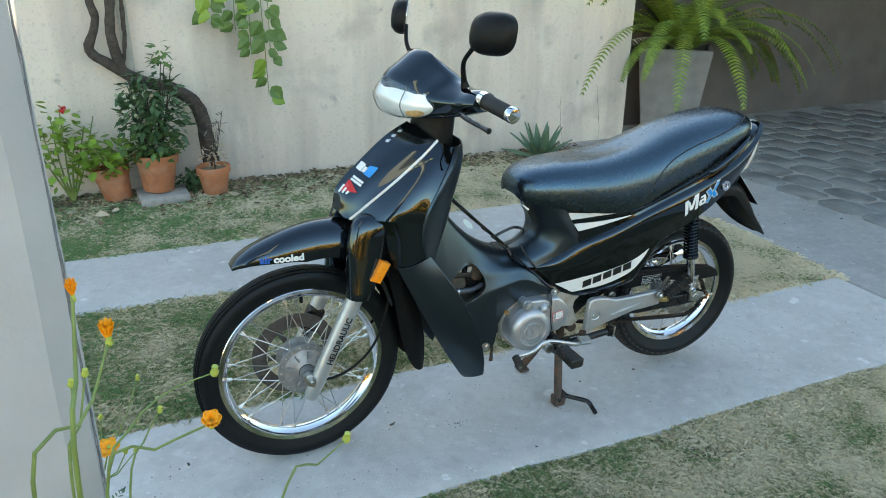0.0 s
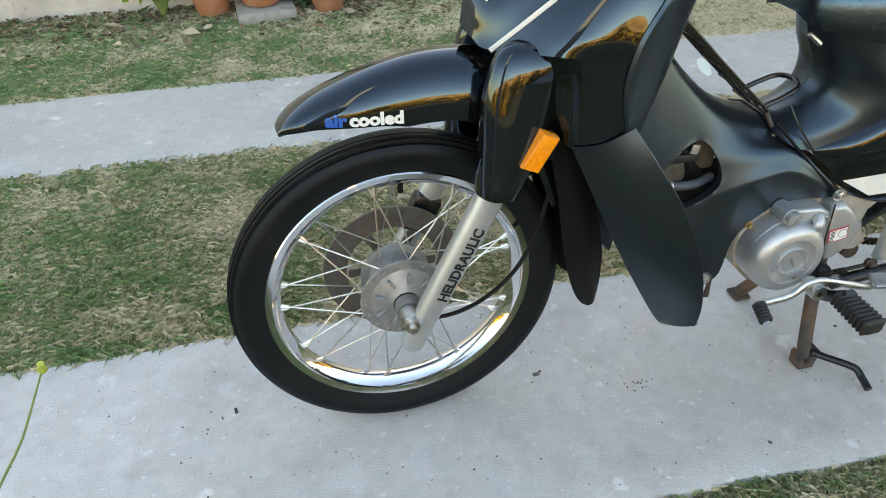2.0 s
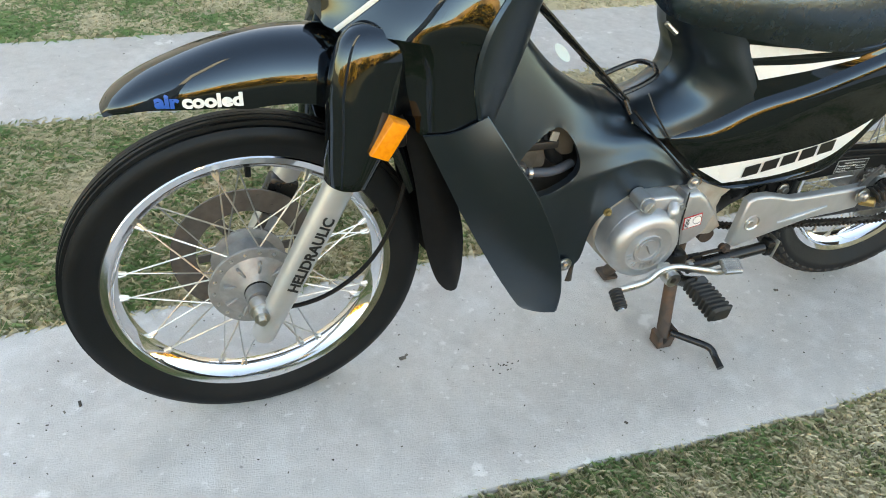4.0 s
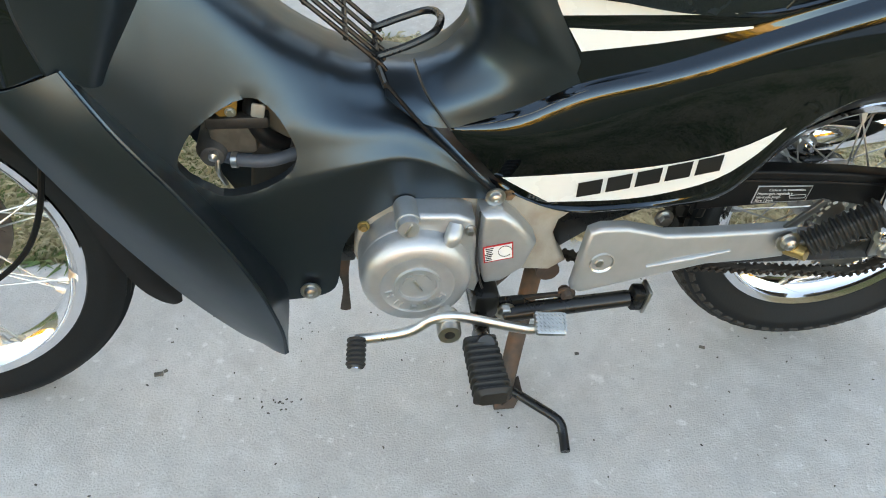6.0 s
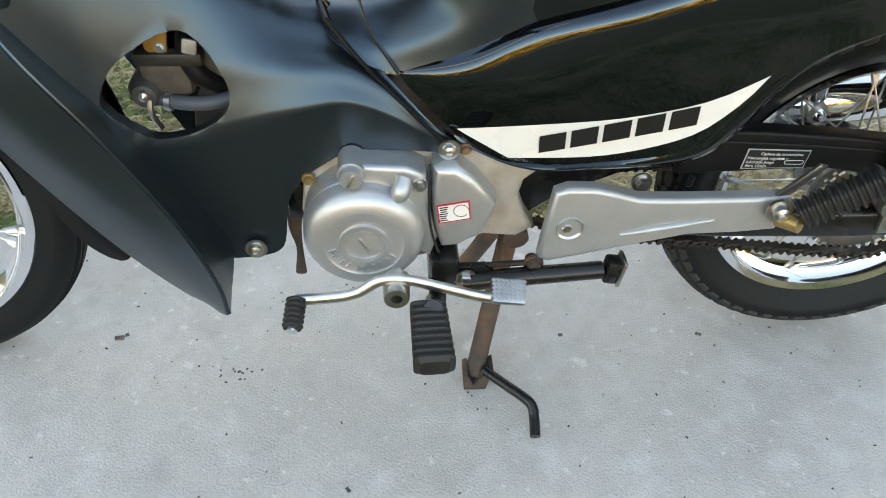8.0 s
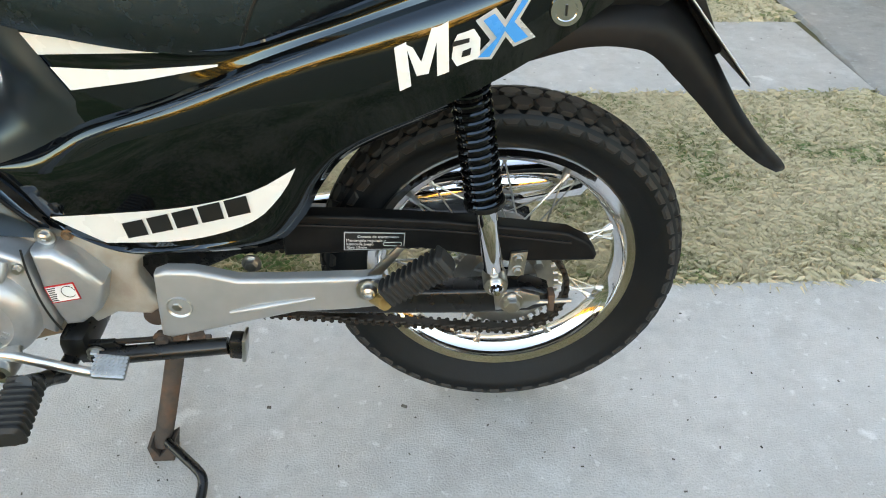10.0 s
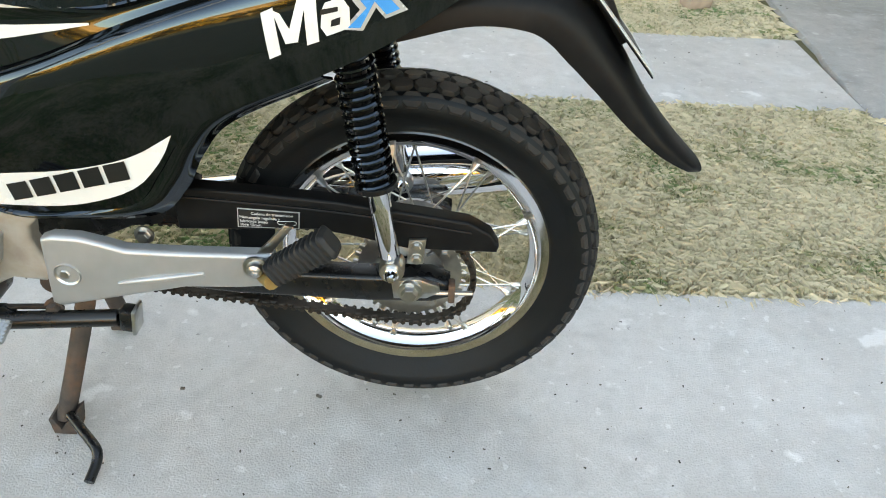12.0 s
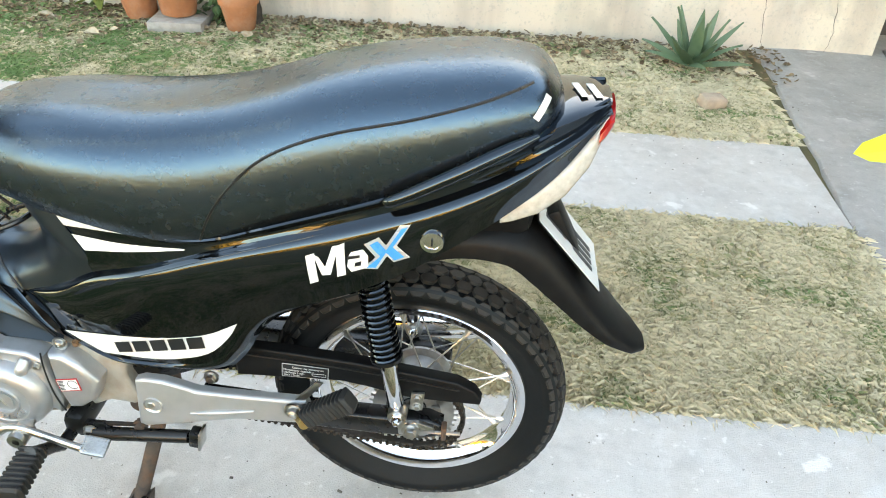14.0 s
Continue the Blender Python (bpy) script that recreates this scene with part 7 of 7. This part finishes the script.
for (x0, x1, z1, n) in ((-0.16, -0.135, 0.50, 12), (-0.20, -0.215, 0.76, 7), (-0.36, -0.43, 0.92, 8), (-0.28, -0.29, 0.86, 7), (-0.10, -0.11, 0.72, 6)):
    part("shoot", tube([(x0 + 0.25, 0, 0.1), ((x0 + x1) / 2 + 0.25, -0.015, (z1 + 1.7) / 2 - 1.7), (x1 + 0.25, 0, z1 - 1.7)], 0.0025, 6, 20), STEM, shoots)
    for k in range(n):
        t = k / max(1, n - 1)
        z = z1 + (1.06 - z1) * t
        x = x1 + (x0 - x1) * (z - z1) / (1.7 - z1)
        bm = bmesh.new()
        s = rnd.choice((-1, 1))
        leaf_into(bm, (x + 0.25 + s * 0.012, -0.02 - 0.02 * rnd.random(), z - 1.7), rnd.uniform(0.07, 0.105), 0 if s > 0 else 180, rnd.uniform(20, 65), rnd.uniform(55, 110), 0.85, 0.2)
        part("leaf", bm, LEAF if rnd.random() < 0.7 else LIME_LEAF, shoots, "", 0)

# agave
agave = base("agave", (1.54, 2.35, 0.0), "small blue-green agave growing in the lawn corner", "agave")
rnd = random.Random(3)
for k in range(19):
    a = k * 2.4
    el = radians(18 + 58 * (k / 19) + rnd.uniform(-8, 8))
    L = rnd.uniform(0.20, 0.30) * (0.9 if k > 13 else 1)
    d = Vector((math.cos(a) * math.cos(el), math.sin(a) * math.cos(el), math.sin(el)))
    side = Vector((-math.sin(a), math.cos(a), 0))
    nrm = side.cross(d)
    rows = []
    for s in np.linspace(0, 1, 7):
        w = 0.026 * math.sin(math.pi * (0.18 + 0.80 * s) ** 0.8) + 0.001
        p = d * (L * s + 0.015) - Vector((0, 0, 0.05 * s * s * math.cos(el))) + Vector((0, 0, 0.02))
        rows.append([p - side * w + nrm * w * 0.5, p - nrm * 0.003, p + side * w + nrm * w * 0.5, p + nrm * 0.006])
    bm = bmesh.new()
    grid_faces(bm, rows, ring=True, cap=True)
    part("leaf", bm, AGAVE, agave)
thing("brick_piece", block((0.10, 0.07, 0.05), (1.555, 1.945, 0.020), 0.012, (6, 4, 20)), surface("pale_brick", (0.50, 0.38, 0.29), (0.42, 0.32, 0.25), 40, 0.9, bump=0.6), "broken piece of pale brick on the grass", "brick")

# fern in its planter
bm = bmesh.new()
rows = []
for z, h in ((0.0, 0.19), (0.30, 0.225), (0.58, 0.258), (0.62, 0.260), (0.62, 0.225), (0.56, 0.220)):
    rows.append([tuple(pose(2.99, 2.86, z, 0, 0, -41) @ Vector((sx_ * h, sy_ * h, 0))) for sx_, sy_ in ((-1, -1), (1, -1), (1, 1), (-1, 1))])
grid_faces(bm, rows, ring=True, cap=True)
bmesh.ops.bevel(bm, geom=[e for e in bm.edges], offset=0.006, segments=1, affect="EDGES")
planter = thing("planter", bm, surface("planter_concrete", (0.27, 0.25, 0.23), (0.22, 0.205, 0.19), 12, 0.85, bump=0.5, fine=80), "tall tapered square concrete planter holding a fern", "planter", smooth=25)
fern = base("fern", (3.04, 2.84, 0.60), "large arching green fern spilling out of the planter", "fern")
rnd = random.Random(21)
for k in range(150):
    a = k * 2.399
    if math.sin(a) < -0.35 and k % 4:
        continue
    el = radians(rnd.uniform(28, 74))
    L = rnd.uniform(0.66, 1.12) * (1.0 + 0.22 * abs(math.cos(a)))
    pts = []
    p, dirv = Vector((0.06 * math.cos(a), 0.06 * math.sin(a), 0.0)), Vector((math.cos(a) * math.cos(el), math.sin(a) * math.cos(el), math.sin(el)))
    for s in range(15):
        pts.append(p.copy())
        p = p + dirv * (L / 14)
        dirv = (dirv + Vector((0, 0, -0.125 - 0.008 * s))).normalized()
    bm = bmesh.new()
    tube_into(bm, pts, [0.003 - 0.00014 * i for i in range(15)], 4)
    side = Vector((-math.sin(a), math.cos(a), 0))
    for s in range(1, 42):
        t = s / 42 * 14
        i = min(13, int(t))
        q = pts[i].lerp(pts[i + 1], t - i)
        tang = (pts[i + 1] - pts[i]).normalized()
        w = 0.070 * math.sin(math.pi * (0.1 + 0.86 * s / 42)) ** 0.7
        for g in (-1, 1):
            tip = q + side * g * w + tang * 0.018 + Vector((0, 0, -0.25 * w))
            n0 = tang * 0.0075
            bm.faces.new([bm.verts.new(v) for v in (q - n0, (q + tip) / 2 - n0 * 0.9 + Vector((0, 0, 0.003)), tip, (q + tip) / 2 + n0 * 0.9 + Vector((0, 0, 0.003)), q + n0)])
    fr = part("frond", bm, FERN if k % 37 else DRY_LEAF, fern, "", 0)

# bicycle wheel at the wall
BW = (-2.43, 2.36, 0.325)
bw = thing("bicycle_wheel", lathe([(0.292, -0.010), (0.302, -0.013), (0.306, -0.010), (0.300, 0), (0.306, 0.010), (0.302, 0.013), (0.292, 0.010)], 64, BW, True), CHROME, "bicycle wheel with a black tyre standing by the wall", "bicycle wheel")
tb = bmesh.new()
rows = [[(BW[0] + (0.318 + 0.018 * math.cos(b)) * math.cos(a), BW[1] + 0.019 * math.sin(b), BW[2] + (0.318 + 0.018 * math.cos(b)) * math.sin(a)) for b in np.linspace(0, 2 * math.pi, 14, endpoint=False)] for a in np.linspace(0, 2 * math.pi, 73)]
grid_faces(tb, rows, ring=True)
part("tyre", tb, RUBBER, bw, "black bicycle tyre")
for k in range(28):
    a = 2 * math.pi * k / 28
    part("spoke", tube([(BW[0] + 0.02 * math.cos(a + 1.2), BW[1] + (0.03 if k % 2 else -0.03), BW[2] + 0.02 * math.sin(a + 1.2)), (BW[0] + 0.295 * math.cos(a), BW[1], BW[2] + 0.295 * math.sin(a))], 0.0011, 5), STEEL, bw)
part("hub", tube([(BW[0], BW[1] - 0.05, BW[2]), (BW[0], BW[1] + 0.05, BW[2])], 0.018, 14), STEEL, bw)

# leaf hanging into view near the camera's end
twig = base("near_leaf", (0.963, -0.45, 0.962), "bright yellow-green leaf on a shrub twig", "leaf")
bm = bmesh.new()
leaf_into(bm, (-0.026, 0.0, -0.012), 0.066, 12, -6, 34, 0.33, 0.15)
part("blade", bm, surface("lemon_leaf", (0.55, 0.58, 0.03), (0.48, 0.55, 0.03), 30, 0.5), twig, "", 0)
part("twig", tube([(0.03, 0.01, 0.02), (0.12, -0.02, -0.2), (0.16, -0.05, -0.95)], [0.002, 0.004, 0.006], 6, 16), STEM, twig)

# fallen leaves
rnd = random.Random(17)
for x, y, s in ((-1.12, 2.22, 0.075), (-1.20, 2.33, 0.06), (-0.60, 2.17, 0.055), (-0.42, 2.28, 0.075), (-0.70, 2.20, 0.05), (-1.45, 2.42, 0.08), (-1.38, 2.15, 0.055), (-1.62, 1.98, 0.05), (-1.0, 2.28, 0.045), (0.30, 2.35, 0.05), (0.62, 2.28, 0.05), (1.22, 2.20, 0.05), (1.72, 2.30, 0.07), (1.62, 2.22, 0.06), (1.50, 2.25, 0.06), (0.85, 2.05, 0.04), (1.30, -0.42, 0.05), (-1.72, 2.10, 0.05)):
    bm = bmesh.new()
    leaf_into(bm, (0, 0, 0), s, 0, rnd.uniform(-14, 10), rnd.uniform(-25, 25), 0.75, 0.5)
    o = thing("fallen_leaf", bm, DRY_LEAF, "dry curled brown leaf lying on the grass", "leaf", "fallen leaves", smooth=0)
    o.matrix_basis = pose(x, y, 0.022, 0, 0, rnd.uniform(0, 360))

litter = bmesh.new()
rnd = random.Random(18)
for _ in range(2300):
    x = rnd.uniform(-2.6, 2.0)
    y = 2.66 - abs(rnd.gauss(0, 0.20))
    leaf_into(litter, (x, y, 0.004 + rnd.random() * 0.012), rnd.uniform(0.012, 0.04), rnd.uniform(0, 360), rnd.uniform(-25, 25), rnd.uniform(-40, 40), 0.6, 0.4)
thing("leaf_litter", litter, surface("litter", (0.17, 0.115, 0.07), (0.25, 0.18, 0.11), 40, 0.9, vary=0.5), "brown leaf litter along the foot of the wall", "leaf litter", kind="stuff", smooth=0)

bits = bmesh.new()
rnd = random.Random(19)
spots = [(-0.347, -0.002, 0.006), (-0.338, 0.004, 0.004), (0.287, -0.017, 0.004), (0.492, -0.022, 0.004), (-0.013, -0.255, 0.004), (-0.906, 0.042, 0.005), (-0.93, 0.03, 0.003)]
spots += [(-0.167 + rnd.gauss(0, 0.022), -0.074 + rnd.gauss(0, 0.008), 0.002) for _ in range(14)]
spots += [(rnd.uniform(-2.2, 1.75), rnd.uniform(-0.29, 0.25), rnd.uniform(0.0007, 0.0022)) for _ in range(420)]
spots += [(rnd.uniform(-2.2, 1.75), rnd.uniform(1.12, 1.62), rnd.uniform(0.001, 0.003)) for _ in range(90)]
spots += [(rnd.uniform(1.85, 3.4), rnd.uniform(-0.5, 2.6), rnd.uniform(0.002, 0.006)) for _ in range(70)]
for x, y, s in spots:
    block_into(bits, (s * rnd.uniform(1, 2.4), s, s * 0.6), pose(x, y, 0.001 + s * 0.2, 0, 0, rnd.uniform(0, 180)))
thing("path_grit", bits, surface("grit", (0.07, 0.06, 0.05), (0.13, 0.11, 0.09), 60, 0.9, vary=0.5), "specks of soil and dry leaf on the concrete", "grit", kind="stuff", smooth=0)

# ---- lawn ----
def lawn(name, region, n, seed, tall=(0.014, 0.036), turf=GRASS, bend=(0.5, 1.9), half=(0.0005, 0.0014), label="short patchy lawn, green mixed with dry straw"):
    """Short blades scattered over a region that gives (x, y) or None."""
    rng = np.random.default_rng(seed)
    verts, faces = [], []
    xy = region(rng, n)
    k = len(xy)
    h = rng.uniform(*tall, k)
    a, lean = rng.uniform(0, 2 * np.pi, k), rng.uniform(*bend, k)
    w = rng.uniform(*half, k)
    z0 = np.full(k, -0.019)
    base_l = np.c_[xy[:, 0] - w * np.sin(a), xy[:, 1] + w * np.cos(a), z0]
    base_r = np.c_[xy[:, 0] + w * np.sin(a), xy[:, 1] - w * np.cos(a), z0]
    mid = np.c_[xy[:, 0] + 0.45 * h * lean * np.cos(a), xy[:, 1] + 0.45 * h * lean * np.sin(a), z0 + h * 0.75]
    tip = np.c_[xy[:, 0] + 1.3 * h * lean * np.cos(a), xy[:, 1] + 1.3 * h * lean * np.sin(a), z0 + h * (1.0 - 0.42 * lean)]
    verts = np.stack([base_l, base_r, mid, tip], 1).reshape(-1, 3)
    i = np.arange(k) * 4
    faces = np.concatenate([np.c_[i, i + 1, i + 2], np.c_[i + 1, i + 3, i + 2]])
    me = bpy.data.meshes.new(name)
    me.from_pydata(verts.tolist(), [], faces.tolist())
    me.materials.append(turf)
    return tagged(new(name, me), label, "grass", kind="stuff")


def strip(lo, hi, x0, x1, bare=None):
    def pick(rng, n):
        x = rng.uniform(x0, x1, n)
        a = np.array([edge_line(v, lo) if isinstance(lo, str) else lo for v in np.round(x, 2)])
        b = np.array([edge_line(v, hi) if isinstance(hi, str) else hi for v in np.round(x, 2)])
        u = rng.uniform(-0.012, 1.012, n)
        y = a + (b - a) * u
        keep = np.ones(n, bool)
        if bare:
            keep = rng.random(n) > np.clip((y - bare) / (2.69 - bare), 0, 1) * 0.85
        bald = np.sin(x * 7.1 + 2.3 * np.sin(y * 5.3)) + np.sin(y * 9.7 - 1.9 * np.sin(x * 4.1 + 1)) + 0.7 * np.sin(x * 21 + y * 17) + 0.6 * np.sin(x * 37 - y * 43)
        keep &= rng.random(n) > np.clip(bald * 0.55 - 0.35, 0, 0.8)
        rim = np.minimum(np.abs(y - a), np.abs(b - y))
        keep &= rng.random(n) > np.clip(0.55 - rim / 0.07, 0, 1)
        keep &= ~((x > 1.80) & (y > -5))
        return np.c_[x, y][keep]
    return pick


lawn("lawn_middle", strip("near_back", "far_front", -2.6, 1.80), 330000, 1)
STRAW = surface("dry_straw", (0.58, 0.48, 0.31), (0.70, 0.60, 0.42), 40, 0.7, vary=0.35)
lawn("dry_clippings", strip("near_back", "far_front", -1.7, 1.80), 46000, 5, (0.012, 0.030), STRAW, (1.7, 2.15), (0.0007, 0.0013), "dry straw clippings lying on the lawn")
lawn("dry_clippings", strip("far_back", 2.62, -1.7, 1.84, 2.2), 7000, 6, (0.016, 0.036), STRAW, (1.7, 2.15), (0.0006, 0.0012), "dry straw clippings lying on the lawn")
lawn("lawn_back", strip("far_back", 2.66, -2.9, 1.86, 2.15), 210000, 2, turf=BACK_GRASS)
lawn("lawn_front", strip(-1.25, "near_front", -1.6, 1.78), 380000, 3, (0.012, 0.024), TALL_GRASS, (0.3, 1.5), half=(0.0004, 0.0009))

# ---- stamped stones of the covered driveway ----
FLAG = surface("stamped_stone", (0.23, 0.22, 0.205), (0.31, 0.295, 0.28), 9, 0.85, bump=0.6, fine=60, patch=0.7, col3=(0.12, 0.115, 0.11), patch_scale=3.5)
rnd = random.Random(31)
flags = []
for k in range(5):
    bm = bmesh.new()
    ring = [(math.cos(a) * rnd.uniform(0.92, 1.06), math.sin(a) * rnd.uniform(0.92, 1.06)) for a in np.linspace(0, 2 * math.pi, 11)[:-1]]
    shape = [(math.copysign(abs(u) ** 0.55, u), math.copysign(abs(v) ** 0.55, v)) for u, v in ring]
    grid_faces(bm, [[(u * 0.098 * q, v * 0.142 * q, z) for u, v in shape] for q, z in ((1.0, -0.02), (0.985, 0.001), (0.93, 0.0045))], ring=True, cap=True)
    flags.append(mesh_of("flagstone", bm, FLAG))
for i in range(13):
    for j in range(11):
        stone = new("flagstone", flags[rnd.randrange(5)])
        stone.parent = driveway
        stone.matrix_basis = pose(2.61 + 0.202 * i + rnd.uniform(-0.008, 0.008), -0.25 + 0.292 * (j + 0.5 * (i % 2)) + rnd.uniform(-0.01, 0.01), 0.002 + rnd.uniform(-0.003, 0.003), rnd.uniform(-1.2, 1.2), rnd.uniform(-1.2, 1.2), rnd.choice((0, 180)) + rnd.uniform(-4, 4))

# ---- what stands behind the camera and shows in the paintwork ----
rng = np.random.default_rng(4)


def far_trees():
    """A loose row of garden trees: many small clumps round a few crown centres, with gaps of sky."""
    pts = []
    for tx in np.arange(-19, 20, 4.6):
        tx = tx + rng.uniform(-0.8, 0.8)
        high, wide = rng.uniform(0.5, 1.0), rng.uniform(0.9, 1.6)
        k = 1700
        d = rng.normal(0, 1, (k, 3))
        d /= np.linalg.norm(d, axis=1, keepdims=True)
        d *= rng.random((k, 1)) ** 0.45
        lump = 1 + 0.35 * np.sin(d[:, :1] * 6 + tx) * np.cos(d[:, 2:] * 5 + tx * 2)
        pts.append(np.array([tx, -8.8 + rng.uniform(-0.8, 0.8), high]) + d * lump * np.array([wide, 1.0, 0.75]))
    low = np.c_[rng.uniform(-19, 19, 9000), -8.6 + rng.normal(0, 0.5, 9000), rng.random(9000) * 0.9]
    return np.vstack(pts + [low])


c = far_trees()
n = len(c)
d1, d2 = rng.normal(0, 0.085, (n, 3)), rng.normal(0, 0.085, (n, 3))
me = bpy.data.meshes.new("garden_trees")
me.from_pydata(np.stack([c - d1, c + d2, c + d1], 1).reshape(-1, 3).tolist(), [], (np.arange(n * 3).reshape(-1, 3)).tolist())


def sun_flecked_material(name):
    """Dark green foliage; a third of the clumps gold, sunlight put into the colour."""
    m = bpy.data.materials.new(name)
    m.use_nodes = True
    t = m.node_tree
    b = t.nodes["Principled BSDF"]
    g = t.nodes.new("ShaderNodeNewGeometry")
    k = t.nodes.new("ShaderNodeTexNoise")
    k.inputs["Scale"].default_value, k.inputs["Detail"].default_value = 0.9, 3.0
    t.links.new(g.outputs["Position"], k.inputs["Vector"])
    a = t.nodes.new("ShaderNodeMath")
    a.operation = "MULTIPLY_ADD"
    a.inputs[1].default_value = 0.3
    t.links.new(g.outputs["Random Per Island"], a.inputs[0])
    t.links.new(k.outputs["Fac"], a.inputs[2])
    r = t.nodes.new("ShaderNodeValToRGB")
    e = r.color_ramp.elements
    e[0].position, e[0].color = 0.60, (0.022, 0.030, 0.010, 1)
    e[1].position, e[1].color = 0.76, (0.80, 0.46, 0.07, 1)
    t.links.new(a.outputs[0], r.inputs[0])
    t.links.new(r.outputs[0], b.inputs["Base Color"])
    b.inputs["Roughness"].default_value = 0.7
    return m


me.materials.append(sun_flecked_material("garden_leaves"))
tagged(new("garden_trees", me), "row of sunlit garden trees across the yard", "trees", kind="stuff")
thing("house_wall", block((40, 0.3, 2.0), (0, -12.5, 1.0)), surface("ochre_render", (0.78, 0.47, 0.20), (0.50, 0.28, 0.11), 2.2, 0.9, patch=0.8, col3=(0.10, 0.07, 0.04), patch_scale=0.8), "low sunlit ochre garden wall across the yard", "wall", kind="structure")
